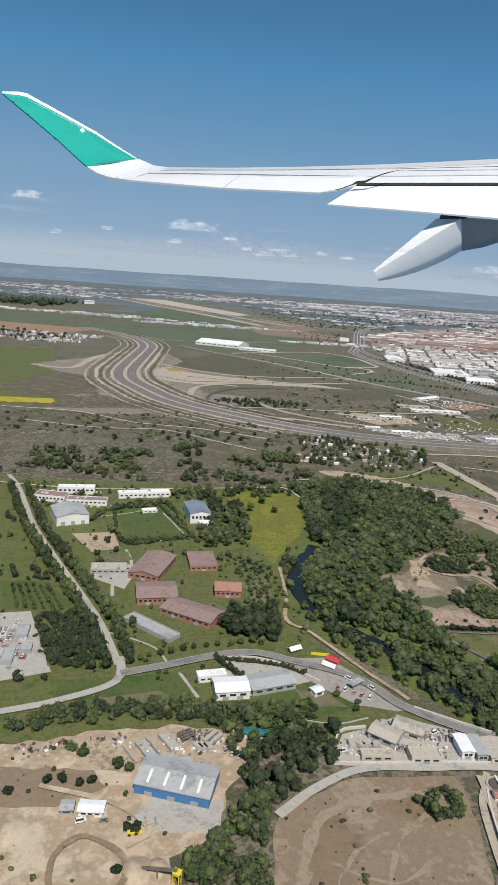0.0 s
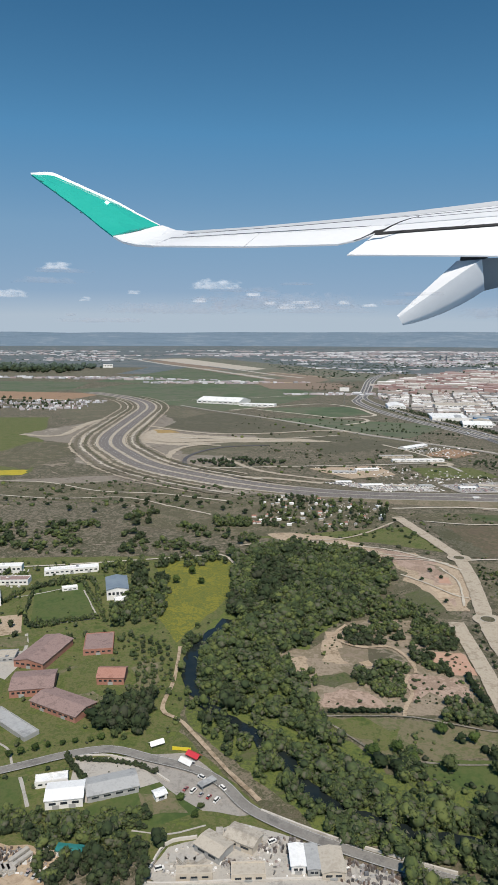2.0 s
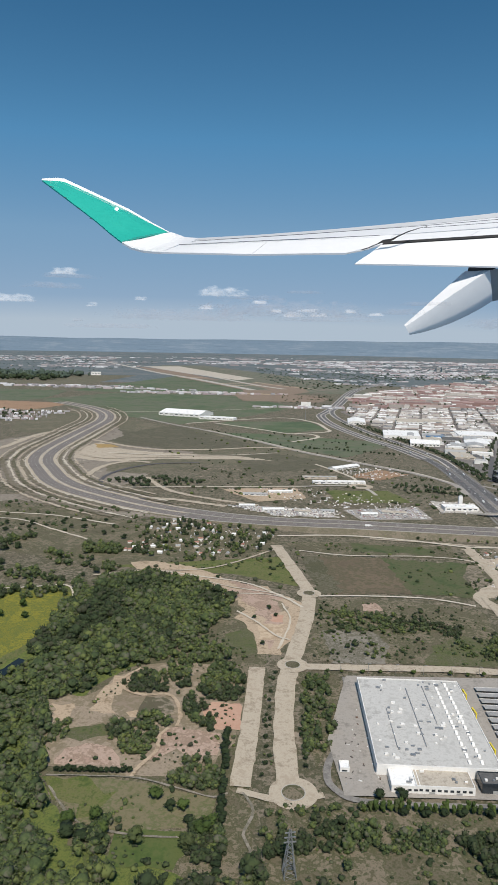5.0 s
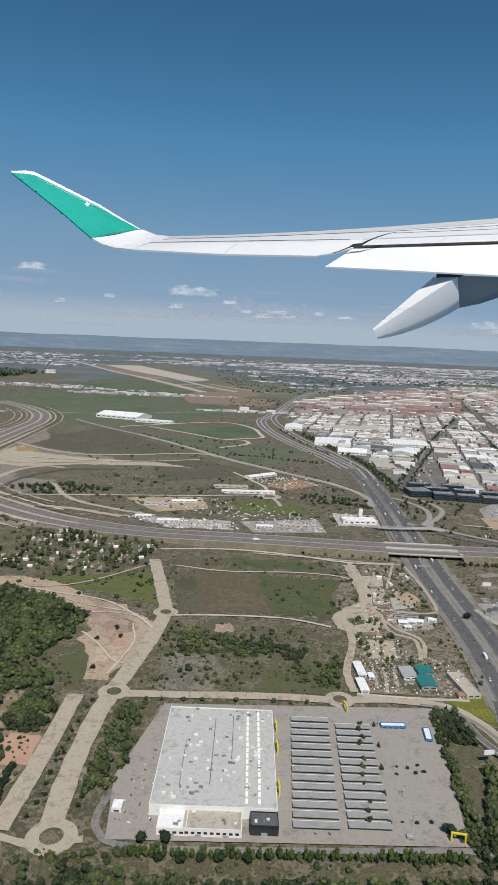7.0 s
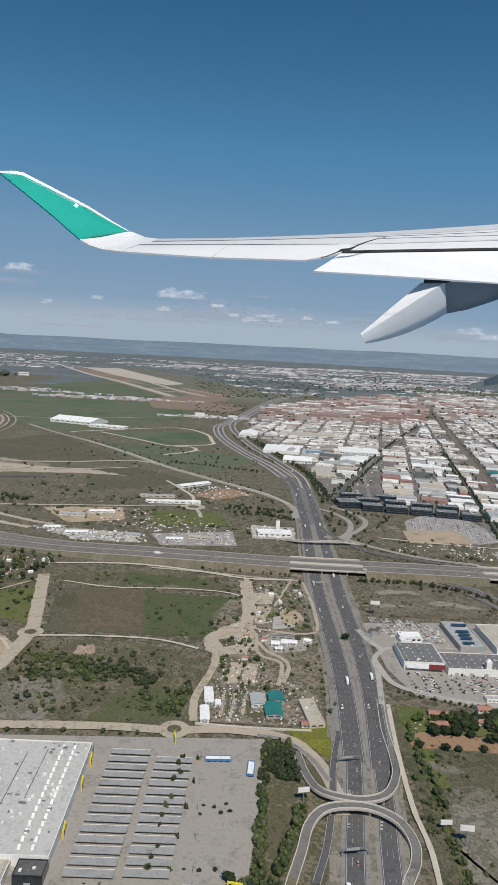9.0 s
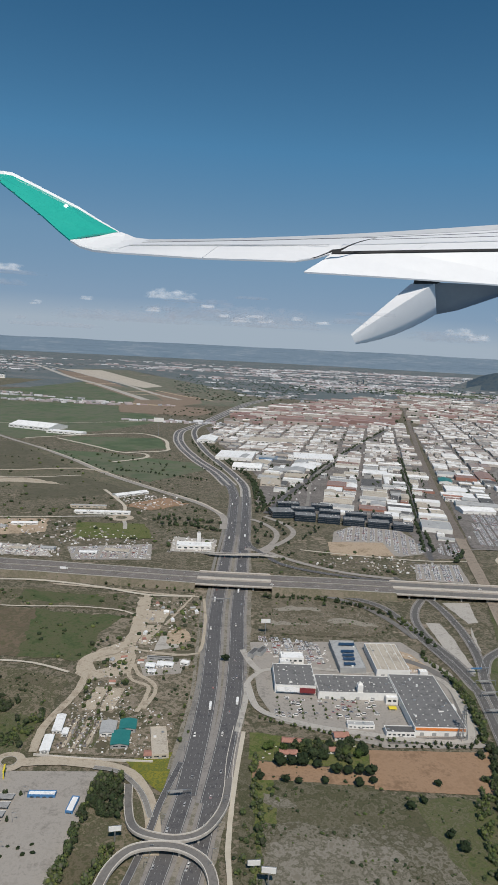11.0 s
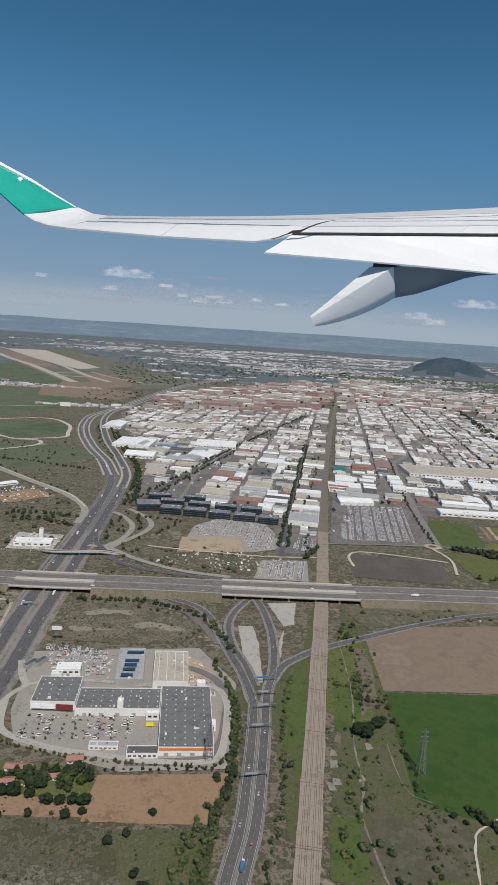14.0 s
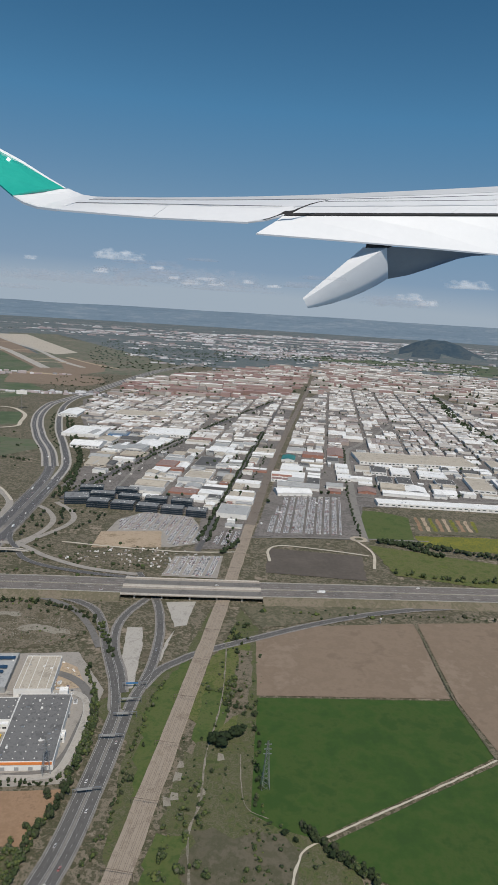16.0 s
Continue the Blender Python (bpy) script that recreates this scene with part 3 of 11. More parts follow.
# ---- fields and yards ----
def fields():
    P = patch
    P("field", [(-145, 351), (-116, 408), (-37, 400), (-8, 332), (-30, 285), (-56, 250), (-103, 292)], "darkcrop", "dark green crop field", 1.0, "field")
    P("field", [(-150, 420), (-108, 668), (-2, 435), (-30, 405), (-116, 412)], "darkcrop", "wide green field before the runway", 2, "field")
    P("field", [(-180, 300), (-145, 351), (-150, 420), (-260, 430), (-250, 320)], "darkcrop", "green field with dry strips", 2, "field")
    P("field", [(-320, 440), (-160, 430), (-150, 640), (-420, 640)], "olivefield", "fallow grass field", 2, "field")
    P("field", [(-135, 225), (-117, 226), (-93, 143), (-90, 127), (-100, 121), (-140, 150)], "grass", "bright green grass field", 0.6, "field")
    P("field", [(-130, 128), (-91.5, 131.4), (-91.2, 126.2), (-128, 121)], "rape", "strip of yellow rapeseed", 1.0, "field")
    P("field", [(-78, 232), (-50, 242), (-26, 208), (2, 170), (-14, 163), (-50, 165), (-74, 190)], "olivefield", "wide olive-brown fallow field", 0.8, "field")
    P("field", [(-81.9, 231), (-56, 243.5), (-24, 196.5), (-40, 189.6), (-57.8, 188.8), (-81, 211)], "darkfallow", "dark brown-green fallow field", 0.5, "field")
    P("field", [(-33, 177.6), (-19.4, 183.4), (-2, 169), (-12, 160), (-25.7, 153)], "darkfallow", "dark brown-green fallow field", 0.5, "field")
    P("field", [(-43, 254), (-38, 262), (-5, 268), (0, 241), (-18, 229)], "darkcrop", "fenced fallow field beside the motorway", 0.5, "field")
    P("field", [(-40, 228), (-20, 226), (-5, 219), (10, 214), (17, 205), (0, 180), (-13, 192)], "darkcrop", "dry grass field", 0.5, "field")
    P("field", [(-70, 225), (-60, 243), (-78, 262), (-88, 245)], "olivefield", "fallow field by the bend", 0.5, "field")
    P("ground_patch", [(-97, 232), (-80, 242), (-70, 215), (-73, 198), (-44, 184), (-44, 178), (-58, 165), (-52, 164), (-50, 140), (-66, 128), (-84, 140), (-90, 165), (-100, 172), (-112, 184), (-108, 195), (-99, 212)], "earthworks", "graded sandy earthworks round the road bends", 1.2)
    P("field", [(-117.2, 241), (-115.4, 290), (-104, 291), (-92, 262), (-88.5, 243), (-91, 218), (-103.4, 215.4), (-113.3, 227.2)], "olivefield", "brown fallow field above the bend", 0.6, "field")
    P("ground_patch", [(-74, 198.1), (-77, 190.5), (-77.5, 181.4), (-73.8, 169.5), (-63.7, 165), (-50.3, 171), (-30, 173), (-20, 172), (-30, 178), (-50.6, 181.4), (-59.4, 184), (-67.4, 188)], "dirt", "pale graded earth strip", 0.8)
    P("ground_patch", [(-75, 196), (-69, 194), (-66, 189.5), (-72, 187)], "sludge", "ochre patch of bare soil", 0.6)
    P("field", [(-63, 163), (-58, 168), (-48, 169), (-40, 164), (-52, 150), (-61, 152)], "olivefield", "dry grass inside the loop ramp", 0.6, "field")
    P("ground_patch", [(-73, 143), (-69, 140), (-66, 136.5), (-66, 131), (-71, 136)], "paledirt", "pale eroded scar", 0.5)
    P("field", [(-104, 170), (-92, 168), (-88, 150), (-92, 132), (-108, 140)], "scrubland", "scrubby slope", 0.8, "field")
    P("field", [(-120, 330), (-200, 345), (-205, 300), (-130, 292)], "redsoil", "reddish ploughed field", 1, "field")
    P("ground_patch", [(-66, 128), (-45, 118), (-25, 112), (-25, 107), (-50, 112), (-70, 121), (-95, 112), (-95, 120)], "earthworks", "eroded pale slope below the motorway", 0.7)
    P("field", [(-72, 104), (-100, 106), (-98, 120), (-70, 118), (-50, 112), (-48, 100)], "scrubland", "dry scrub slope", 0.5, "field")
    P("field", [(-48, 108), (-28, 104), (-20, 98), (-22, 84), (-44, 84), (-62, 90), (-62, 102)], "scrubland", "rough grass with garden plots", 0.5, "field")
    P("field", [(-44, 84), (-20, 90), (-18, 78), (-26, 82)], "grass", "rough green verge", 0.3, "field")
    # gardens and the valley with its quarry
    P("field", [(-86, 74), (-45, 76), (-44, 50), (-47, 36), (-38, 26), (-52, 25), (-72, 24), (-90, 30)], "grass", "green garden land between the buildings", 0.4, "field")
    P("field", [(-48, 52), (-38, 81), (-25, 76), (-22, 58), (-23, 40), (-22, 24), (-38, 24), (-48, 37)], "scrubland", "wooded valley floor", 0.4, "field")
    P("field", [(-47.6, 52), (-45, 62), (-46, 74), (-39, 80), (-28, 75), (-28, 66), (-33, 58), (-37.5, 52), (-39, 45), (-38, 39), (-34, 33), (-25, 30), (-22, 26), (-38, 26.6), (-47.6, 38)], "undergrowth", "green undergrowth of the wooded valley", 0.6, "field")
    P("field", [(-67.4, 64), (-62.1, 66.4), (-58.5, 56.6), (-64.6, 54.2)], "lawn", "mown sports pitch", 0.05, "lawn")
    P("field", [(-73.8, 44.4), (-70.1, 44.8), (-66.4, 40.2), (-71.9, 39.4)], "lawn", "striped lawn plot", 0.1, "lawn")
    P("field", [(-65.5, 30.4), (-57.1, 32), (-56.9, 29), (-65.1, 28.2)], "lawn", "green paddock", 0.1, "lawn")
    P("field", [(-52.9, 29.2), (-48.2, 32.1), (-45.1, 29.7), (-48.8, 27.2), (-51.9, 27.2)], "lawn", "grass plot beside the lane", 0.2, "lawn")
    P("field", [(-55.5, 72.7), (-47.3, 75.5), (-45.1, 71.4), (-45.4, 62.4), (-50, 51), (-52.3, 56.3), (-53.4, 66.9)], "meadow", "meadow full of yellow flowers", 0.3, "meadow")
    for pts, w in (([(-64, 42.6), (-64.4, 45.4), (-63.8, 47.4), (-63.4, 49.4), (-64.4, 52.6)], 0.3), ([(-57.9, 46.4), (-59.1, 45.2), (-59, 43), (-58.4, 41.6)], 0.5), ([(-63.8, 36.9), (-62, 36.3), (-59.6, 34.9), (-58.6, 33.2)], 0.16), ([(-64.5, 54.35), (-58.5, 56.3)], 0.34), ([(-61.9, 63.8), (-58.5, 56.3)], 0.14), ([(-69.6, 61), (-66, 62.9), (-62.9, 65.2)], 0.2), ([(-57.6, 31.9), (-56.9, 30.6), (-56.2, 29.2)], 0.22), ([(-49.6, 27.4), (-47.4, 27.2), (-45.4, 27.9)], 0.12)):
        road(pts, w, "concrete" if w < 0.45 else "parkgrass", "pale footpath of the garden quarter" if w < 0.45 else "worn grass alley between the school wings", 0.5, 0.05, "footpath", category="path", clear=0)
    for pts in ([(-57.8, 40.9), (-55.6, 42.2), (-54.2, 41.2), (-56.4, 39.6)], [(-52.8, 47.6), (-50.8, 47.2), (-50.6, 42.2), (-52.2, 41.8)], [(-62.8, 29), (-58.2, 29.6), (-58.4, 28.6), (-62.6, 28.2)], [(-49.6, 30.6), (-47.2, 30.4), (-46.6, 29), (-49.4, 28.4)], [(-66.6, 51.6), (-64.2, 51.9), (-63.4, 50.2), (-66, 49.6)]):
        P("ground_patch", pts, "parkgrass", "worn yellowish grass", 0.7)
    P("yard", [(-72, 38.9), (-69.8, 39.4), (-66.1, 31.3), (-69.1, 30), (-74, 29)], "concrete", "concrete yard", 0.05, "yard")
    P("ground_patch", [(-69.4, 38.7), (-65.7, 40), (-62.5, 33.3), (-64.7, 31.5), (-66.5, 32)], "grass", "planted grove floor", 0.15)
    P("yard", [(-54.6, 33.8), (-50.5, 34.2), (-48.2, 31.8), (-52.6, 29.6), (-54, 29.8)], "concrete", "grey paved forecourt", 0.05, "yard")
    P("yard", [(-51.1, 34.4), (-49, 34.4), (-47.4, 34.6), (-46.2, 33.7), (-44.8, 32.1), (-42.8, 29.7), (-42.3, 28.9), (-43.5, 28.7), (-45.7, 29.1), (-47.9, 30.8), (-49.6, 32.7)], "parking", "grey paved apron beside the lane", 0.08, "yard")
    P("yard", [(-66.6, 48.8), (-62.5, 49.2), (-63.2, 44), (-66.2, 45.8)], "concrete", "paved terrace", 0.05, "yard")
    P("yard", [(-70.5, 56), (-66.4, 57), (-65, 52.8), (-67.6, 51.6)], "drysand", "sandy play yard", 0.1, "yard")
    P("quarry_floor", [(-76, 8), (-73, 22), (-65.6, 24.5), (-61, 25.7), (-56.8, 26.4), (-53.4, 25.6), (-52.9, 23.9), (-54.3, 21.2), (-54.6, 18.6), (-56.7, 17.2), (-56, 8)], "sand", "pale sandy quarry floor", 0.5, "quarry")
    P("quarry_floor", [(-76, 19.5), (-67, 22.6), (-61.5, 22.2), (-60.5, 20.8), (-63, 20), (-67, 19.2), (-74, 16)], "dryfield", "stained brown quarry soil", 0.6, "quarry")
    P("quarry_floor", [(-64.3, 23.4), (-62.4, 24.6), (-59.7, 25.5), (-56.4, 25.9), (-54, 25), (-54.6, 23.4), (-59.7, 22.3), (-62.4, 22.3)], "drysand", "levelled pale yard of the quarry", 0.3, "quarry")
    P("yard", [(-58, 20.8), (-54.4, 20.6), (-54.6, 18.8), (-57, 18.3), (-59, 19)], "concrete", "grey concrete apron before the hall", 0.1, "yard")
    P("field", [(-52.3, 8), (-52, 18.4), (-51.7, 19.6), (-49.5, 21.3), (-47.5, 22.5), (-41.6, 23.1), (-41.2, 21.1), (-42.3, 14), (-44, 6)], "dryfield", "dry trampled brown field", 0.25, "field")
    P("field", [(-51, 10), (-50.6, 19), (-48, 21), (-45, 21), (-45.5, 12)], "dryfield", "brown soil", 0.8, "field")
    P("yard", [(-48.2, 24.1), (-47.4, 26.2), (-45.7, 26.8), (-43.6, 28.2), (-40.3, 27), (-37.9, 25.6), (-35, 24.4), (-35, 22.8), (-38.6, 24), (-47.3, 23.6)], "concrete", "scrap yard floor of dusty concrete", 0.1, "yard")
    P("field", [(-39.4, 23.2), (-35, 22.4), (-30, 22), (-32, 12), (-41, 14)], "scrubland", "rough plots beyond the wall", 0.2, "field")
    for pts in ([(-50.8, 13), (-50.2, 18.6), (-48.6, 20), (-47.6, 18.4), (-48.8, 15), (-49, 11)], [(-47, 10), (-46.4, 15.4), (-45.2, 16.6), (-44.4, 14), (-45, 9.6)], [(-46.6, 20.4), (-44.6, 21.6), (-43.2, 20.8), (-44.6, 19.2)]):
        P("field", pts, "brownsoil", "swathe of darker brown soil", 0.9, "field")
    for pts, w in (([(-51.4, 10), (-50.8, 16), (-49.6, 19.4), (-47, 21), (-43.4, 21.6)], 0.5), ([(-48, 8), (-47.4, 14), (-45.6, 18.6), (-43, 20.6)], 0.3), ([(-50, 12), (-46, 13.4), (-43.4, 12.6)], 0.4), ([(-49.6, 17), (-46.6, 16), (-44, 17.4)], 0.22), ([(-50.4, 14.2), (-47.6, 18), (-44.4, 19.4)], 0.16)):
        road(pts, w, "wornsoil", "worn pale strip across the dry field", 0.6, 0.3, "ground_patch", category="ground", clear=0)
    # sandy riverside park
    P("ground_patch", [(-41.6, 49.2), (-37.2, 50.7), (-36.1, 54), (-33.7, 55.5), (-31.5, 56.5), (-26.9, 56.5), (-24.4, 53), (-23.9, 45.6), (-25.2, 42.2), (-25.6, 40), (-31, 39.4), (-37.4, 40), (-39.1, 43.1)], "parkearth", "trampled brown clearing of the riverside park", 0.9)
    P("ground_patch", [(-36.8, 50.4), (-35.6, 53.6), (-33.4, 55), (-33, 53.6), (-34.9, 51.6), (-35.4, 48.6), (-34.6, 47.4), (-36.6, 47.2)], "drysand", "bare sandy ground by the path", 0.9)
    P("ground_patch", [(-32.8, 47.6), (-32.7, 49.9), (-30.9, 50.3), (-29.9, 49.4), (-29.7, 47.8)], "bare", "worn brown grass in the clearing", 0.6)
    P("ground_patch", [(-40.4, 48.5), (-38.4, 48.6), (-37.6, 46.6), (-39.4, 45.4)], "drysand", "small sandy clearing", 0.9)
    P("ground_patch", [(-33.6, 47.6), (-32.8, 48), (-32.4, 47.2), (-33.2, 46.9)], "sand", "pale sandy spot", 0.3)
    P("ground_patch", [(-38.4, 45), (-35.4, 45.4), (-34.6, 44.2), (-37.4, 43.4)], "roughgrass", "patch of dry grass", 0.8)
    P("ground_patch", [(-40.9, 84), (-34.6, 82.6), (-27.3, 79.4), (-22, 77.4), (-17.8, 72.3), (-17.8, 68.1), (-19.4, 62.4), (-20.8, 58.8), (-22.6, 58.7), (-23.4, 63.8), (-25.3, 67.4), (-24.7, 70.5), (-26.9, 74.8), (-31.7, 78.4)], "drysand", "bare sandy slope", 0.7)
    P("ground_patch", [(-31, 81), (-24, 78), (-19.6, 74), (-21, 73), (-26, 76), (-32, 79.6)], "palepink", "rosy terrace of dry sandy soil", 0.6)
    P("ground_patch", [(-41.1, 86), (-38, 86.3), (-32.9, 84.9), (-28.4, 81.4), (-25.2, 76.6), (-26.1, 71.4), (-30.6, 77.4), (-35, 80.9), (-40.6, 84.2)], "drysand", "sandy terrace above the wood", 0.5)
    P("ground_patch", [(-24.4, 73), (-20.6, 73.6), (-19.4, 70), (-22.6, 69)], "parkearth", "worn brown soil on the slope", 0.9)
    P("ground_patch", [(-27.6, 76.6), (-24.8, 76), (-21, 72.6), (-20, 66), (-21.4, 60), (-22.4, 62.6), (-22.8, 68), (-25, 73)], "palepink", "rosy bare sand of the slope", 1.0)
    P("ground_patch", [(-22.8, 66), (-19.8, 66.4), (-20.6, 62.4), (-22.6, 61.6)], "sand", "pale bank of sand", 0.6)
    P("ground_patch", [(-21.6, 68.8), (-20, 68.6), (-20.2, 66.8), (-21.6, 67)], "pinksand", "patch of reddish sand", 0.4)
    P("field", [(-26.7, 60.1), (-26.5, 63.5), (-23.9, 64.7), (-22.9, 62.1), (-23, 58.8), (-26, 58.6)], "roughgrass", "green hollow below the sandy slope", 0.5, "field")
    P("ground_patch", [(-30.3, 44.2), (-29.4, 45.5), (-27.2, 45.4), (-25.6, 45), (-25.4, 42.2), (-27.6, 41.6), (-29.2, 42.4), (-30.6, 41.4)], "palepink", "pale rosy sandy clearing", 0.6)
    P("ground_patch", [(-27.4, 48), (-26.6, 49.6), (-24.2, 49.6), (-23.9, 45.6), (-25.4, 45.3), (-26.9, 45.9)], "pinksand", "patch of reddish sand", 0.4)
    P("ground_patch", [(-37.4, 41.2), (-37.1, 42.4), (-35.6, 43.1), (-33.8, 42.7), (-32.7, 41.5), (-32.5, 40.5), (-37.1, 40.3)], "palepink", "patch of reddish sand", 0.5)
    P("field", [(-37.6, 39), (-31.3, 39), (-25.4, 37.3), (-25.5, 34.6), (-31.6, 34), (-33.8, 34.5), (-35.6, 36.4)], "parkgrass", "worn olive-brown meadow", 0.3, "field")
    P("field", [(-37.4, 38.9), (-34.2, 39), (-32.8, 37.2), (-33.7, 34.7), (-35.2, 36.1), (-36.8, 37.4)], "grass", "green side of the meadow", 1.1, "field")
    P("field", [(-31.4, 34.2), (-25.9, 34.1), (-27.4, 31), (-31.4, 31.3)], "lawn", "fresh green grass", 0.3, "field")
    # between the dirt boulevards
    P("field", [(-20, 97.4), (-6.9, 98.6), (6, 96.6), (6.2, 91), (-10, 91.3), (-17.5, 93.6)], "scrubland", "dry grass strip", 0.2, "field")
    P("field", [(-9, 97.4), (3, 95.8), (3, 92.6), (-9, 93.4)], "deepgrass", "dark green grass strip", 0.6, "field")
    P("field", [(-17, 90.6), (-5.1, 90.4), (-3.7, 76.4), (-15.2, 75.9)], "darkplough", "brown fallow plot", 0.9, "field")
    P("field", [(-17, 91), (-14.4, 90.6), (-12.6, 76.3), (-15.6, 75.9)], "darkolive", "dry grass margin", 0.9, "field")
    P("field", [(-5.3, 90.4), (7.4, 88.6), (6.1, 79.3), (2.8, 75.6), (-4, 76.4)], "deepgrass", "dark green grass plot", 0.9, "field")
    P("field", [(-16, 74), (-4.3, 73.9), (3.4, 71.4), (2.6, 57.6), (-18, 57.6)], "scrubland", "scrubby plot full of bushes", 0.4, "field")
    P("field", [(-16.2, 64.8), (-10.5, 65.2), (-9.2, 61.3), (-10.2, 57.3), (-15.6, 57.0)], "palefield", "bleached stony ground among the bushes", 1.0, "field")
    P("field", [(-2.1, 64.3), (2.6, 63.6), (1.6, 58.0), (-7.0, 57.1), (-5.2, 61.0)], "roughgrass", "green grass among the bushes", 0.7, "field")
    P("ground_patch", [(-10.6, 72.7), (-9.1, 73.3), (-8.4, 71.0), (-9.5, 70.0), (-10.8, 70.8)], "palepink", "bare rosy patch of soil", 0.3)
    P("field", [(-19.2, 55.4), (-15.2, 55.2), (-15.4, 47), (-17.4, 43), (-18.4, 41)], "scrubland", "dry strip with trees", 0.3, "field")
    P("ground_patch", [(4.4, 83), (9.6, 96), (18.6, 98), (17.6, 68), (14, 62.6), (4.6, 63)], "bare", "worn plots with tracks and rubble", 0.4)
    for pts in ([(10, 91.3), (13, 91.5), (12.2, 87.2), (9, 87)], [(10.2, 86.2), (12.2, 86.3), (10.8, 80.4), (9.7, 80.7)], [(6.7, 69.9), (8.1, 69.9), (7.3, 65.4), (6, 65.3)], [(8.3, 69.7), (9.8, 69.7), (9.1, 65.2), (7.7, 65.1)]):
        P("ground_patch", pts, "dirt", "cleared rectangular rubble plot", 0.15)
    P("yard", [(12.2, 82.9), (15.3, 83.9), (14.7, 79.9), (11.8, 78.9)], "concrete", "grey concrete slab plot", 0.12, "yard")
    P("yard", [(10.2, 76.4), (16, 77), (15.4, 73.4), (11.4, 72.4)], "parking", "grey works yard", 0.15, "yard")
    P("yard", [(4, 64.4), (15.6, 64), (15.4, 57.6), (3.8, 58)], "bare", "nursery yard with planting rows", 0.15, "yard")
    for k in range(6):
        P("field", [(5.9 + k * 0.55, 63.6), (6.2 + k * 0.55, 63.6), (5.8 + k * 0.5, 58.8), (5.5 + k * 0.5, 58.8)], ("dirt", "roughgrass")[k % 2], "narrow nursery bed", 0.08, "bed")
    P("yard", [(3.3, 73.8), (3.7, 76.8), (5.3, 78.7), (8, 81.4), (9.9, 79.4), (9.4, 76.4), (9.7, 73.5), (8.5, 72.4), (5.8, 71.1), (3.8, 72.4)], "dirt", "sandy turning place", 0.5, "yard")
    P("ground_patch", [(7.9, 81), (9.6, 80), (10.1, 85.7), (9.9, 91.5), (9.8, 96.1), (7.9, 96.1), (8.1, 91.5), (8.2, 85.7)], "dirt", "wide sandy boulevard", 0.4)
    P("ground_patch", [(12.8, 84.9), (15.3, 85.7), (16.5, 82.1), (13.4, 80.4)], "drysand", "cleared sandy plot", 0.5)
    P("ground_patch", [(5.2, 75.4), (7, 76.4), (7.6, 74.6), (6, 73.6)], "scrubland", "weedy island in the turning place", 0.4)
    P("field", [(11.4, 57.2), (16.2, 58.6), (15.6, 52.2), (13.8, 54.4)], "meadow", "verge with yellow flowers", 0.3, "verge")
    P("field", [(-13.3, 36.4), (-9.4, 36.3), (-3.8, 35.5), (-4.7, 34.8), (-9.7, 35.1), (-13.2, 35.3)], "darkplough", "strip of dark bare soil", 0.25, "field")
    P("field", [(-22.4, 31.8), (-16.8, 32.9), (-10.3, 32.2), (-9, 30), (-22, 29)], "roughgrass", "rough grass between the tree belts", 0.4, "field")
    P("field", [(4.5, 38.6), (6.3, 39.1), (7.4, 37.7), (5.7, 37.3)], "grass", "mown grass island at the car park exit", 0.05, "lawn")
    P("ground_patch", [(9.2, 55), (14.4, 52), (14, 38), (12, 24), (7, 24), (7.6, 40)], "scrubland", "weedy slope beside the slip road", 0.3)
    P("field", [(-22, 37.6), (8, 37), (8, 24), (-22, 24)], "scrubland", "shaded ground under a belt of trees", 0.3, "field")
    # right of the motorway
    P("field", [(21.5, 60), (33.5, 54), (33, 40), (30, 22), (17, 22), (20, 38), (21.5, 48)], "darkolive", "dark olive rough grass with worn soil", 0.3, "field")
    P("field", [(22.6, 53.4), (43, 53), (44, 40), (42, 22), (22, 22)], "darkolive", "rough dark grass field", 0.4, "field")
    P("field", [(20.4, 26), (21.8, 26), (24.4, 48), (24.6, 56), (22.8, 56.4), (22.6, 46)], "grass", "bright green grass strip beside the track", 0.3, "field")
    P("field", [(23.2, 49.6), (33, 49.4), (42, 47), (41, 30), (22, 30), (22.6, 45)], "greyfield", "worn grey-brown grass", 0.9, "field")
    P("field", [(23.2, 47.6), (28, 48.6), (33.6, 47), (34, 36.4), (30, 31), (22.4, 32), (22.6, 44)], "palefield", "bleached bare ground in the field", 1.4, "field")
    P("field", [(23.4, 53.2), (24.6, 52.8), (26.4, 51.6), (25, 51.2), (23.4, 52)], "palefield", "bleached patch of grass", 0.6, "field")
    P("field", [(36, 53), (42.6, 53), (43.4, 44), (41, 40), (37.6, 44)], "roughgrass", "green corner of the field", 0.8, "field")
    P("field", [(33.8, 59.6), (45.4, 59.7), (43.8, 53.4), (33.2, 54)], "redsoil", "square reddish-brown field", 0.12, "field")
    P("field", [(22.8, 57.6), (33.6, 56.4), (33.2, 54.4), (22.8, 55)], "redsoil", "strip of reddish soil", 0.15, "field")
    P("ground_patch", [(22.8, 62), (33.6, 60.4), (33.6, 56.6), (22.6, 57.8)], "grass", "garden plots with small houses", 0.2)
    P("yard", [(24, 69.1), (23.6, 82.1), (43.3, 83.5), (47.2, 75.2), (45.6, 60.4), (35.7, 60), (25.6, 64.1)], "parking", "wide grey retail car park", 0.1, "yard")
    P("field", [(26, 94), (28, 97.4), (34.4, 98.2), (40.9, 92.8), (44, 88.4), (38, 84.4), (25.6, 85)], "brownwaste", "brown waste ground of weeds and rubble", 0.4, "field")
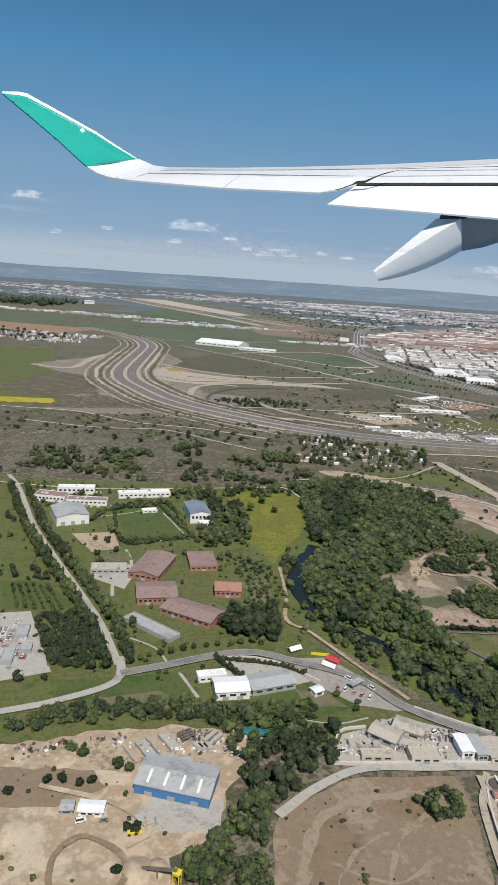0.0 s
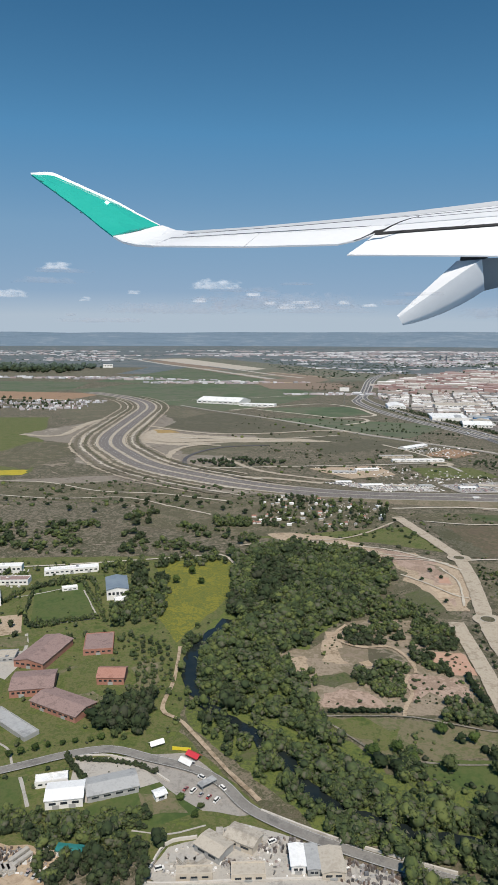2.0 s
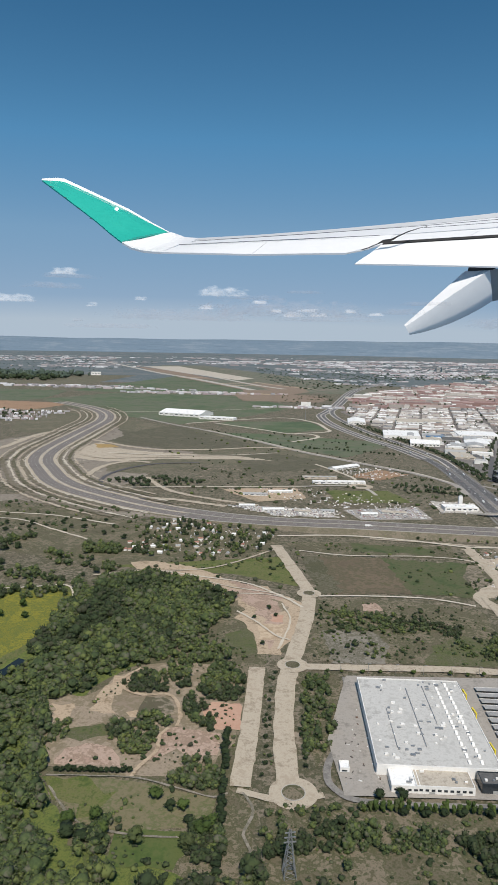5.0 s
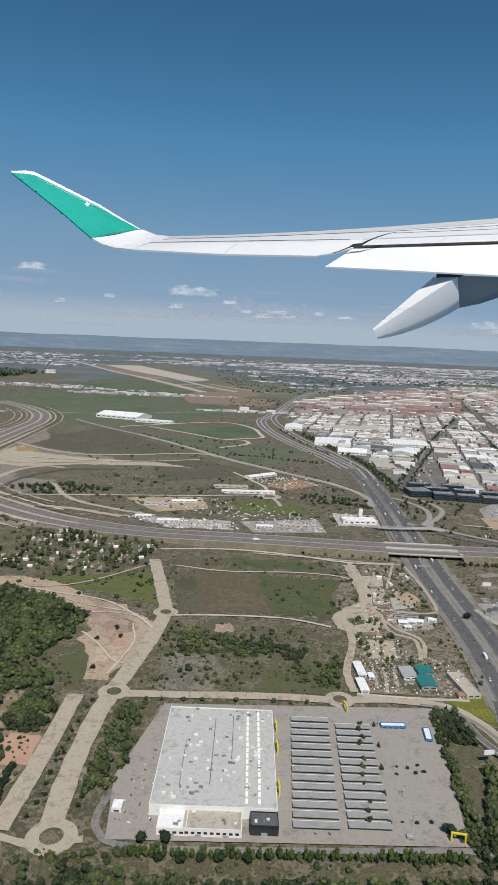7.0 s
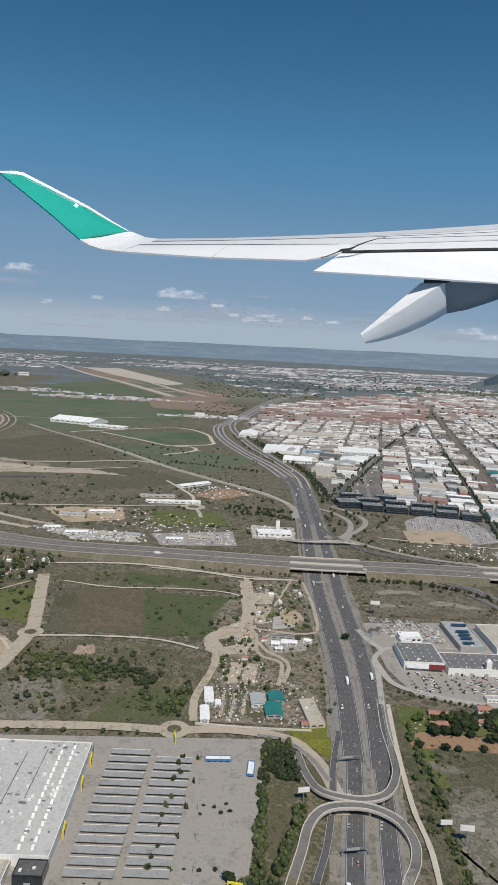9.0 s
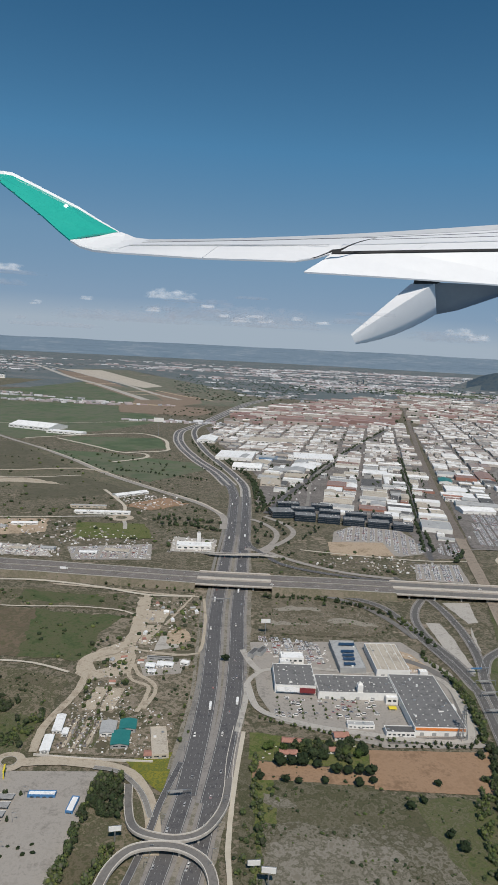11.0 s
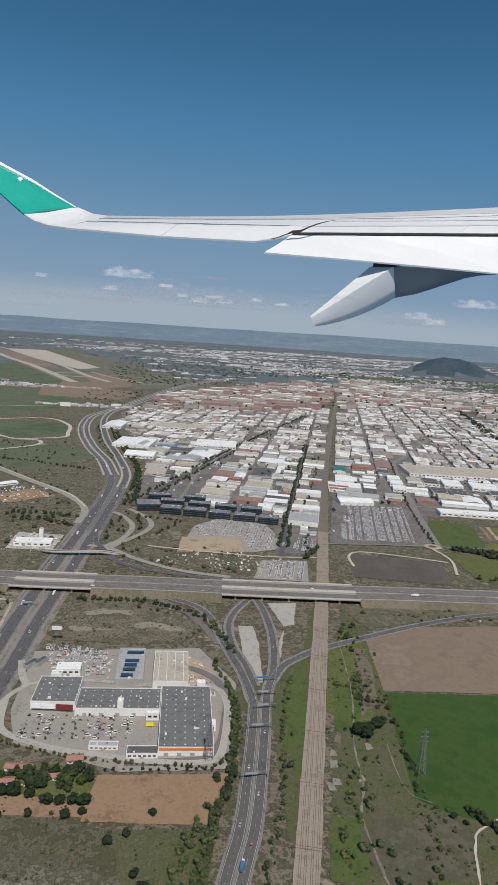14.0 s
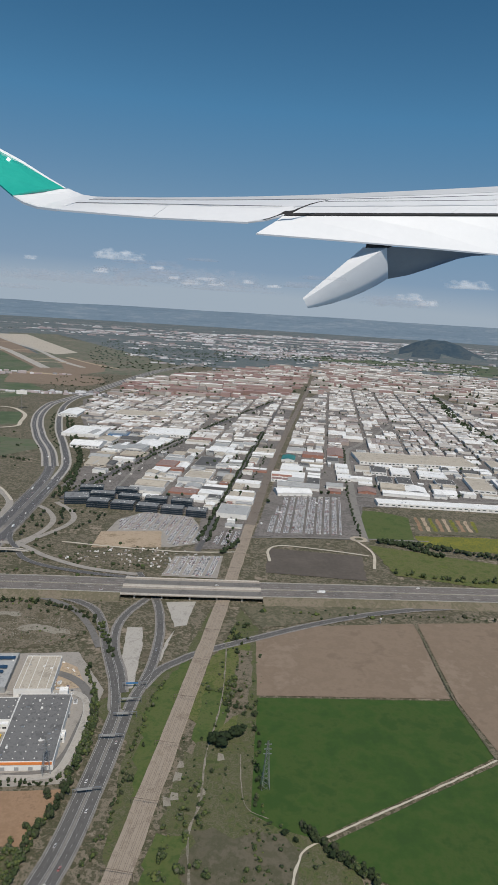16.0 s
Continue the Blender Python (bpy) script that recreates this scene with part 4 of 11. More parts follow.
    P("ground_patch", [(27.4, 93.2), (30, 94.6), (33.4, 94.4), (35, 93.4), (31, 93.2), (28.4, 92.2)], "gravelpale", "strip of dumped pale rubble", 0.9)
    P("ground_patch", [(34.6, 89.8), (37, 90.8), (40.4, 89.6), (41.6, 88.2), (38, 88.9), (35.4, 88.8)], "gravelpale", "strip of dumped pale rubble", 0.9)
    P("ground_patch", [(26.4, 88.6), (29, 89.2), (32, 88.4), (30, 87.8), (27, 87.7)], "gravelpale", "strip of dumped pale rubble", 0.9)
    P("ground_patch", [(41.4, 81.6), (43.6, 80), (45.2, 75.8), (41.1, 74.8)], "drysand", "sandy corner of the retail park", 0.2)
    P("ground_patch", [(54.9, 89.4), (54.4, 87.3), (53.2, 81.4), (52.8, 81.8), (53.8, 86.5)], "concrete", "narrow pale gravel strip", 0.15)
    P("ground_patch", [(46, 72), (52, 78), (56, 82), (60, 96), (62, 96), (51, 50), (49.6, 52), (50.5, 66)], "roughgrass", "green verge between road and railway", 0.3)
    P("ground_patch", [(51.6, 70), (54.6, 79), (56.6, 81.6), (57.4, 80), (55.4, 70), (52.8, 58), (51.4, 58.4)], "lawn", "fresh green middle of the verge", 0.7)
    P("ground_patch", [(50, 38), (53, 48), (64, 96), (66, 90), (64.4, 74), (62, 56), (60, 46)], "roughgrass", "rough grassy verge along the railway", 0.4)
    P("ground_patch", [(56, 70), (59.4, 82), (63, 90), (64.4, 86), (63, 74), (60.6, 66)], "grass", "grassy verge", 0.4)
    P("ground_patch", [(48.6, 90), (50.6, 90), (50.9, 85), (50.35, 75.6), (49.8, 75.4), (48.6, 80.4)], "concrete", "pale gravel island between the slip roads", 0.15)
    P("ground_patch", [(53.6, 98), (57.8, 98.2), (56.4, 90.8), (54.8, 90.2)], "concrete", "pale gravel patch under the bridge", 0.15)
    P("ground_patch", [(60, 54), (64, 57), (69, 51), (70, 40), (58, 38)], "roughgrass", "rough grass bank", 0.4)
    P("ground_patch", [(58.4, 75.6), (61.7, 75.1), (58.8, 65.8), (56.9, 65.8), (57.7, 72.1)], "lawn", "fresh green strip of the verge", 0.6)
    P("ground_patch", [(56.2, 64.9), (61.3, 63.1), (60.8, 55.7), (56.3, 54.7), (53.8, 54.8)], "roughgrass", "green rank grass of the verge", 0.8)
    P("ground_patch", [(56.8, 54.7), (63.8, 54.0), (65.4, 52.1), (63.0, 47.6), (56.4, 47.4), (55.7, 51.0)], "darkfallow", "brown weedy ground", 0.9)
    P("ground_patch", [(53.7, 54.1), (56.1, 54.1), (55.0, 47.5), (52.3, 47.6)], "lawn", "fresh green strip of the verge", 0.8)
    P("ground_patch", [(63.0, 84.1), (64.8, 84.1), (62.6, 71.0), (60.0, 68.8), (61.6, 77.0)], "brownwaste", "brown bare strip of the verge", 0.4)
    for x, y in [(55.6, 62.7), (55.3, 61.0), (55.0, 58.6), (54.4, 57.9), (59.5, 63.6), (57.4, 59.0)]:
        P("ground_patch", [(x - 0.35, y - 0.5), (x + 0.3, y - 0.35), (x + 0.3, y + 0.4), (x - 0.2, y + 0.55)], "gravelpale", "spill of pale rubble", 0.35)
    P("field", [(64, 73.6), (86.3, 72.8), (86.3, 63), (77.4, 58.6), (66.5, 53.4), (63.7, 54.6), (61.5, 56.4)], "crop", "deep green wheat field", 0.08, "field")
    P("field", [(86.6, 62.2), (77.4, 57.8), (67, 52.7), (69.4, 50), (71.6, 48.6), (74, 30), (110, 30), (110, 62)], "crop", "deep green wheat field beyond the path", 0.08, "field")
    P("field", [(65.4, 87.2), (74.2, 90.8), (88.4, 91.8), (86, 73.2), (64, 74)], "plough", "brown ploughed field", 0.08, "field")
    P("field", [(88.9, 91.8), (125, 93), (118, 60), (87.2, 62.4), (86.6, 72.6)], "plough", "brown ploughed field", 0.08, "field")
    P("field", [(64, 97), (100, 97), (82, 95), (66.6, 90)], "olivefield", "olive grass strip", 0.3, "field")
    P("field", [(71.6, 121.6), (88.1, 118.2), (85.9, 107), (69.5, 109.8)], "darksoil", "dark fallow field", 0.2, "field")
    P("field", [(93.2, 147.8), (100.3, 146.7), (105.2, 142.5), (100.7, 125.9), (89.4, 128.6)], "lawn", "deep green plot beside the warehouse", 0.15, "field")
    P("field", [(102.4, 130.5), (114.9, 130.1), (140, 128), (136, 117), (111, 121.9), (101.5, 125.2)], "meadow", "patchy yellow-green plot", 0.4, "field")
    P("field", [(106.2, 143.5), (118.8, 141), (150, 144), (150, 132), (115.1, 131), (103.2, 132)], "olivefield", "dry allotment land", 0.4, "field")
    for k in range(9):
        P("field", [(106.6 + k * 1.5, 143.2 - k * 0.25), (107.4 + k * 1.5, 143.1 - k * 0.25), (105.4 + k * 1.5, 133.6), (104.6 + k * 1.5, 133.6)], ("redsoil", "drysand", "meadow")[k % 3], "narrow allotment strip of bare or sown soil", 0.3, "field")
    P("field", [(90.9, 124.4), (112.6, 115.4), (140, 117), (140, 104), (106.5, 104), (91.5, 109.6)], "grass", "green field beside the motorway", 0.4, "field")
    P("yard", [(71.5, 129.9), (79.5, 156.8), (94, 158.3), (87.7, 129.4)], "parking", "large car storage yard", 0.05, "yard")
    P("yard", [(40.6, 122.8), (43.3, 136.3), (48.6, 142), (58, 139.2), (61.4, 124.1), (53.6, 120.7)], "parking", "car storage yard", 0.05, "yard")
    P("yard", [(52.5, 107.7), (54.7, 116.6), (63, 117), (61.4, 106.9)], "parking", "car storage yard", 0.05, "yard")
    P("yard", [(60.8, 122.6), (63.3, 130.8), (68.5, 131.2), (64.8, 121.4)], "parking", "small car yard", 0.05, "yard")
    P("yard", [(40, 119.8), (40.8, 128.6), (52, 129.5), (52.2, 120.6)], "drysand", "beige levelled plot", 0.1, "yard")
    P("yard", [(-7.8, 119.1), (7, 122.6), (7.8, 113.4), (-5.4, 111.9)], "parking", "truck and car yard", 0.15, "yard")
    P("yard", [(-30, 121), (-12, 119), (-9, 113), (-20, 113.5)], "concrete", "dusty yard with containers", 0.3, "yard")
    P("yard", [(-32, 135), (-16, 138), (-14, 128), (-24, 124)], "drysand", "graded sandy plot", 0.5, "yard")
    P("yard", [(10.6, 128), (19, 127), (18.6, 118.4), (10.6, 118.6)], "concrete", "pale yard round a white works", 0.15, "yard")
    P("field", [(-9.8, 136), (4, 136.6), (7, 126), (-8, 125)], "grass", "green plot", 0.4, "field")
    P("ground_patch", [(-3, 152), (6, 162), (12, 156), (4, 148)], "redsoil", "brick-strewn plot", 0.6)
    P("pavement", [(28, 160), (60, 140), (58, 120), (66, 121), (122, 374), (74, 340), (22, 332), (12, 312), (18, 262), (26, 222), (31, 190)], "town_floor", "grey streets and yards of the industrial estate", 0.3, "pavement")
    P("pavement", [(69.5, 128), (90, 127), (97, 150), (150, 152), (195, 220), (212, 395), (150, 415), (122, 352)], "town_floor", "grey streets and yards of the industrial estate", 0.3, "pavement")
    # airfield
    P("field", [(-180, 960), (-120, 990), (60, 520), (60, 440), (-14, 430)], "airgrass", "dry airfield grass", 2, "field")
    P("field", [(-205, 905), (-140, 790), (-58, 566), (2, 504), (6, 450), (-16, 398), (-36, 400), (-40, 458), (-98, 600), (-150, 736)], "plough", "dry brown airfield grass", 0.5, "field")
    P("field", [(-94, 600), (-60, 580), (-30, 500), (-20, 452), (-40, 470)], "airgrass", "dry strip between the taxiways", 1.2, "field")
    P("field", [(-46, 420), (-18, 424), (8, 414), (14, 386), (5.3, 362), (-36.4, 366)], "plough", "brown graded land beside the airfield", 1.2, "field")
    P("apron", [(-191.8, 909.7), (-147.4, 930.4), (-84, 752), (-36, 620), (-48.8, 585), (-73, 630.8), (-112, 716)], "tan_roof", "wide beige airport apron", 0.6, "runway")
    P("runway", [(-40, 428), (-16, 420), (-18, 414), (-40, 420)], "drysand", "pale taxiway", 0.3, "runway")
    road([(-310, 1128), (-255, 1004), (-148, 727), (-94, 608), (-33, 457)], 6.5, "concrete", "pale concrete runway", 8, 0.1, "runway", category="runway")
    road([(-250, 1010), (-192, 905), (-112, 716), (-73, 630), (-34.2, 522.6), (-10.7, 472.7)], 4.5, "concrete", "pale taxiway", 8, 0.2, "runway", category="runway")
    road([(-36, 560), (-8, 506), (12, 478)], 3.0, "drysand", "pale taxiway", 6, 0.3, "runway", category="runway")
    for p in ([(-148, 730), (-120, 738)], [(-104, 607), (-81, 632)], [(-62, 530), (-40, 541)], [(-52, 505), (-26, 506)]):
        road(p, 4.5, "drysand", "pale taxiway link", 4, 0.2, "runway", category="runway")
    P("field", [(150, 780), (420, 780), (520, 640), (320, 640), (200, 690)], "darkcrop", "green fields under the knoll", 3, "field")
    P("field", [(265, 640), (360, 560), (700, 560), (700, 760), (420, 760)], "darkcrop", "wide green fields", 3, "field")


fields()


# ---- roads ----
def along(pts, step, off, rnd, wobble=0.1):
    line = spline(pts, step)
    n = sides(line)
    return [(q.x + s.x * off + rnd.uniform(-wobble, wobble), q.y + s.y * off + rnd.uniform(-wobble, wobble)) for q, s in zip(line, n)]


HL = [(4, -25), (9, 6), (14.85, 39.9), (15.95, 45.8), (17.1, 52.6), (18.05, 61.7), (18.65, 69.9), (18.95, 78.9), (19.2, 90.2), (19.8, 101.5), (20.5, 113.6), (21.7, 130.7), (22.5, 148.4), (23, 165), (22, 179.5), (18, 198), (12.2, 216.4), (9.2, 228), (5.7, 243), (2.2, 266), (1.4, 292), (5, 308), (10, 330), (18, 372), (31, 440), (44, 489), (75, 570)]
HR = [(8, -25), (12.3, 6), (17.35, 40), (18.4, 45.9), (19.25, 51.6), (20.45, 60), (21.35, 69), (21.85, 79), (22.2, 90.5), (22.8, 101), (23.5, 114), (24.4, 131), (25.2, 149), (25.9, 166), (25.5, 183), (20.6, 208), (14.7, 234), (10, 263), (7.5, 289), (8.2, 312), (13, 333), (21, 373), (34, 440), (47, 488), (78, 568)]


def mid(a, b):
    return [((p[0] + q[0]) / 2, (p[1] + q[1]) / 2) for p, q in zip(a, b)]


def roads():
    R = road
    # sandy shoulders and median of the motorway
    R([(6, -25), (10.6, 6), (15.9, 40), (16.9, 45.9), (18, 52), (19.1, 61), (20, 69.5), (20.7, 79), (21.3, 90.5), (21.8, 101), (22.3, 114), (23, 131), (23.9, 149), (24.5, 166)], 5.6, "verge", "gravelly motorway verge and median", 1.5, 0.25, "road_verge")
    R([(24.4, 165), (23.6, 181), (20, 203), (14, 224), (8.6, 246), (6, 270), (5.6, 292), (9, 318), (17, 360)], 6.4, "olivefield", "dry grassy motorway verge", 1.5, 0.4, "road_verge")
    for side in (HL, HR):
        R([p for p in side if p[1] > 120], 2.7, "parking_edge", "pale motorway shoulder", 1.2, 0.04, "road_verge")
    for side in (HL, HR):
        R([p for p in side if p[1] < 58], 1.95, "shoulder", "bleached hard shoulder of the motorway", 1.0, 0.05, "road_verge")
        R([p for p in side if 51 < p[1] < 135], 2.55, "shoulder", "bleached hard shoulder of the motorway", 1.0, 0.05, "road_verge")
    for side in (HL, HR):
        R([p for p in side if p[1] < 58], 1.35, "asphalt", "asphalt motorway carriageway with lane lines", 1.0, 0, "motorway", 0.08, 3)
        R([p for p in side if p[1] > 51], 1.85, "asphalt", "wide asphalt motorway carriageway with lane lines", 1.0, 0, "motorway", 0.1, 4)
    R([(15.3, 52), (16.6, 61), (17.4, 69), (17.7, 79), (17.75, 92), (18.2, 102), (18.6, 112), (19.4, 122), (20.2, 135), (20, 145)], 0.5, "oldroad", "grey service road beside the motorway", 1.2)
    R([(20.2, 135), (20, 146), (14, 157.4), (2.4, 170.4), (-13.3, 189.1), (-26.5, 208.9), (-44.4, 232.4), (-60, 250), (-75, 270)], 1.5, "parking", "grey service road with pale shoulders", 1.2, 0.05, "road", 0.06, 2)
    R([(20, 147.6), (14.6, 158.2), (3, 171.4), (-12.7, 190.1), (-26, 209.8), (-44, 233.2)], 0.5, "paledirt", "pale shoulder of the service road", 1.2, 0.1, "road_verge")
    far = [p for p in HL if p[1] > 170]
    R(far, 4.4, "concrete", "pale shoulders and median of the motorway round the town", 1.2, 0.05, "road_verge")
    for off in (-0.98, 0.98):
        R(along(far, 4, off, random.Random(3), 0), 1.35, "asphalt", "asphalt motorway carriageway round the town", 1.5, 0, "motorway", 0.08, 3)
    R([p for p in HR if p[1] > 160], 2.7, "concrete", "pale shoulders of the ring road", 1.2, 0.05, "road_verge")
    R([p for p in HR if p[1] > 140], 1.7, "asphalt", "asphalt ring road along the town", 1.5, 0, "motorway", 0.12, 3)
    R([p for p in HL if 140 < p[1] < 185], 2.0, "asphalt", "asphalt motorway carriageway before the town", 1.5, 0, "motorway", 0.12, 3)
    # dirt tracks of the plots beside the motorway
    R([(9.9, 75.2), (10.8, 72.8), (12.3, 71.3), (13, 69.2), (12.1, 65.7)], 0.5, "dirt", "sandy track", 0.8, 0.1)
    R([(9.4, 79), (12.6, 78.2), (15.6, 78), (17.4, 79.3), (17.8, 87.6), (17.4, 96.2)], 0.4, "dirt", "sandy track along the plots", 0.8, 0.1)
    R([(-5.6, 100.2), (-0.9, 99.6), (4.7, 98.8), (8.6, 98), (13, 97.2), (17, 96.8)], 0.6, "dirt", "dirt road below the embankment", 0.8, 0.1)
    R([(17.2, 95), (17, 77.5), (16.9, 69.5), (16.3, 62.9), (15.5, 56)], 0.35, "verge", "pale gravel track beside the motorway", 0.8, 0.08)
    # ring road of the retail park
    R([(36, 61.2), (40.8, 61.4), (43.6, 62), (45, 64.4), (45.6, 68), (46, 72), (45.2, 75.4), (43.4, 77.6), (41, 79)], 1.0, "parking_edge", "grey ring road round the retail park", 0.8, 0.03)
    R([(45.6, 84.6), (43.4, 90.9), (39.8, 96.4), (34.6, 99.4), (29, 100.4), (27.6, 100.4)], 0.9, "parking_edge", "grey slip road below the embankment", 0.8, 0.04)
    # slip roads by the railway
    A = [(37, 20), (42.2, 38), (45.4, 49.3), (46.2, 51.9), (46.9, 54.9), (47.5, 58.3), (48.2, 62.1), (48.85, 66.4), (49.5, 71.4)]
    R(A, 2.5, "oldroad", "bleached shoulder of the dual road", 1, 0.04, "road_verge")
    for pts in ([(49.5, 71.4), (48.75, 71), (48.2, 76.6), (46.6, 84), (45, 92), (43, 96.2), (38.8, 99.2), (31.3, 103.2)], [(50.2, 71.4), (50.7, 74), (51.6, 77.2), (52.45, 82), (52.92, 88.4), (52.65, 94.9), (51.9, 99.5)], [(49.3, 74.6), (48.7, 79.1), (47.5, 84.2), (47.3, 90), (48.5, 94.7), (50.8, 99.1)], [(51.3, 75.6), (53.1, 79.2), (55.4, 81.4), (58, 83.4), (64.4, 86.7), (74.3, 91.4), (85.2, 95.2), (98.2, 97.2), (125, 98)]):
        R(pts, 1.36, "shoulder", "bleached shoulders of the slip road", 0.8, 0.05, "road_verge")
    R([(36.4, 20), (41.6, 38), (44.8, 49.3), (45.6, 51.9), (46.28, 54.9), (46.9, 58.3), (47.55, 62.1), (48.2, 66.4), (48.75, 71), (48.2, 76.6), (46.6, 84), (45, 92), (43, 96.2), (38.8, 99.2), (31.3, 103.2)], 0.98, "grey_asphalt", "asphalt slip road", 0.8, 0, "road", 0.09, 2)
    R([(37.6, 20), (42.8, 38), (46, 49.2), (46.8, 51.9), (47.5, 54.9), (48.1, 58.2), (48.75, 62.1), (49.45, 66.4), (50.2, 71.4), (50.7, 74), (51.6, 77.2), (52.45, 82), (52.92, 88.4), (52.65, 94.9), (51.9, 99.5), (49, 109)], 0.98, "grey_asphalt", "asphalt slip road under the bridge", 0.8, 0, "road", 0.07, 2)
    R([(49.3, 74.6), (48.7, 79.1), (47.5, 84.2), (47.3, 90), (48.5, 94.7), (50.8, 99.1)], 0.85, "grey_asphalt", "asphalt loop road", 0.8, 0, "road", 0.06, 1)
    R([(51.3, 75.6), (53.1, 79.2), (55.4, 81.4), (58, 83.4), (64.4, 86.7), (74.3, 91.4), (85.2, 95.2), (98.2, 97.2), (125, 98)], 1.0, "grey_asphalt", "asphalt country road", 0.8, 0, "road", 0.06, 2)
    # banks and ramps round the bend
    for pts, w in (([(-111.5, 183.7), (-104, 180), (-99.6, 182), (-98.8, 189.1), (-98.4, 212), (-93, 228.8), (-88.5, 240)], 1.5), ([(-101.3, 198.7), (-97, 208), (-92, 212), (-89.6, 206), (-89, 194.7), (-91.4, 185)], 1.0), ([(-93, 199), (-94, 189.5), (-92.8, 180.5), (-89.4, 168.7)], 0.7), ([(-87.4, 228), (-87, 206), (-87.6, 186), (-86, 166), (-80, 149), (-70.6, 136)], 0.8), ([(-79.6, 230), (-79.4, 206), (-80, 186), (-77.6, 166), (-72, 151), (-63, 139)], 0.8), ([(-52.4, 165), (-58, 166), (-62.6, 160), (-64, 150), (-63.4, 140)], 1.1), ([(-74, 176), (-66, 170), (-58, 172), (-46, 174)], 0.7), ([(-56, 128), (-48, 125.6), (-40, 124), (-30, 119.6)], 1.0), ([(-50, 146), (-44, 134), (-36, 127), (-24, 121)], 0.8)):
        R(pts, w * 1.5, "dirt", "pale bank of graded earth", 1.2, 0.5, "embankment")
    R([(-40, 166), (-50, 163.4), (-55.4, 158), (-58.6, 151), (-59.6, 144), (-58, 136), (-53, 129), (-46, 124)], 1.0, "dark_asphalt", "dark asphalt loop ramp", 1.0)
    R([(-99, 120), (-84, 119), (-72, 112), (-60, 110), (-48, 105)], 0.5, "paledirt", "pale track across the slope", 1.2, 0.2)
    R([(-92, 109), (-78, 106), (-66, 107), (-57, 101), (-50, 96)], 0.4, "paledirt", "pale track across the slope", 1.2, 0.2)
    # service road round the retail park
    R([(22.9, 71.5), (23.4, 67.6), (24.1, 66), (25.6, 64.9), (29.6, 63.2), (35.2, 62), (38.2, 61.4), (43.2, 61.3), (44.9, 62.8), (45.9, 69.7), (45.6, 72.9), (44.6, 74.3), (42.8, 74.9)], 0.75, "concrete", "pale service road round the retail park", 0.6, 0, "road", 0.05, 1)
    R([(21.6, 62), (22.6, 68), (22.9, 71.5), (24.1, 73.8), (25.7, 74.9), (31, 75.4), (37, 74.6), (42.8, 74.9)], 0.6, "concrete", "pale service road behind the retail halls", 0.6)
    R([(22.6, 79.8), (23.6, 76), (24.6, 74.2)], 0.8, "concrete", "pale forecourt road", 0.5)
    # worn tracks along the railway
    R([(56.4, 46), (56.1, 52.2), (56.4, 55.2), (57.3, 58), (58, 64), (59.9, 72.3), (61, 80.9), (61.4, 86)], 0.16, "verge", "worn earth track beside the railway", 0.6, 0.14)
    R([(61.3, 64), (61, 60), (61.2, 57), (62.9, 55.7)], 0.09, "verge", "narrow trodden path", 0.5, 0.05)
    # junction loops by the offices
    R([(29.4, 146.9), (33.2, 141.1), (34.7, 135.5), (33.4, 130.2), (29.6, 123.5), (27, 118)], 1.1, "parking", "curving slip road", 0.8)
    R([(26.4, 144), (28.8, 140.7), (30.9, 135.2), (30.8, 130), (29.3, 125), (27, 121)], 1.1, "parking", "curving inner slip road", 0.8)
    R([(24.2, 121.7), (28.3, 120.2), (33.2, 115.3), (40.4, 110.5), (48.7, 108)], 1.1, "parking", "slip road", 0.8)
    R([(24.8, 127), (25.6, 123), (27.9, 118.4), (29.9, 114.2), (34, 111), (41, 108.4), (49, 106.6)], 1.0, "asphalt", "asphalt ramp to the raised motorway", 0.8, 0, "road", 0.07, 2)
    R([(34.7, 122.5), (44, 120.4), (56, 118.6), (66, 119)], 0.5, "paledirt", "pale track", 0.8, 0.1)
    R([(29.8, 147.8), (40, 146), (52, 142.4), (63, 139.8)], 0.8, "oldroad", "street before the offices", 1)
    # dirt boulevards
    R([(-20.7, 95.4), (-17.6, 80.3), (-16.9, 75.7), (-17.5, 68.4), (-19.5, 57.4), (-20.3, 51.9), (-20.6, 44.8), (-20.4, 38.6)], 1.7, "dirt", "wide unpaved boulevard", 0.8, 0.15)
    R([(-22.9, 56), (-23.3, 46), (-23.8, 38.6)], 1.5, "dirt", "wide pale strip of levelled ground", 0.8, 0.12)
    R([(-19.4, 56.4), (-12.7, 56.5), (-4.7, 56.7), (1.6, 56.4), (6, 56.8), (11.4, 55.8), (13.6, 53.2), (14.8, 49.5), (15, 46)], 1.2, "dirt", "broad sandy street", 0.8, 0.08)
    R([(-16.7, 74.7), (-9.8, 75.2), (-2.2, 74.9), (3, 72.9)], 0.4, "paledirt", "pale dirt track", 0.7, 0.1)
    R([(9, 97), (8.9, 90), (8.7, 83.6), (7.6, 78.5), (5, 76), (4.9, 69.2), (3.2, 62.3), (3.2, 58)], 0.8, "dirt", "curving dirt road", 0.7, 0.12)
    R([(-20.4, 100.6), (-9.5, 101.6), (0.5, 99.8), (9, 97), (16, 97)], 0.6, "paledirt", "pale dirt track", 0.8, 0.1)
    R([(-17.2, 93), (-10, 91.2), (0, 91.6), (6, 90.8), (8.6, 89)], 0.35, "paledirt", "narrow dirt track", 0.8, 0.1)
    R([(10.1, 75.9), (12.2, 77.8), (15.1, 77.7), (17.5, 78.5)], 0.4, "dirt", "dirt track", 0.6, 0.1)
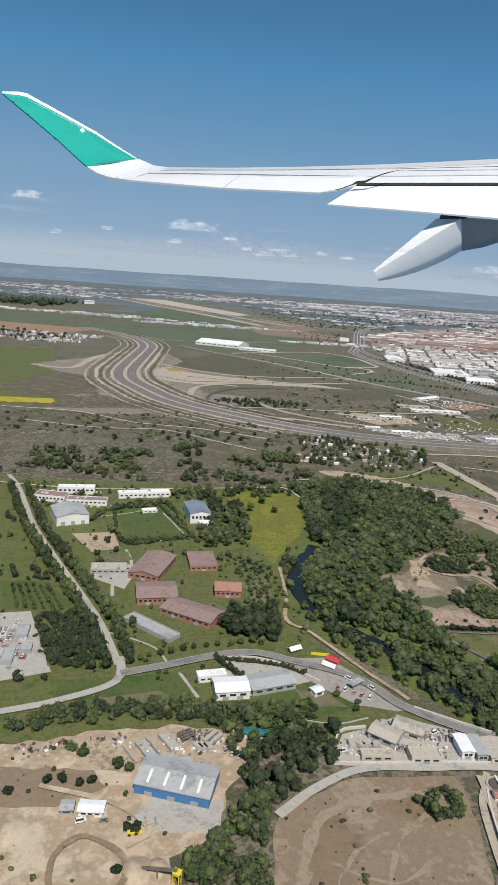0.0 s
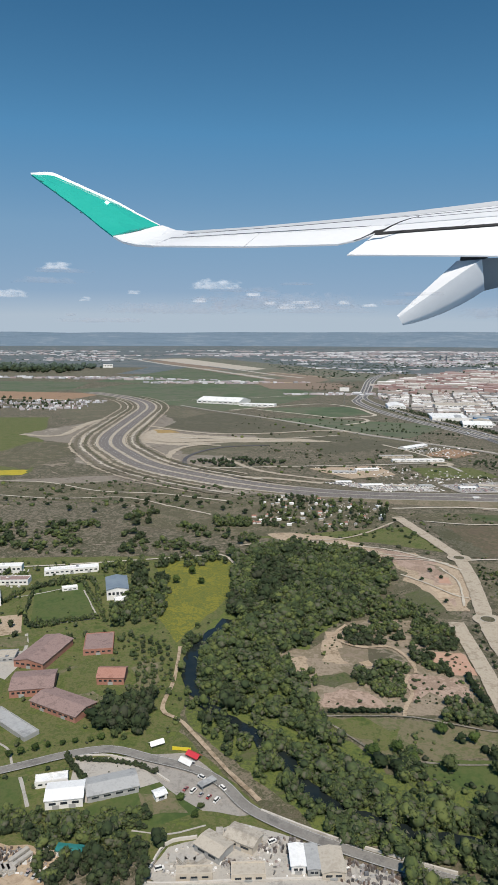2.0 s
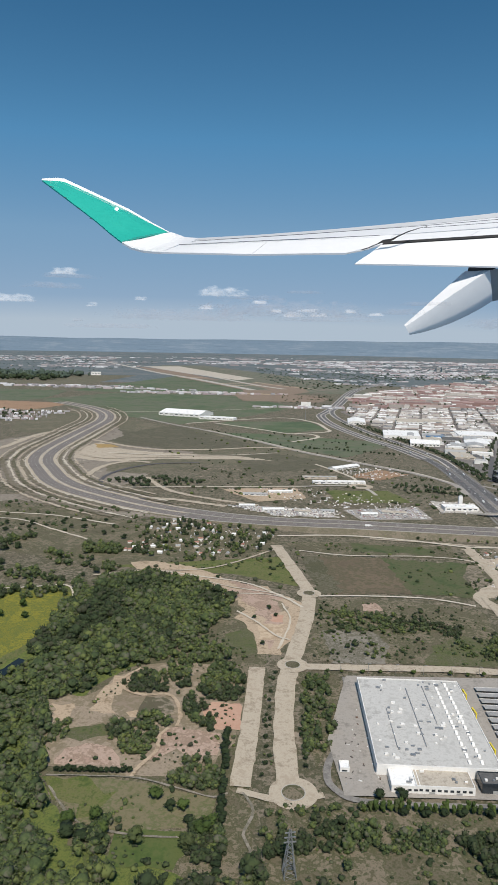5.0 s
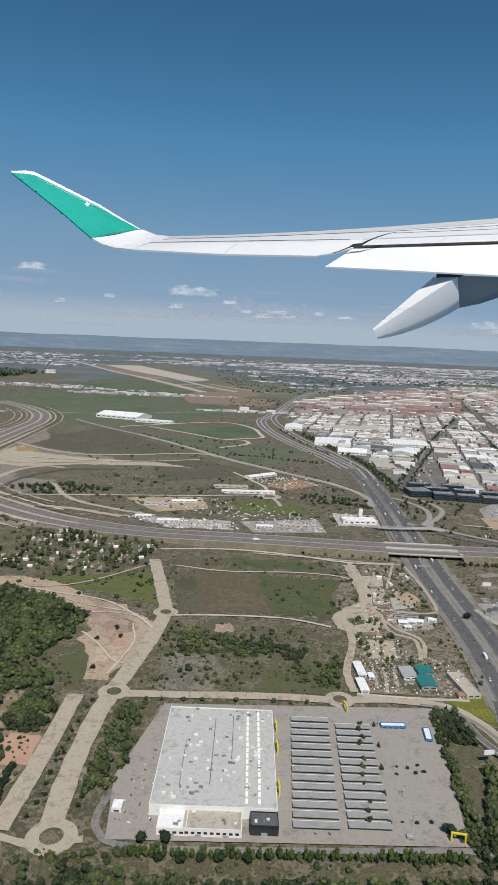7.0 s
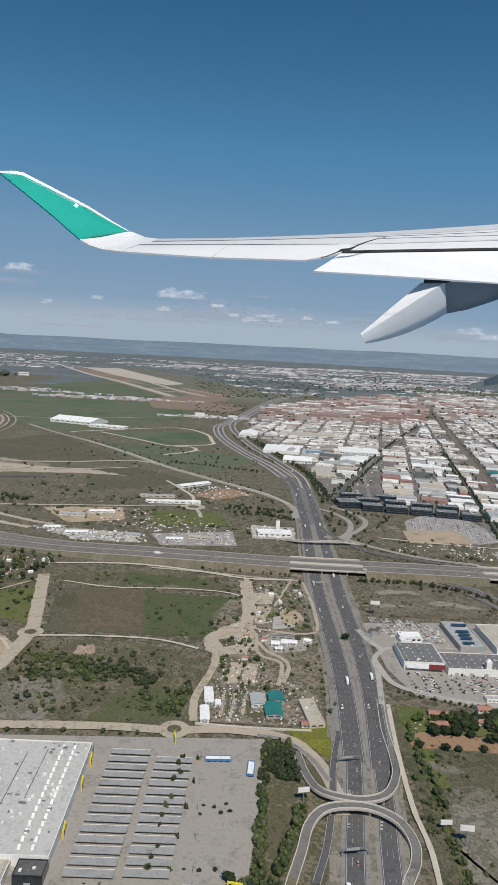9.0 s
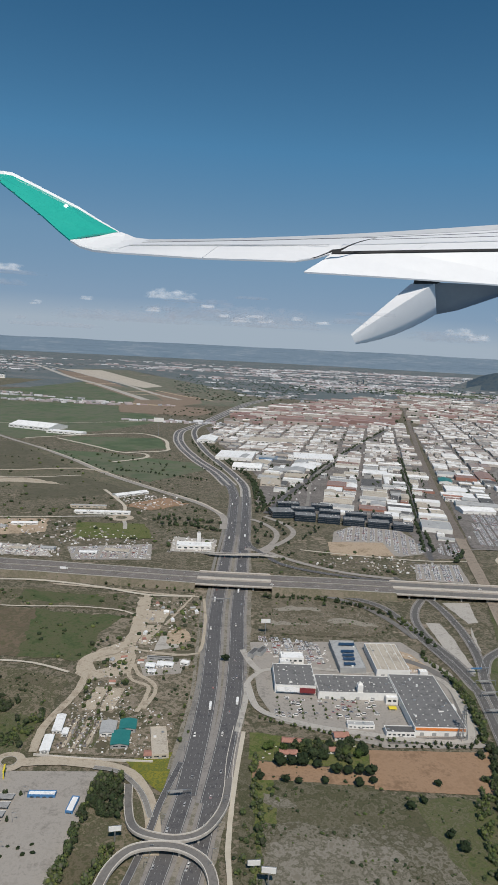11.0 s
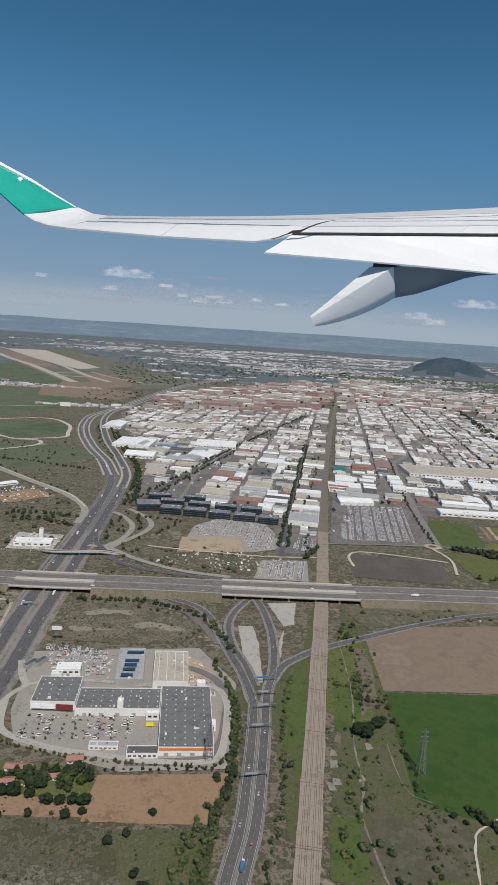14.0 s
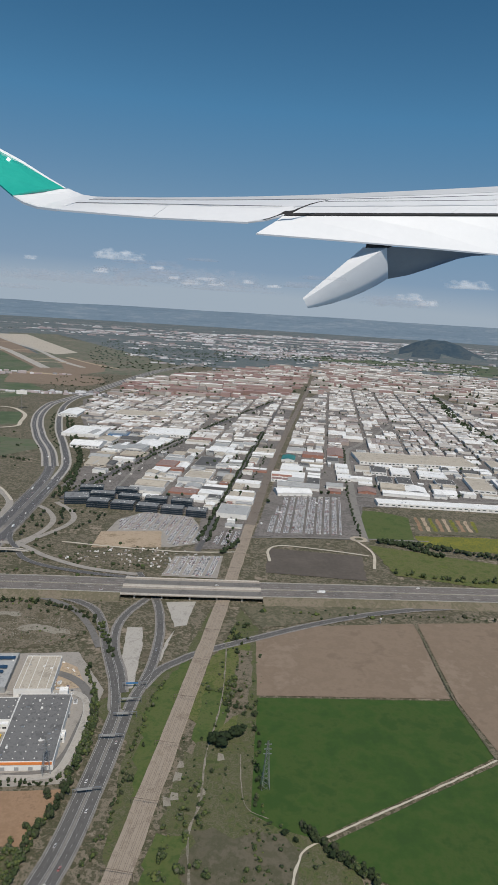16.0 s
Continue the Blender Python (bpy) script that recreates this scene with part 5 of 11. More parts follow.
    R([(8.2, 79.5), (9.7, 77.3), (9.6, 73.2), (10.4, 71.3), (12.1, 70.2), (12.1, 67.8), (11.5, 65)], 0.45, "dirt", "curving dirt track", 0.6, 0.1)
    R([(12.5, 86.3), (14.3, 92.1), (16, 97.6)], 0.35, "dirt", "dirt track", 0.6, 0.1)
    R([(-14.7, 54.6), (-14.9, 48.1), (-16.5, 43.7), (-17.5, 41.1), (-17.2, 38.7), (-14, 37.4), (0, 37.6), (8, 37.8), (11, 36)], 0.55, "oldroad", "service road round the store", 0.6)
    R([(-24, 38.2), (-21, 37.4), (-18, 38)], 0.6, "dirt", "dirt link", 0.5, 0.1)
    R([(-36.5, 82.5), (-30.4, 80.5), (-24.7, 78.6), (-19.9, 74), (-17.8, 71)], 0.35, "paledirt", "pale path", 0.6, 0.1)
    for pts, w in (([(-26, 74.9), (-21.9, 74.8), (-18.7, 73.3)], 0.22), ([(-25.5, 69.4), (-23.2, 66.6), (-21, 63.1), (-19.6, 62.2)], 0.25), ([(-30, 79), (-26.4, 77), (-22, 75.6), (-20, 74.6)], 0.2), ([(-20.2, 72), (-19.4, 67), (-20.8, 60)], 0.22)):
        R(pts, w, "paledirt", "pale trodden path on the slope", 0.6, 0.12)
    R([(-33.8, 55.1), (-35.2, 53.1), (-34.5, 51.2), (-32.8, 50.3), (-30.9, 50.6), (-29.8, 49.7), (-29.1, 47.3), (-29.2, 45.7)], 0.3, "drysand", "sandy park path", 0.6, 0.15)
    R([(-31.6, 39.2), (-31.2, 40.5), (-30.3, 42.3), (-30.3, 44.4), (-29.8, 45.4)], 0.3, "drysand", "sandy park path", 0.5, 0.14)
    R([(-37.6, 39.1), (-35.3, 39.2), (-31.4, 39.2), (-28.6, 38.4), (-25.5, 37.4), (-24.6, 37.9)], 0.14, "verge", "narrow footpath", 0.5, 0.09)
    R([(-37, 38), (-35.8, 36.4), (-33.9, 34.5), (-31.7, 33.9), (-29.9, 33.6), (-27, 33.6)], 0.16, "verge", "narrow footpath", 0.5, 0.1)
    R([(-23.6, 38), (-22.8, 36.2), (-23.4, 34), (-22.9, 32.7), (-23.4, 30)], 0.2, "verge", "narrow footpath", 0.6, 0.06)
    R([(-45, 80), (-40, 82), (-30, 84), (-22, 92), (-20, 95)], 0.4, "dirt", "dirt path", 0.8, 0.1)
    # the lanes of the garden quarter
    R([(-61.8, 32.4), (-63.9, 37.5), (-66.2, 41.9), (-70.4, 49.4), (-74.8, 57.7), (-80, 69.6), (-83, 75)], 0.55, "concrete", "pale avenue between rows of trees", 0.8)
    R([(-80, 22), (-68, 26.8), (-65, 28.1), (-61.7, 30.4), (-61.8, 33.4)], 0.6, "concrete", "pale lane", 0.8)
    R([(-61.5, 31.4), (-58.4, 32.7), (-55.1, 34.2), (-52.4, 34.8), (-49.6, 33.9), (-46.5, 32.8), (-44.6, 31.4), (-43.1, 29.4), (-41, 27.9), (-38.6, 26.6), (-35.4, 25.2), (-31, 23.7)], 0.8, "oldroad", "grey lane along the river", 0.7, 0, "road", 0.05, 1)
    R([(-51.7, 19.6), (-49.5, 21.6), (-46.7, 23.2), (-42.8, 23.5), (-38.7, 23.7), (-33, 22.4)], 0.55, "concrete", "concrete lane along the yard wall", 0.7)
    R([(-41.8, 12), (-40.9, 20), (-40.2, 22), (-39.6, 23.3)], 0.4, "dirt", "walled dirt lane", 0.6)
    R([(-49.5, 50.1), (-49.3, 44.4), (-49.6, 39.8), (-47.9, 38.1), (-44.7, 33.2), (-42.3, 29.9)], 0.32, "drysand", "sandy riverside path", 0.6, 0.06)
    R([(-90, 72.5), (-76.6, 71), (-68.9, 71.3), (-52.6, 74.9), (-47.3, 76), (-45, 71.6)], 0.35, "paledirt", "pale footpath", 0.8, 0.06)
    # quarry haul tracks
    R([(-61.9, 17.3), (-61, 17.9), (-59.2, 17), (-58.8, 15.6), (-60, 14.6), (-61.8, 15), (-62.2, 16.4), (-61.9, 17.3)], 0.3, "dryfield", "circular haul track", 0.3, 0.05)
    R([(-59, 17.4), (-58, 18.4), (-60, 20), (-64, 21)], 0.3, "sand", "haul track", 0.5, 0.05)
    # far country roads
    R([(-14.3, 139.4), (-8, 141), (-2.2, 141.2), (-0.2, 137), (0.6, 132)], 0.8, "concrete", "pale street", 0.9)
    R([(-70, 132), (-40, 136), (-14.3, 139.4)], 0.7, "paledirt", "pale track", 1.2, 0.1)
    R([(-2, 141), (-2, 150), (-6, 160), (-9.7, 167.7)], 0.8, "paledirt", "pale dirt road", 1, 0.1)
    R([(-43.3, 255.6), (-26.5, 239.6), (-15.5, 228.3), (-6.8, 226.8), (-5.6, 218.5), (-14.3, 208)], 1.3, "paledirt", "pale field track", 1.5, 0.1)
    R([(-54, 251.7), (-45.6, 258.9), (-17, 279), (-3.8, 265), (-0.4, 245.3), (-0.6, 235.1), (-13.5, 227.7)], 1.4, "paledirt", "pale field track", 1.5, 0.1)
    R([(-82, 207), (-58, 187.6), (-40, 188.4), (-23, 194.7), (-13, 191)], 1.6, "dirt", "pale bank below the fallow field", 1.5, 0.4)
    R([(-66.8, 178.8), (-50, 177), (-33, 179), (-19.4, 184.8)], 0.8, "paledirt", "pale field track", 1.5, 0.2)
    R([(-180, 300), (-120, 292), (-92, 292), (-60, 300), (-10, 330)], 0.7, "paledirt", "field road", 2, 0.1)
    # wheat field paths
    R([(86.4, 62.6), (77.4, 58.2), (66.5, 53), (64.6, 51), (63.5, 48), (61, 40)], 0.2, "paledirt", "pale field path", 0.5, 0.09)
    R([(88.4, 92), (87.4, 82), (86.4, 73), (86.4, 62.8)], 0.22, "olivefield", "overgrown field margin", 0.5, 0.12)
    R([(70.9, 114.8), (71.4, 120.4), (74.3, 122.8), (82, 121), (89.4, 118.4)], 0.5, "paledirt", "dirt track round the field", 0.8, 0.06)
    R([(89, 127.6), (90.6, 120), (88.6, 112)], 0.5, "paledirt", "dirt track", 0.8, 0.06)
    R([(69, 127.2), (80, 127.6), (90, 127.6), (104, 127)], 0.6, "oldroad", "street along the car yard", 0.9)
    R([(91, 126), (93, 138), (97, 158.8), (103, 186), (109.7, 214.2), (118.8, 230), (147, 280)], 1.5, "oldroad", "broad industrial street", 1.2)
    # town streets
    R([(58.6, 119), (66.3, 156.4), (85, 242.3), (100, 305)], 1.0, "asphalt", "tree-lined town street", 1.5)
    R([(29.8, 149.7), (44.1, 191), (67.2, 249.7), (102, 332.4)], 1.2, "asphalt", "diagonal town avenue", 1.5)
    R([(40.2, 157.2), (49, 203), (73.7, 268), (90, 302)], 0.8, "oldroad", "town street", 1.5)
    R([(97, 159), (130, 157), (160, 168)], 0.9, "oldroad", "street along the works", 1.5)


roads()


def railway():
    """A broad ballast bed with four tracks."""
    axis = [(42, 12), (50.9, 50.3), (61.2, 95.7), (69.6, 134.8), (86, 209.8), (112.9, 321), (159, 508), (190, 640)]
    road([p for p in axis if p[1] > 120], 2.0, "old_ballast", "dark old ballast of the railway through the town", 3.0, 0.15, "railway_bed", clear=0.3, category="railway")
    ob = road(axis[:4], 2.05, "gravel", "ballast bed of a four-track railway", 2.0, 0.12, "railway_bed", clear=0.3, category="railway")
    line = spline(axis, 2.0)
    for k in (-0.74, -0.34, 0.16, 0.56):
        for s in (-0.075, 0.075):
            part("rail", strip(Mesh(), line, k + s, 0.03, LEVEL[0] + 0.02), M["rail"], ob)
    return line


railway()


def roundabout(x, y, r, label):
    LEVEL[0] += 0.0004
    m = Mesh()
    ring = lambda q: [(x + q * math.cos(i * math.tau / 32), y + q * math.sin(i * math.tau / 32), LEVEL[0]) for i in range(32)]
    m.add(ring(r) + ring(r * 0.5), [(i, (i + 1) % 32, 32 + (i + 1) % 32, 32 + i) for i in range(32)])
    ob = structure("roundabout", m, M["dirt"], label, "roundabout")
    c = Mesh()
    kerb = [(x + q * math.cos(i * math.tau / 32), y + q * math.sin(i * math.tau / 32), z) for q, z in ((r * 0.5, 0), (r * 0.5, LEVEL[0] + 0.05), (r * 0.46, LEVEL[0] + 0.05)) for i in range(32)]
    c.add(kerb, [(k * 32 + i, k * 32 + (i + 1) % 32, k * 32 + 32 + (i + 1) % 32, k * 32 + 32 + i) for k in range(2) for i in range(32)])
    part("kerb", c, M["concrete"], ob)
    part("island", Mesh().add([(p[0], p[1], LEVEL[0] + 0.046) for p in ring(r * 0.46)], [tuple(range(32))]), M["scrubland"], ob)
    ROAD_DOTS.extend((x + r * 0.75 * math.cos(i), y + r * 0.75 * math.sin(i), r * 0.3) for i in range(7))


for args in ((-19.5, 56.6, 1.5), (-16.8, 75.5, 1.5), (1.6, 56.5, 1.4), (-20.1, 38.1, 1.7), (-1.4, 140.6, 2.6), (90, 127.4, 1.7)):
    roundabout(*args, "sandy roundabout with a kerbed island")


def river():
    pts = [(-45.4, 56), (-47.8, 50.1), (-48.2, 47.1), (-47.8, 43.6), (-45.9, 39.9), (-43.4, 37.3), (-41, 34.4), (-39.7, 31.8), (-38.2, 29.8), (-36.4, 28.4), (-33.5, 27.3), (-29, 26.2), (-22, 25.2)]
    line = spline(pts, 0.7)
    structure("water", strip(Mesh(), line, 0, 1.25, LEVEL[0] + 0.004, 0.35), M["water"], "dark slow river between wooded banks", "river")
    ROAD_DOTS.extend((q.x, q.y, 0.6 if q.y > 42 or 28.6 < q.y < 32 else 0.3) for q in line)


river()


# ---- raised motorway with its bridges ----
RAMPART = [(170, 98.6), (135, 99.2), (105, 100.2), (85, 100.8), (75, 101.1), (65.5, 101.3), (51, 101.9), (36.5, 102.7), (26, 103), (17, 103.4), (6.5, 104.5), (-6, 105.8), (-15, 107), (-25.5, 109.5), (-42, 116.2), (-57, 126.8), (-67.5, 137.5), (-75.5, 152), (-81.6, 166), (-84.6, 183), (-85.6, 207), (-86.4, 238), (-87.6, 259), (-92.5, 280), (-101, 299), (-112, 315), (-130, 335)]


def rampart():
    """A motorway on a bank, and on concrete bridges over the other motorway and the railway."""
    line = spline(RAMPART, 1.0)
    n = sides(line)
    high = [0.75 if q.x > -10 else max(0.12, 0.75 - (-10 - q.x) * 0.03) for q in line]
    wide = [1.0 + 0.45 * min(1.0, max(0.0, (-20 - q.x) / 40)) for q in line]
    gaps = ((16.4, 27.4), (47.6, 67.2))
    top = [Vector((q.x, q.y, h)) for q, h in zip(line, high)]
    runs, now = [], []
    for i, q in enumerate(line):
        if any(a < q.x < b for a, b in gaps):
            if now:
                runs.append(now)
            now = []
        else:
            now.append(i)
    runs.append(now)

    def ribbon(run, off, w, z):
        pts = []
        for i in run:
            for o in (off + w / 2, off - w / 2):
                p = top[i] + n[i] * o * wide[i]
                pts.append((p.x, p.y, p.z + z))
        return Mesh().add(pts, [(2 * k, 2 * k + 1, 2 * k + 3, 2 * k + 2) for k in range(len(run) - 1)])

    def beam(run, off, w, low, up, cap=True):
        """A long bar of box section, w wide, from low to up over the road's level."""
        pts = []
        for i in run:
            for o, z in ((off + w / 2, up), (off - w / 2, up), (off - w / 2, low), (off + w / 2, low)):
                p = top[i] + n[i] * o * wide[i]
                pts.append((p.x, p.y, p.z + z))
        f = [(4 * k + j, 4 * k + (j + 1) % 4, 4 * k + 4 + (j + 1) % 4, 4 * k + 4 + j) for k in range(len(run) - 1) for j in range(4)]
        return Mesh().add(pts, f + [(3, 2, 1, 0), tuple(4 * len(run) - 4 + j for j in range(4))])

    earth = Mesh()
    for run in runs:
        pts = []
        for i in run:
            q, s, h = line[i], n[i], high[i]
            e = 2.85 * wide[i]
            for off, z in ((e + h * 1.7, 0.0), (e, h), (-e, h), (-e - h * 1.7, 0.0)):
                p = q + s * off
                pts.append((p.x, p.y, z))
        f = [(4 * k + j, 4 * k + j + 1, 4 * k + j + 5, 4 * k + j + 4) for k in range(len(run) - 1) for j in range(3)]
        earth.add(pts, f + [(0, 1, 2, 3), (4 * len(run) - 4, 4 * len(run) - 3, 4 * len(run) - 2, 4 * len(run) - 1)])
    structure("embankment", earth, M["bankearth"], "dry grassy embankment carrying a motorway", "embankment")
    ROAD_DOTS.extend((q.x, q.y, 4.0) for q in line)
    for run in runs:
        for off in (1.36, -1.36):
            ob = structure("motorway", ribbon(run, off, 2.3, 0.02), M["brownroad"], "raised brown-grey asphalt motorway carriageway", "road")
            for e in (off + 1.02, off - 1.02):
                part("edge_line", ribbon(run, e, 0.03, 0.027), M["paint"], ob)
            part("shoulder", ribbon(run, off + (0.93 if off > 0 else -0.93), 0.3, 0.0235), M["parking_edge"], ob, "worn pale hard shoulder")
        structure("road_verge", ribbon(run, 0, 0.34, 0.016), M["verge"], "gravel median of the raised motorway", "verge")
        for off in (2.62, 0.0, -2.62):
            structure("crash_barrier", beam(run, off, 0.06, 0.0, 0.085), M["concrete"], "low pale crash barrier along the raised motorway", "barrier")
        for off in (1.0, 1.62, -1.0, -1.62):
            m = Mesh()
            for k in range(0, len(run) - 1, 2):
                part_pts = []
                for i in run[k:k + 2]:
                    for o in (off + 0.02, off - 0.02):
                        p = top[i] + n[i] * o * wide[i]
                        part_pts.append((p.x, p.y, p.z + 0.028))
                m.add(part_pts, [(0, 1, 3, 2)])
            structure("lane_marking", m, M["paint"], "broken white lane line on asphalt", "road marking")
    bend = [i for i, q in enumerate(line) if q.x < -36]
    for off, w in ((0.0, 0.6), (2.35, 0.4), (-2.35, 0.36)):
        structure("road_verge", ribbon(bend, off, w, 0.031), M["dirt"], "pale gravel strip along the motorway bend", "verge")
    cut = [q for q in line if q.x < -38]
    for k, (off, w, mat) in enumerate(((3.6, 0.7, "paledirt"), (4.7, 0.8, "bankearth"), (5.7, 0.5, "dirt"), (6.7, 0.9, "scrubland"), (7.8, 0.5, "paledirt"), (9.2, 1.0, "bankearth"), (10.6, 0.6, "dirt"), (-3.7, 0.7, "dirt"), (-4.8, 0.7, "bankearth"), (-5.8, 0.5, "paledirt"), (-7.2, 0.9, "scrubland"), (-8.6, 0.5, "dirt"))):
        part_line = cut[4 + 3 * (k % 4):len(cut) - 30 - 4 * (k % 5)]
        LEVEL[0] += 0.0004
        structure("cut_slope", strip(Mesh(), part_line, off, w, LEVEL[0] + 0.01, 0.7), M[mat], "terrace of graded earth along the motorway bend", "embankment")
    for a, b in gaps:
        run = [i for i, q in enumerate(line) if a - 0.9 < q.x < b + 0.9]
        bridge = thing("bridge", Matrix.Identity(4), "pale concrete motorway bridge on pillars", "bridge")
        for off in (1.62, -1.62):
            deck = part("deck", beam(run, off, 2.9, -0.16, 0.015), M["bridgedeck"], bridge)
            part("roadway", ribbon(run, off + 0.1, 1.5, 0.022), M["parking_edge"], deck, "worn grey-brown roadway")
            for o in (off + 1.42, off - 1.42):
                part("parapet", beam(run, o, 0.1, -0.02, 0.14), M["parapet"], deck, "pale concrete parapet")
            part("girder", beam(run[1:-1], off, 1.7, -0.24, -0.16), M["concrete"], deck)
            for k in range(3, len(run) - 2, 4):
                for o in (off + 1.0, off - 1.0):
                    p = top[run[k]] + n[run[k]] * o
                    part("pillar", Mesh().box(p.x, p.y, 0, 0.24, 0.3, top[run[k]].z - 0.2), M["concrete"], bridge)


rampart()


def flyover(pts, width, label):
    """A curved concrete ramp that rises over the motorway on pillars."""
    line = spline(pts, 0.5)
    n = sides(line)
    ob = thing("flyover", Matrix.Identity(4), label, "flyover")
    t = 0.16
    body, top, rail = Mesh(), Mesh(), [Mesh(), Mesh()]
    ring = []
    for q, s in zip(line, n):
        for o, z in ((width / 2, 0.0), (-width / 2, 0.0), (-width / 2, -t), (width / 2, -t)):
            p = q + s * o
            ring.append((p.x, p.y, max(0.012, q.z + z)))
    body.add(ring, [(4 * k + j, 4 * k + (j + 1) % 4, 4 * k + 4 + (j + 1) % 4, 4 * k + 4 + j) for k in range(len(line) - 1) for j in range(4)])
    part("deck", body, M["concrete"], ob)
    part("roadway", strip(top, line, 0, width - 0.14, 0.012), M["parking_edge"], ob, "worn grey asphalt roadway")
    for m, o in zip(rail, (width / 2 - 0.03, -width / 2 + 0.03)):
        ring = []
        for q, s in zip(line, n):
            for oo, z in ((o + 0.03, 0.0), (o + 0.03, 0.1), (o - 0.03, 0.1), (o - 0.03, 0.0)):
                p = q + s * oo
                ring.append((p.x, p.y, q.z + z))
        m.add(ring, [(4 * k + j, 4 * k + j + 1, 4 * k + 5 + j, 4 * k + 4 + j) for k in range(len(line) - 1) for j in range(3)])
        part("parapet", m, M["parapet"], ob)
    for k in range(4, len(line) - 3, 6):
        if line[k].z > 0.35:
            part("pillar", Mesh().box(line[k].x, line[k].y, 0, 0.18, 0.18, line[k].z - t), M["concrete"], ob)
    ROAD_DOTS.extend((q.x, q.y, width / 2 + 0.1) for q in line)


flyover([(12.3, 54, 0.03), (12.7, 50.9, 0.15), (13.4, 48.4, 0.5), (14.9, 47.2, 0.75), (17, 46.9, 0.8), (18.8, 47.8, 0.75), (20.1, 50.4, 0.5), (20.6, 53.4, 0.15), (20.9, 57.9, 0.03), (21.6, 62.9, 0.03)], 0.7, "curved concrete flyover ramp over the motorway")
flyover([(8.6, 33.5, 0.03), (10.5, 39.3, 0.03), (11.5, 42.1, 0.15), (12.3, 44.4, 0.5), (13.6, 45.8, 0.75), (15.6, 46.2, 0.8), (17.5, 45.9, 0.75), (19, 44.8, 0.6), (19.6, 43, 0.3), (19.2, 41.3, 0.1), (18.2, 39.5, 0.03), (17, 36, 0.03)], 0.75, "curved concrete flyover ramp over the motorway")
flyover([(16.4, 118.6, 0.1), (18.6, 116.6, 0.6), (21, 116.2, 0.75), (24, 116.4, 0.75), (27, 117, 0.6), (30, 117.6, 0.1)], 0.8, "slim concrete overpass across the motorway")
road([(12.2, 39.5), (13.4, 42.9), (14.5, 47.6), (15.2, 51.8), (16.5, 57)], 0.6, "asphalt", "asphalt slip road", 0.5, edge=0.05, lanes=1)
road([(9, 56), (11.3, 55.4), (13.4, 53), (14.6, 49.9)], 0.5, "oldroad", "slip road", 0.5, edge=0.04, lanes=1)
road([(22.2, 62), (21.2, 54), (20.6, 47), (20.4, 40), (17, 22)], 0.4, "paledirt", "dusty track beside the motorway", 0.6, 0.05)


# ---- buildings ----
BLOCKS = []  # x, y, half diagonal: where no tree may grow


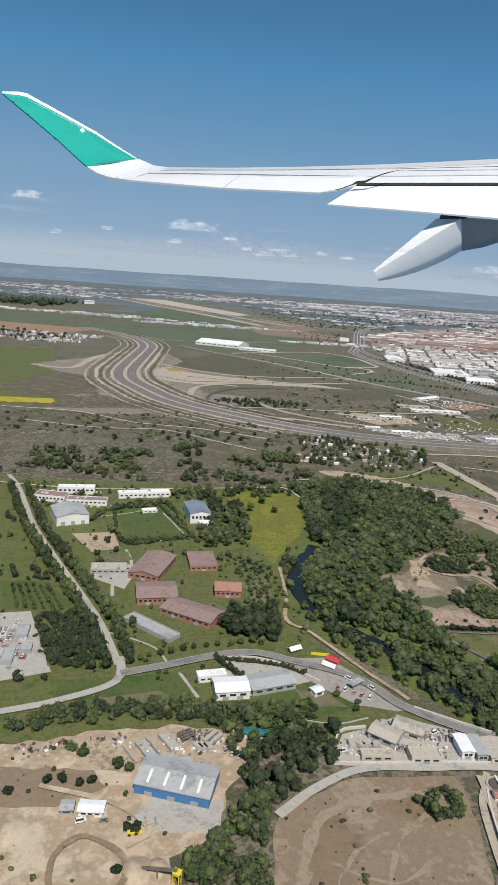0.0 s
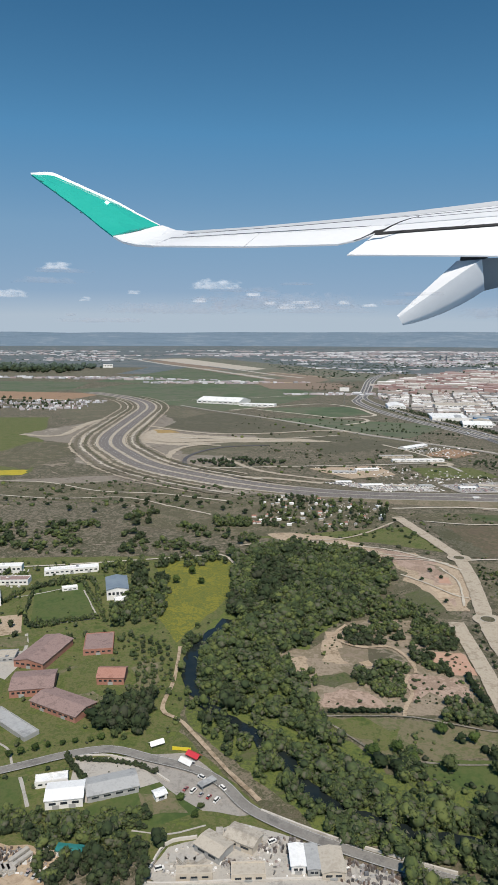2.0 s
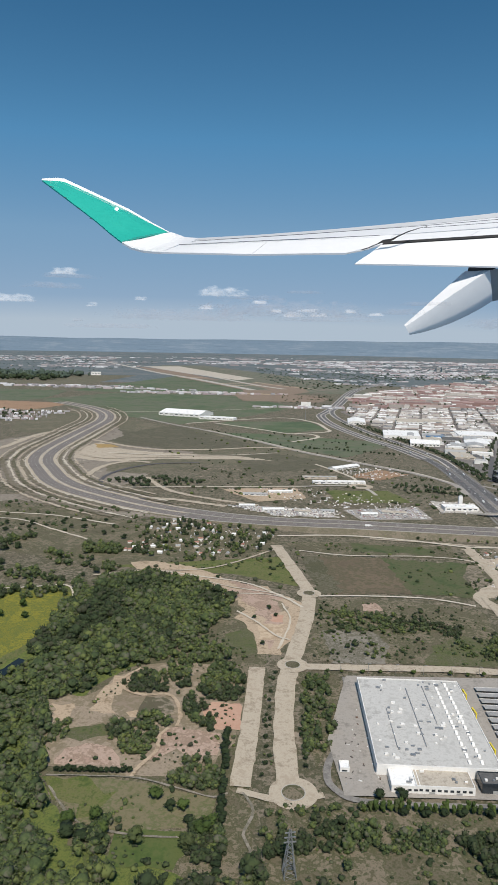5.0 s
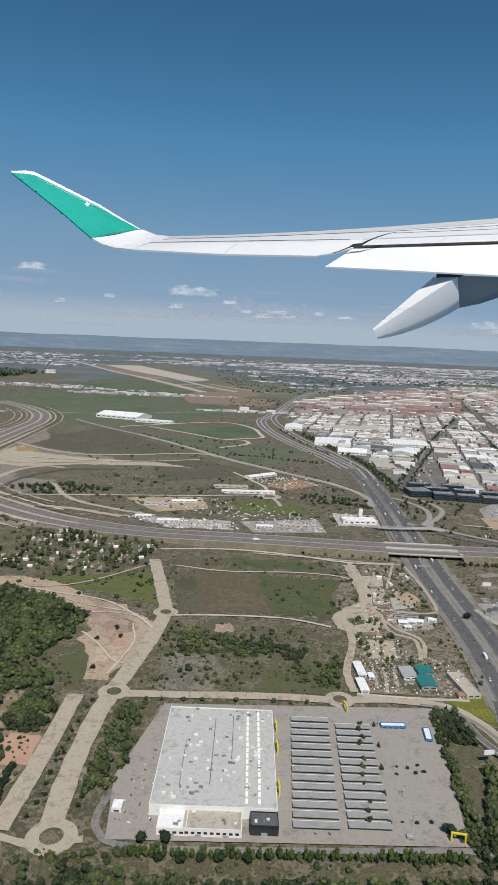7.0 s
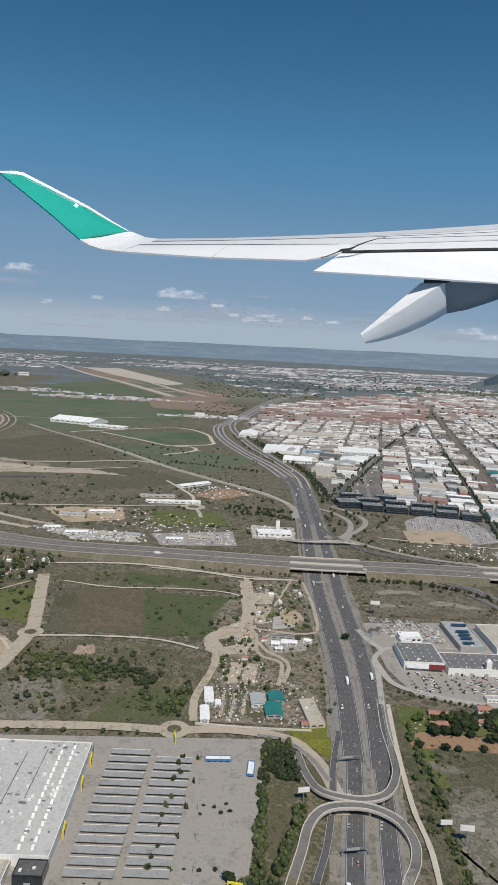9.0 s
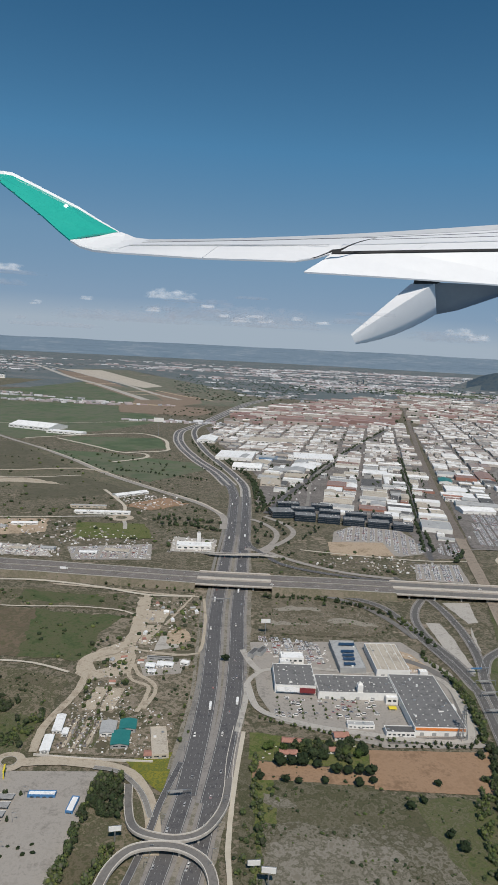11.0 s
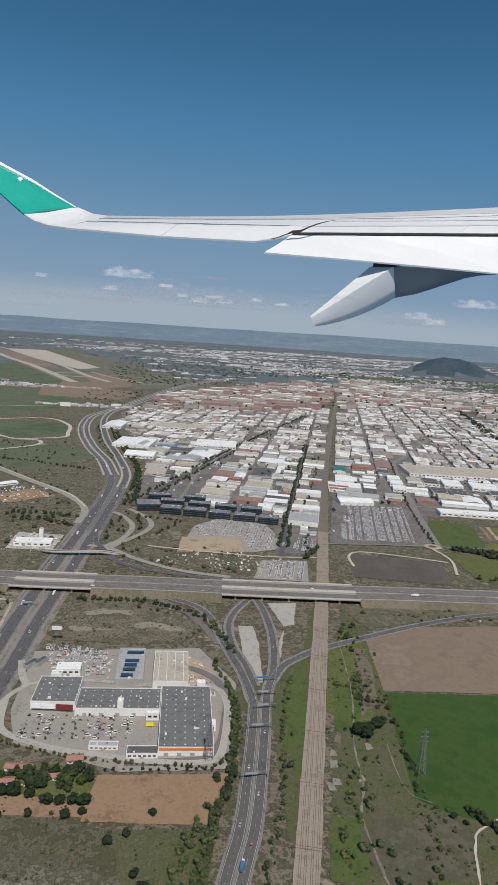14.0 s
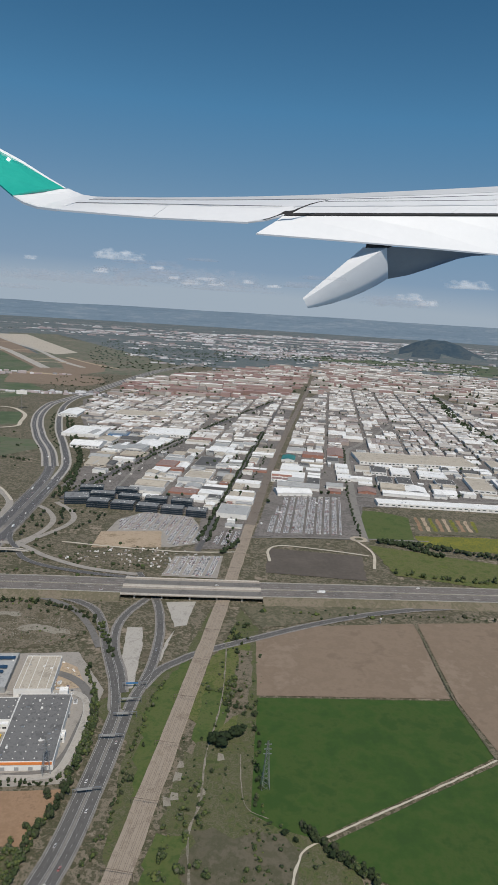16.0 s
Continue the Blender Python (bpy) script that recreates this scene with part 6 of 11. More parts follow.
def building(name, label, x, y, w, d, h, rot=0, wall="white_wall", roof="white_roof", style="flat", windows=0, doors=0, vents=0, skylights=0, category="building", group="", stripes=0, band=""):
    """A house or hall: walls, roof, and what shows on them."""
    ob = thing(name, pose(x, y, 0, 0, 0, rot), label, category, group)
    BLOCKS.append((x, y, w, d, radians(rot)))
    rnd = random.Random(round(x * 31 + y * 17))
    if style == "flat":
        part("wall", Mesh().box(0, 0, 0, w, d, h), M[wall], ob)
        top_part = part("roof", Mesh().box(0, 0, h - 0.02, w - 0.12, d - 0.12, 0.03), M[roof], ob)
        p = Mesh()
        for bx, by, bw, bd in ((0, d / 2 - 0.03, w, 0.06), (0, -d / 2 + 0.03, w, 0.06), (w / 2 - 0.03, 0, 0.06, d - 0.12), (-w / 2 + 0.03, 0, 0.06, d - 0.12)):
            p.box(bx, by, h, bw, bd, 0.07)
        part("parapet", p, M[wall], top_part)
        top = h + 0.01
    else:
        rise = min(w, d) * (0.22 if style == "gable" else 0.1)
        part("wall", Mesh().box(0, 0, 0, w, d, h), M[wall], ob)
        a, b = w / 2, d / 2
        if w >= d:
            ends = ([(-a, -b, h), (-a, b, h), (-a, 0, h + rise)], [(a, -b, h), (a, b, h), (a, 0, h + rise)])
        else:
            ends = ([(-a, -b, h), (a, -b, h), (0, -b, h + rise)], [(-a, b, h), (a, b, h), (0, b, h + rise)])
        for tri in ends:
            part("gable_end", Mesh().add(tri, [(0, 1, 2)]), M[wall], ob)
        top_part = part("roof", Mesh().gable(0, 0, h, w, d, rise), M[roof], ob)
        top = h + rise
    for i in range(windows):
        k = (i + 0.5) / windows - 0.5
        part("window", Mesh().box(k * (w - 0.2), -d / 2 - 0.005, h * 0.5, w / windows * 0.55, 0.02, h * 0.25), M["glass"], ob)
    for i in range(doors):
        k = (i + 0.5) / doors - 0.5
        part("door", Mesh().box(k * (w - 0.3), -d / 2 - 0.008, 0, min(0.4, w / doors * 0.5), 0.03, h * 0.45), M["grey_wall"], ob)
    if band:
        part("sign_band", Mesh().box(0, -d / 2 - 0.02, h * 0.72, w * 0.96, 0.05, h * 0.28), M[band], ob)
    if style == "flat":
        for i in range(vents):
            vx, vy = (rnd.random() - 0.5) * (w - 0.5), (rnd.random() - 0.5) * (d - 0.5)
            part("roof_vent", Mesh().box(vx, vy, top, 0.1 + 0.25 * rnd.random(), 0.1 + 0.15 * rnd.random(), 0.06 + 0.08 * rnd.random()), M["steel" if i % 2 else "white_wall"], top_part)
        for i in range(stripes):
            k = (i + 0.5) / stripes - 0.5
            part("roof_rib", Mesh().box(k * (w - 0.2), 0, top, 0.05, d - 0.3, 0.05), M["white_wall"], top_part)
    for i in range(skylights):
        k = (i + 0.5) / skylights - 0.5
        if style == "flat":
            part("skylight", Mesh().box(k * (w - 0.4), 0, top, 0.12, d * 0.6, 0.04, 0, 0.02), M["white_wall"], top_part)
        else:
            sx, sy, tilt = (k * (w - 0.4), -d * 0.25, math.atan2(top - h, d / 2)) if w >= d else (-w * 0.25, k * (d - 0.4), 0)
            if w >= d:
                m = Mesh().box(0, 0, 0.06, 0.14, d * 0.36, 0.02)
                s = part("skylight", m, M["white_wall"], top_part)
                s.matrix_basis = pose(sx, sy, h + (top - h) * 0.5, math.degrees(tilt), 0, 0)
    return ob


B = building
# garden quarter and quarry
B("workshop", "white workshop hall with a grey sheet roof", -71.7, 60.2, 3.4, 3.9, 1.0, 24, "white_wall", "grey_roof", "low", 0, 3)
B("office_building", "low pink-roofed office building", -75.2, 66.4, 3.7, 1.9, 0.7, -6, "white_wall", "pink_roof", "flat", 8, 2, 4)
B("office_building", "low white office wing", -70.9, 65.6, 4.6, 1.4, 0.6, 3, "white_wall", "pink_roof", "flat", 9, 1, 3)
B("office_building", "white office block with rooftop plant", -73, 69.4, 4.4, 1.3, 0.8, 8, "white_wall", "white_roof", "flat", 8, 1, 5)
B("warehouse", "long white flat-roofed building", -64.8, 69.4, 6.3, 1.3, 0.6, 16, "white_wall", "white_roof", "flat", 11, 3, 6)
B("villa", "white villa with a blue-grey roof", -58, 63, 2.3, 4.0, 1.15, 14, "white_wall", "blue_roof", "low", 5, 1)
B("annex", "small white annex beside the villa", -57, 60.2, 1.3, 1.0, 0.5, 19, "white_wall", "white_roof", "flat", 3, 1)
B("school_wing", "brick school wing with a faded red roof", -61.3, 48.3, 2.8, 5.0, 0.6, -14, "brick", "pink_roof", "low", 5, 1)
B("school_wing", "brick school wing with a faded red roof", -60.4, 42.9, 3.3, 2.9, 0.65, 10, "brick", "pink_roof", "low", 8, 2)
B("school_wing", "brick school wing with a faded red roof", -57.2, 40, 4.6, 2.3, 0.5, -28, "brick", "pink_roof", "low", 8, 2)
B("school_wing", "brick school wing with a faded red roof", -56.9, 50.2, 2.6, 3.4, 0.5, 10, "brick", "pink_roof", "flat", 5, 1)
B("house", "red-brick house with a tiled roof", -54.4, 44.3, 2.2, 1.8, 0.6, 1, "brick", "tile_roof", "gable", 5, 1, category="house")
B("pavilion", "flat grey pavilion with a gravel roof", -65.2, 47.7, 3.2, 1.6, 0.35, 7, "grey_wall", "tan_roof", "flat", 6, 1, 2)
B("pavilion", "small white changing pavilion", -63.5, 63.9, 1.7, 0.8, 0.3, 20, "white_wall", "white_roof", "flat", 3, 1)
B("shelter", "long grey parking shelter", -60.2, 37.6, 4.9, 1.2, 0.28, -38, "grey_wall", "grey_roof", "flat", 0, 0)
B("shop", "white shop with a white sheet roof", -54.1, 29.9, 2.2, 1.6, 0.6, 10, "white_wall", "white_roof", "low", 3, 2)
B("shop", "low white shop with flat roof", -55.4, 31.4, 2.0, 0.8, 0.4, 14, "white_wall", "white_roof", "flat", 4, 1, 1)
B("hall", "grey hall with a pale flat roof", -51.5, 30.9, 3.1, 1.7, 0.45, 20, "grey_wall", "grey_roof", "low", 4, 2)
B("hall", "blue-clad hall with a pale grey roof and skylights", -56.9, 21.5, 4.0, 2.3, 0.6, -13, "blue_wall", "grey_roof", "low", 0, 3, 0, 4)
B("shed", "small white shed on the quarry floor", -61, 19.5, 1.2, 0.7, 0.3, -1, "white_wall", "white_roof", "low", 3, 1, category="shed")
B("shed", "small grey shed on the quarry floor", -62.2, 19.5, 0.6, 0.6, 0.3, 3, "grey_wall", "grey_roof", "low", 1, 1, category="shed")
B("shed", "scrap yard shed with a grey sheet roof", -44.8, 26, 1.7, 1.3, 0.45, -35, "grey_wall", "tan_roof", "low", 2, 1, category="shed")
B("shed", "scrap yard shed with a grey sheet roof", -43.2, 26.6, 1.8, 1.2, 0.5, -28, "beige_wall", "tan_roof", "low", 2, 1, category="shed")
B("shed", "long yard shed with a tan roof", -45.7, 24.2, 1.9, 0.6, 0.4, 3, "beige_wall", "tan_roof", "flat", 3, 1, category="shed")
B("shed", "long yard shed with a tan roof", -42.9, 24.3, 1.8, 0.9, 0.45, 3, "beige_wall", "tan_roof", "flat", 3, 1, category="shed")
B("shed", "white sheet-metal shed in the scrap yard", -40.3, 25.2, 0.75, 1.5, 0.5, 3, "white_wall", "white_roof", "low", 2, 1, category="shed")
B("shed", "grey sheet-metal shed in the scrap yard", -39.5, 25.1, 0.65, 1.7, 0.5, 3, "grey_wall", "grey_roof", "low", 2, 1, category="shed")
B("shed", "wide scrap yard shed with a blue-grey roof", -38.5, 24.9, 1.2, 1.7, 0.5, 3, "beige_wall", "tan_roof", "low", 2, 1, category="shed")
B("house", "long low house with a red tile roof", -34.5, 21.9, 2.9, 0.6, 0.35, -8, "white_wall", "tile_roof", "gable", 4, 1, category="house")
B("pump_house", "small pump house with a red tile roof", -39.3, 21.4, 1.3, 0.5, 0.3, 0, "white_wall", "tile_roof", "gable", 2, 1, category="house")
B("pump_house", "small pump house with a red tile roof", -39.2, 19.7, 1.0, 0.5, 0.3, 0, "white_wall", "tile_roof", "gable", 2, 1, category="house")
B("container_hall", "container hall with a green sheet roof", -52.6, 25.6, 1.4, 0.5, 0.35, -6, "white_wall", "teal_roof", "low", 0, 2)
for x, y, w, d in ((-69.4, 36, 0.9, 1.6), (-68.5, 33.8, 0.8, 1.0), (-69.4, 32.7, 0.8, 1.8), (-71.4, 35.6, 0.9, 1.6)):
    B("shelter", "grey parking shelter in the yard", x, y, w, d, 0.28, 8, "grey_wall", "grey_roof", "flat", group="shelters of the yard")
B("depot", "white depot shed with a beige roof", -73, 30.6, 3.0, 1.4, 0.5, 10, "white_wall", "tan_roof", "low", 4, 2)
B("farmhouse", "round-fronted white house by the avenue", -82, 64, 2.6, 1.6, 0.5, 20, "white_wall", "white_roof", "flat", 5, 1, 2)



def tank(x, y, r, fill, label, arms=0):
    """A round open settling tank."""
    ob = thing("settling_tank", pose(x, y, 0.03), label, "tank")
    n, h = 36, 0.2
    w = Mesh()
    ring = [(q * math.cos(i * math.tau / n), q * math.sin(i * math.tau / n), z) for q, z in ((r, 0), (r, h), (r - 0.09, h), (r - 0.09, h - 0.1)) for i in range(n)]
    w.add(ring, [(k * n + i, k * n + (i + 1) % n, k * n + n + (i + 1) % n, k * n + n + i) for k in range(3) for i in range(n)])
    part("tank_wall", w, M["concrete"], ob)
    part("liquid", Mesh().add([(r * 0.98 * math.cos(i * math.tau / n), r * 0.98 * math.sin(i * math.tau / n), h - 0.07) for i in range(n)], [tuple(range(n))]), M[fill], ob)
    part("walkway", Mesh().box(0, r * 0.5, h, 0.1, r, 0.04), M["white_wall"], ob)
    for i in range(arms):
        m = Mesh().tube((0, 0, h), (r * 0.92 * math.cos(i * math.tau / arms), r * 0.92 * math.sin(i * math.tau / arms), h), 0.02, 4)
        part("scraper_arm", m, M["white_wall"], ob)
    BLOCKS.append((x, y, r * 2, r * 2, 0))


patch("yard", [(-40.3, 23), (-33, 22), (-31, 14), (-40.8, 15)], "dirt", "dusty yard of the water works", 0.15, "yard")
tank(-39.3, 22.2, 0.72, "darksoil", "round concrete settling tank with walkway")
tank(-39.3, 20.5, 0.72, "water", "round tank with radial scraper arms", 12)
tank(-36.9, 21.1, 1.4, "sludge", "wide round tank of ochre sludge")
tank(-36.7, 18, 1.4, "sludge", "wide round tank of ochre sludge")

# store with its forecourt
store = B("store", "huge white flat-roofed store with rooftop plant", -9.5, 46.6, 8.9, 12.6, 0.9, -1, "white_wall", "store_roof", "flat", 0, 4, 70)
for i in range(16):
    for k in (0, 1):
        s = part("roof_sail", Mesh().add([(0, 0, 0), (0.2, 0, 0), (0.2, 0.34, 0), (0, 0.34, 0), (0, 0.34, 0.16), (0.2, 0.34, 0.16)], [(0, 1, 5, 4), (0, 4, 3), (1, 2, 5), (3, 4, 5, 2)]), M["white_wall"], store)
        s.location = (2.2 + k * 0.9, -5.8 + i * 0.74, 0.92)
B("store_wing", "grey loading wing with tan roof", -13.2, 43.6, 1.5, 5.2, 0.7, -1, "grey_wall", "grey_roof", "flat", 0, 5, 5)
B("store_wing", "low tan-roofed front wing", -9.6, 39.4, 4.0, 1.9, 0.65, -1, "white_wall", "tan_roof", "flat", 9, 2, 4)
for duct in ((-0.4, 0.4, 0.06, 8.6), (-2.6, -1.4, 0.05, 5.4), (1.1, 2.2, 0.05, 6.0)):
    part("roof_duct", Mesh().box(duct[0], duct[1], 0.91, duct[2], duct[3], 0.06), M["steel"], store, "grey duct along the roof")
B("store_wing", "white flat-roofed service wing of the store", -12.3, 39.8, 2.0, 2.6, 0.6, -1, "white_wall", "white_roof", "flat", 4, 1, 5)
B("store_entrance", "dark-roofed glazed entrance block", -6.1, 39.4, 1.9, 1.4, 0.8, -1, "glass", "dark_roof", "flat", 0, 1, 3)
B("store_entrance", "dark-roofed corner block of the store", -5.6, 52.2, 1.6, 0.9, 0.8, -1, "grey_wall", "dark_roof", "flat", 0, 1, 2)
B("shed", "small white plant shed", -16.3, 41, 0.7, 0.9, 0.4, -2, "white_wall", "white_roof", "flat", 1, 1, category="shed")
patch("yard", [(-17.2, 44.5), (-14.6, 54.8), (10, 55.4), (8.4, 44), (7.6, 38.2), (-16.6, 38)], "parking", "grey store car park", 0.04, "yard")
B("hall", "long blue-fronted car wash", 5.6, 52.2, 2.2, 0.6, 0.32, 1, "blue_wall", "white_roof", "flat", 4, 0)
B("shed", "white service shed with blue walls", 8.3, 51, 0.6, 1.8, 0.32, -6, "blue_wall", "white_roof", "flat", 3, 0, category="shed")
B("kiosk", "small grey kiosk on the car park", 3.8, 38.9, 0.6, 0.4, 0.25, 0, "grey_wall", "grey_roof", "flat", 2, 1)


def yellow_arch(x, y, rot=0):
    ob = thing("entrance_portal", pose(x, y, 0, 0, 0, rot), "bright yellow steel portal beside the store", "portal", "yellow portals")
    for s in (-0.45, 0.45):
        part("post", Mesh().box(0, s, 0, 0.1, 0.1, 0.75), M["yellowpaint"], ob)
    part("beam", Mesh().box(0, 0, 0.75, 0.12, 1.02, 0.1), M["yellowpaint"], ob)


for p in ((-4.7, 51.2, 4), (-4.75, 48.2, 4), (-4.9, 43.2, 4), (6.9, 38.6, 80), (1.8, 54.6, 10)):
    yellow_arch(*p)


def carport(x, y, w, rot):
    ob = thing("carport", pose(x, y, 0, 0, 0, rot), "long grey steel canopy over parked cars", "carport", "carports of the store")
    roof = Mesh()
    roof.add([(-w / 2, -0.33, 0.42), (w / 2, -0.33, 0.42), (w / 2, 0.44, 0.3), (-w / 2, 0.44, 0.3), (-w / 2, -0.33, 0.37), (w / 2, -0.33, 0.37), (w / 2, 0.44, 0.26), (-w / 2, 0.44, 0.26)],
             [(0, 1, 2, 3), (7, 6, 5, 4), (0, 4, 5, 1), (1, 5, 6, 2), (2, 6, 7, 3), (3, 7, 4, 0)])
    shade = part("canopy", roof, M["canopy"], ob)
    for i in range(4):
        part("post", Mesh().box(-w / 2 + 0.2 + i * (w - 0.4) / 3, 0.05, 0, 0.05, 0.05, 0.29), M["steel"], ob)
    part("fascia", Mesh().box(0, 0.452, 0.25, w, 0.02, 0.07), M["white_wall"], shade, "pale fascia")


for i in range(14):
    k = i / 13
    y = 39.6 + k * 13.0
    carport(-2.5 + k * 0.85, y, 3.25, -1)
    if i < 13:
        carport(1.2 + k * 0.85, y + 0.1, 3.0, -1)

bays = Mesh()
for x0 in (4.3, 5.5, 6.7, 7.9):
    for k in range(50):
        if k % 17 < 15:
            y = 41 + k * 0.26
            bays.box(x0 + (y - 41) * 0.08, y, 0.07, 0.62, 0.025, 0.004)
    bays.box(x0 + 0.52, 47.4, 0.07, 0.025, 12.6, 0.004, radians(-4.6))
structure("parking_bay", bays, M["paint"], "painted white parking bays of the store", "road marking")

# retail park beyond the motorway
malls = [B("mall", "retail hall with grey roof and white facade", 28.1, 72.2, 4.5, 5.0, 0.9, -1, "white_wall", "mall_roof", "flat", 0, 3, 4),
         B("mall", "long retail hall with grey roof and white shop front", 34.65, 70.6, 8.5, 3.9, 0.82, 0, "white_wall", "mall_roof", "flat", 0, 5, 8),
         B("mall", "retail hall with grey roof and orange front band", 41.55, 67.6, 5.2, 10.8, 0.9, 0, "white_wall", "mall_roof", "flat", 0, 4, 10, band="orange_panel")]
dome = Mesh().box(0, 0, 0, 0.11, 0.11, 0.05, 0, 0.02).mesh("skylight", M["white_wall"])
for hall, w, d, h in ((malls[0], 4.5, 5.0, 0.91), (malls[1], 8.5, 3.9, 0.83), (malls[2], 5.2, 10.8, 0.91)):
    deck = [c for c in hall.children if c.name.startswith("roof")][0]
    for ix in range(round(w / 0.95)):
        for iy in range(round(d / 0.95)):
            s = part("skylight", dome, None, deck)
            s.location = (-w / 2 + 0.6 + ix * 0.95, -d / 2 + 0.5 + iy * 0.95, h)
B("mall", "hall with pale ribbed roof", 39.85, 77.4, 3.9, 7.0, 0.9, 0, "white_wall", "tan_roof", "flat", 0, 3, 3, stripes=4)
B("mall", "grey hall with dark blue rooftop collectors", 35.25, 78.2, 3.1, 7.4, 0.7, 1, "grey_wall", "grey_roof", "flat", 0, 3, 6)
slope = Mesh().add([(-0.7, -0.2, 0.03), (0.7, -0.2, 0.03), (0.7, 0.2, 0.13), (-0.7, 0.2, 0.13), (-0.7, -0.2, 0.0), (0.7, -0.2, 0.0), (0.7, 0.2, 0.1), (-0.7, 0.2, 0.1)], [(0, 1, 2, 3), (7, 6, 5, 4), (0, 4, 5, 1), (2, 6, 7, 3), (1, 5, 6, 2), (3, 7, 4, 0)])
for x, y, wide in ((35.0, 75.2, 0.95), (35.15, 76.5, 1), (35.25, 77.5, 1), (35.35, 78.5, 1.15), (35.6, 80.5, 1.4)):
    ob = thing("solar_collector", pose(x, y, 0.88, 0, 0, 1), "dark blue collector panel row on a flat roof", "solar panel", "roof collectors")
    ob.scale = (wide, 1, 1)
    part("panel", slope, M["blue_glass"], ob)
    part("frame", Mesh().box(0, 0.18, 0, 1.4, 0.04, 0.1), M["steel"], ob)
B("shop", "white corner block on the retail hall", 43.2, 73.6, 0.9, 0.8, 1.1, 0, "white_wall", "white_roof", "flat", 1, 1, 1)
B("shop", "white annex beside the orange-fronted hall", 44.1, 66.6, 0.8, 1.0, 0.7, 0, "white_wall", "white_roof", "flat", 1, 1, 1)
B("shop", "low drive-in with grey canopy roof", 33.9, 63.5, 2.7, 0.8, 0.4, -1, "white_wall", "grey_roof", "flat", 6, 1, 2)
B("shop", "white plant room on the retail hall roof side", 27.4, 75.6, 1.2, 0.9, 0.9, 2, "white_wall", "white_roof", "flat", 0, 1, 2)
B("fuel_station", "dark flat canopy of a fuel station", 23.9, 78.6, 1.9, 0.7, 0.5, 62, "grey_wall", "dark_roof", "flat", 0, 0)
B("fuel_station", "dark flat canopy of a fuel station", 24.9, 79.1, 1.9, 0.7, 0.5, 62, "grey_wall", "dark_roof", "flat", 0, 0)
B("shop", "white shop on the retail car park", 28.4, 77.2, 2.7, 1.6, 0.8, 2, "white_wall", "white_roof", "flat", 4, 1, 2)
B("shop", "white-walled shop with a dark flat roof in the retail park", 37.55, 62.4, 2.9, 1.2, 0.55, 0, "white_wall", "dark_roof", "flat", 6, 1, 2)
B("shop", "white sign block at the corner of the shop front", 38.2, 68.2, 1.3, 0.6, 0.75, 0, "white_wall", "white_roof", "flat", 2, 0, 0)
B("kiosk", "small kiosk with a yellow roof on the car park", 38.0, 66.9, 0.7, 0.5, 0.25, 0, "beige_wall", "yellowpaint", "low", 2, 1)
for x, y, w, lab, mt in ((27.2, 69.55, 2.4, "white", "white_roof"), (29.3, 69.4, 1.7, "red", "red_panel")):
    ob = thing("sign_board", pose(x, y - 0.25, 0.42, 0, 0, -3), lab + " fascia sign board on the retail hall", "sign")
    part("panel", Mesh().box(0, 0, 0, w, 0.08 if lab == "white" else 0.16, 0.5), M[mt], ob)
tower = thing("sign_tower", pose(34.9, 69, 0), "white sign tower rising from the retail hall", "tower")
part("shaft", Mesh().box(0, 0, 0, 0.6, 0.6, 1.7), M["white_wall"], tower)
part("cap", Mesh().box(0, 0, 1.7, 0.42, 0.42, 0.22, 0, 0.1), M["white_wall"], tower)
for x, y, w, d, r in ((27, 60.4, 2.4, 0.8, -6), (30, 59.2, 1.5, 0.7, -4), (26.2, 58.6, 1.6, 0.7, 0), (31.6, 61.6, 1.4, 0.9, 5)):
    B("cottage", "small cottage with an orange tile roof", x, y, w, d, 0.32, r, "white_wall", "tile_roof", "gable", 3, 1, category="house", group="cottages by the field")

# works between motorway and store
B("hall", "hall with a teal sheet roof", 11.1, 62.2, 1.5, 1.6, 0.45, 3, "grey_wall", "teal_roof", "low", 2, 1)
B("hall", "hall with a teal sheet roof", 10.7, 60, 1.6, 2.2, 0.4, 3, "grey_wall", "teal_roof", "low", 2, 1)
B("hall", "pale grey nursery hall beside planting rows", 9.3, 61.7, 1.4, 2.0, 0.4, 3, "white_wall", "grey_roof", "low", 2, 1)
B("greenhouse", "long white greenhouse beside a dirt road", 4.5, 62.4, 0.8, 2.8, 0.3, 3, "white_wall", "white_roof", "low", 2, 1)
B("greenhouse", "long white greenhouse beside a dirt road", 4.2, 59.1, 0.8, 2.4, 0.3, 3, "white_wall", "white_roof", "low", 2, 1)
B("shed", "low shed with a red tile roof", 13.6, 57.9, 0.9, 0.8, 0.3, 3, "white_wall", "tile_roof", "low", 2, 1, category="shed")
B("shed", "white shed in a nursery yard", 5.4, 61, 0.5, 0.9, 0.3, 3, "white_wall", "white_roof", "low", 1, 1, category="shed")
B("hall", "beige flat-roofed hall by the motorway", 14.3, 59.7, 1.5, 4.4, 0.45, 8, "beige_wall", "tan_roof", "flat", 2, 1, 2)
for x, y, w, d, lab in ((11.9, 74.6, 1.0, 0.9, "white"), (13, 74.9, 0.8, 1.0, "white"), (14, 75, 0.9, 0.8, "white"), (12.2, 73.2, 0.8, 0.6, "low white")):
    B("garage", lab + " workshop among rubble plots", x, y, w, d, 0.35, -6, "white_wall", "white_roof", "low", 2, 1)
B("garage", "long grey open shed by the track", 12.8, 76.6, 3.0, 0.5, 0.3, -4, "grey_wall", "dark_roof", "flat", 3, 0)
B("garage", "white garage with a flat roof", 15.8, 75.6, 1.0, 0.7, 0.35, -20, "white_wall", "white_roof", "flat", 2, 1)

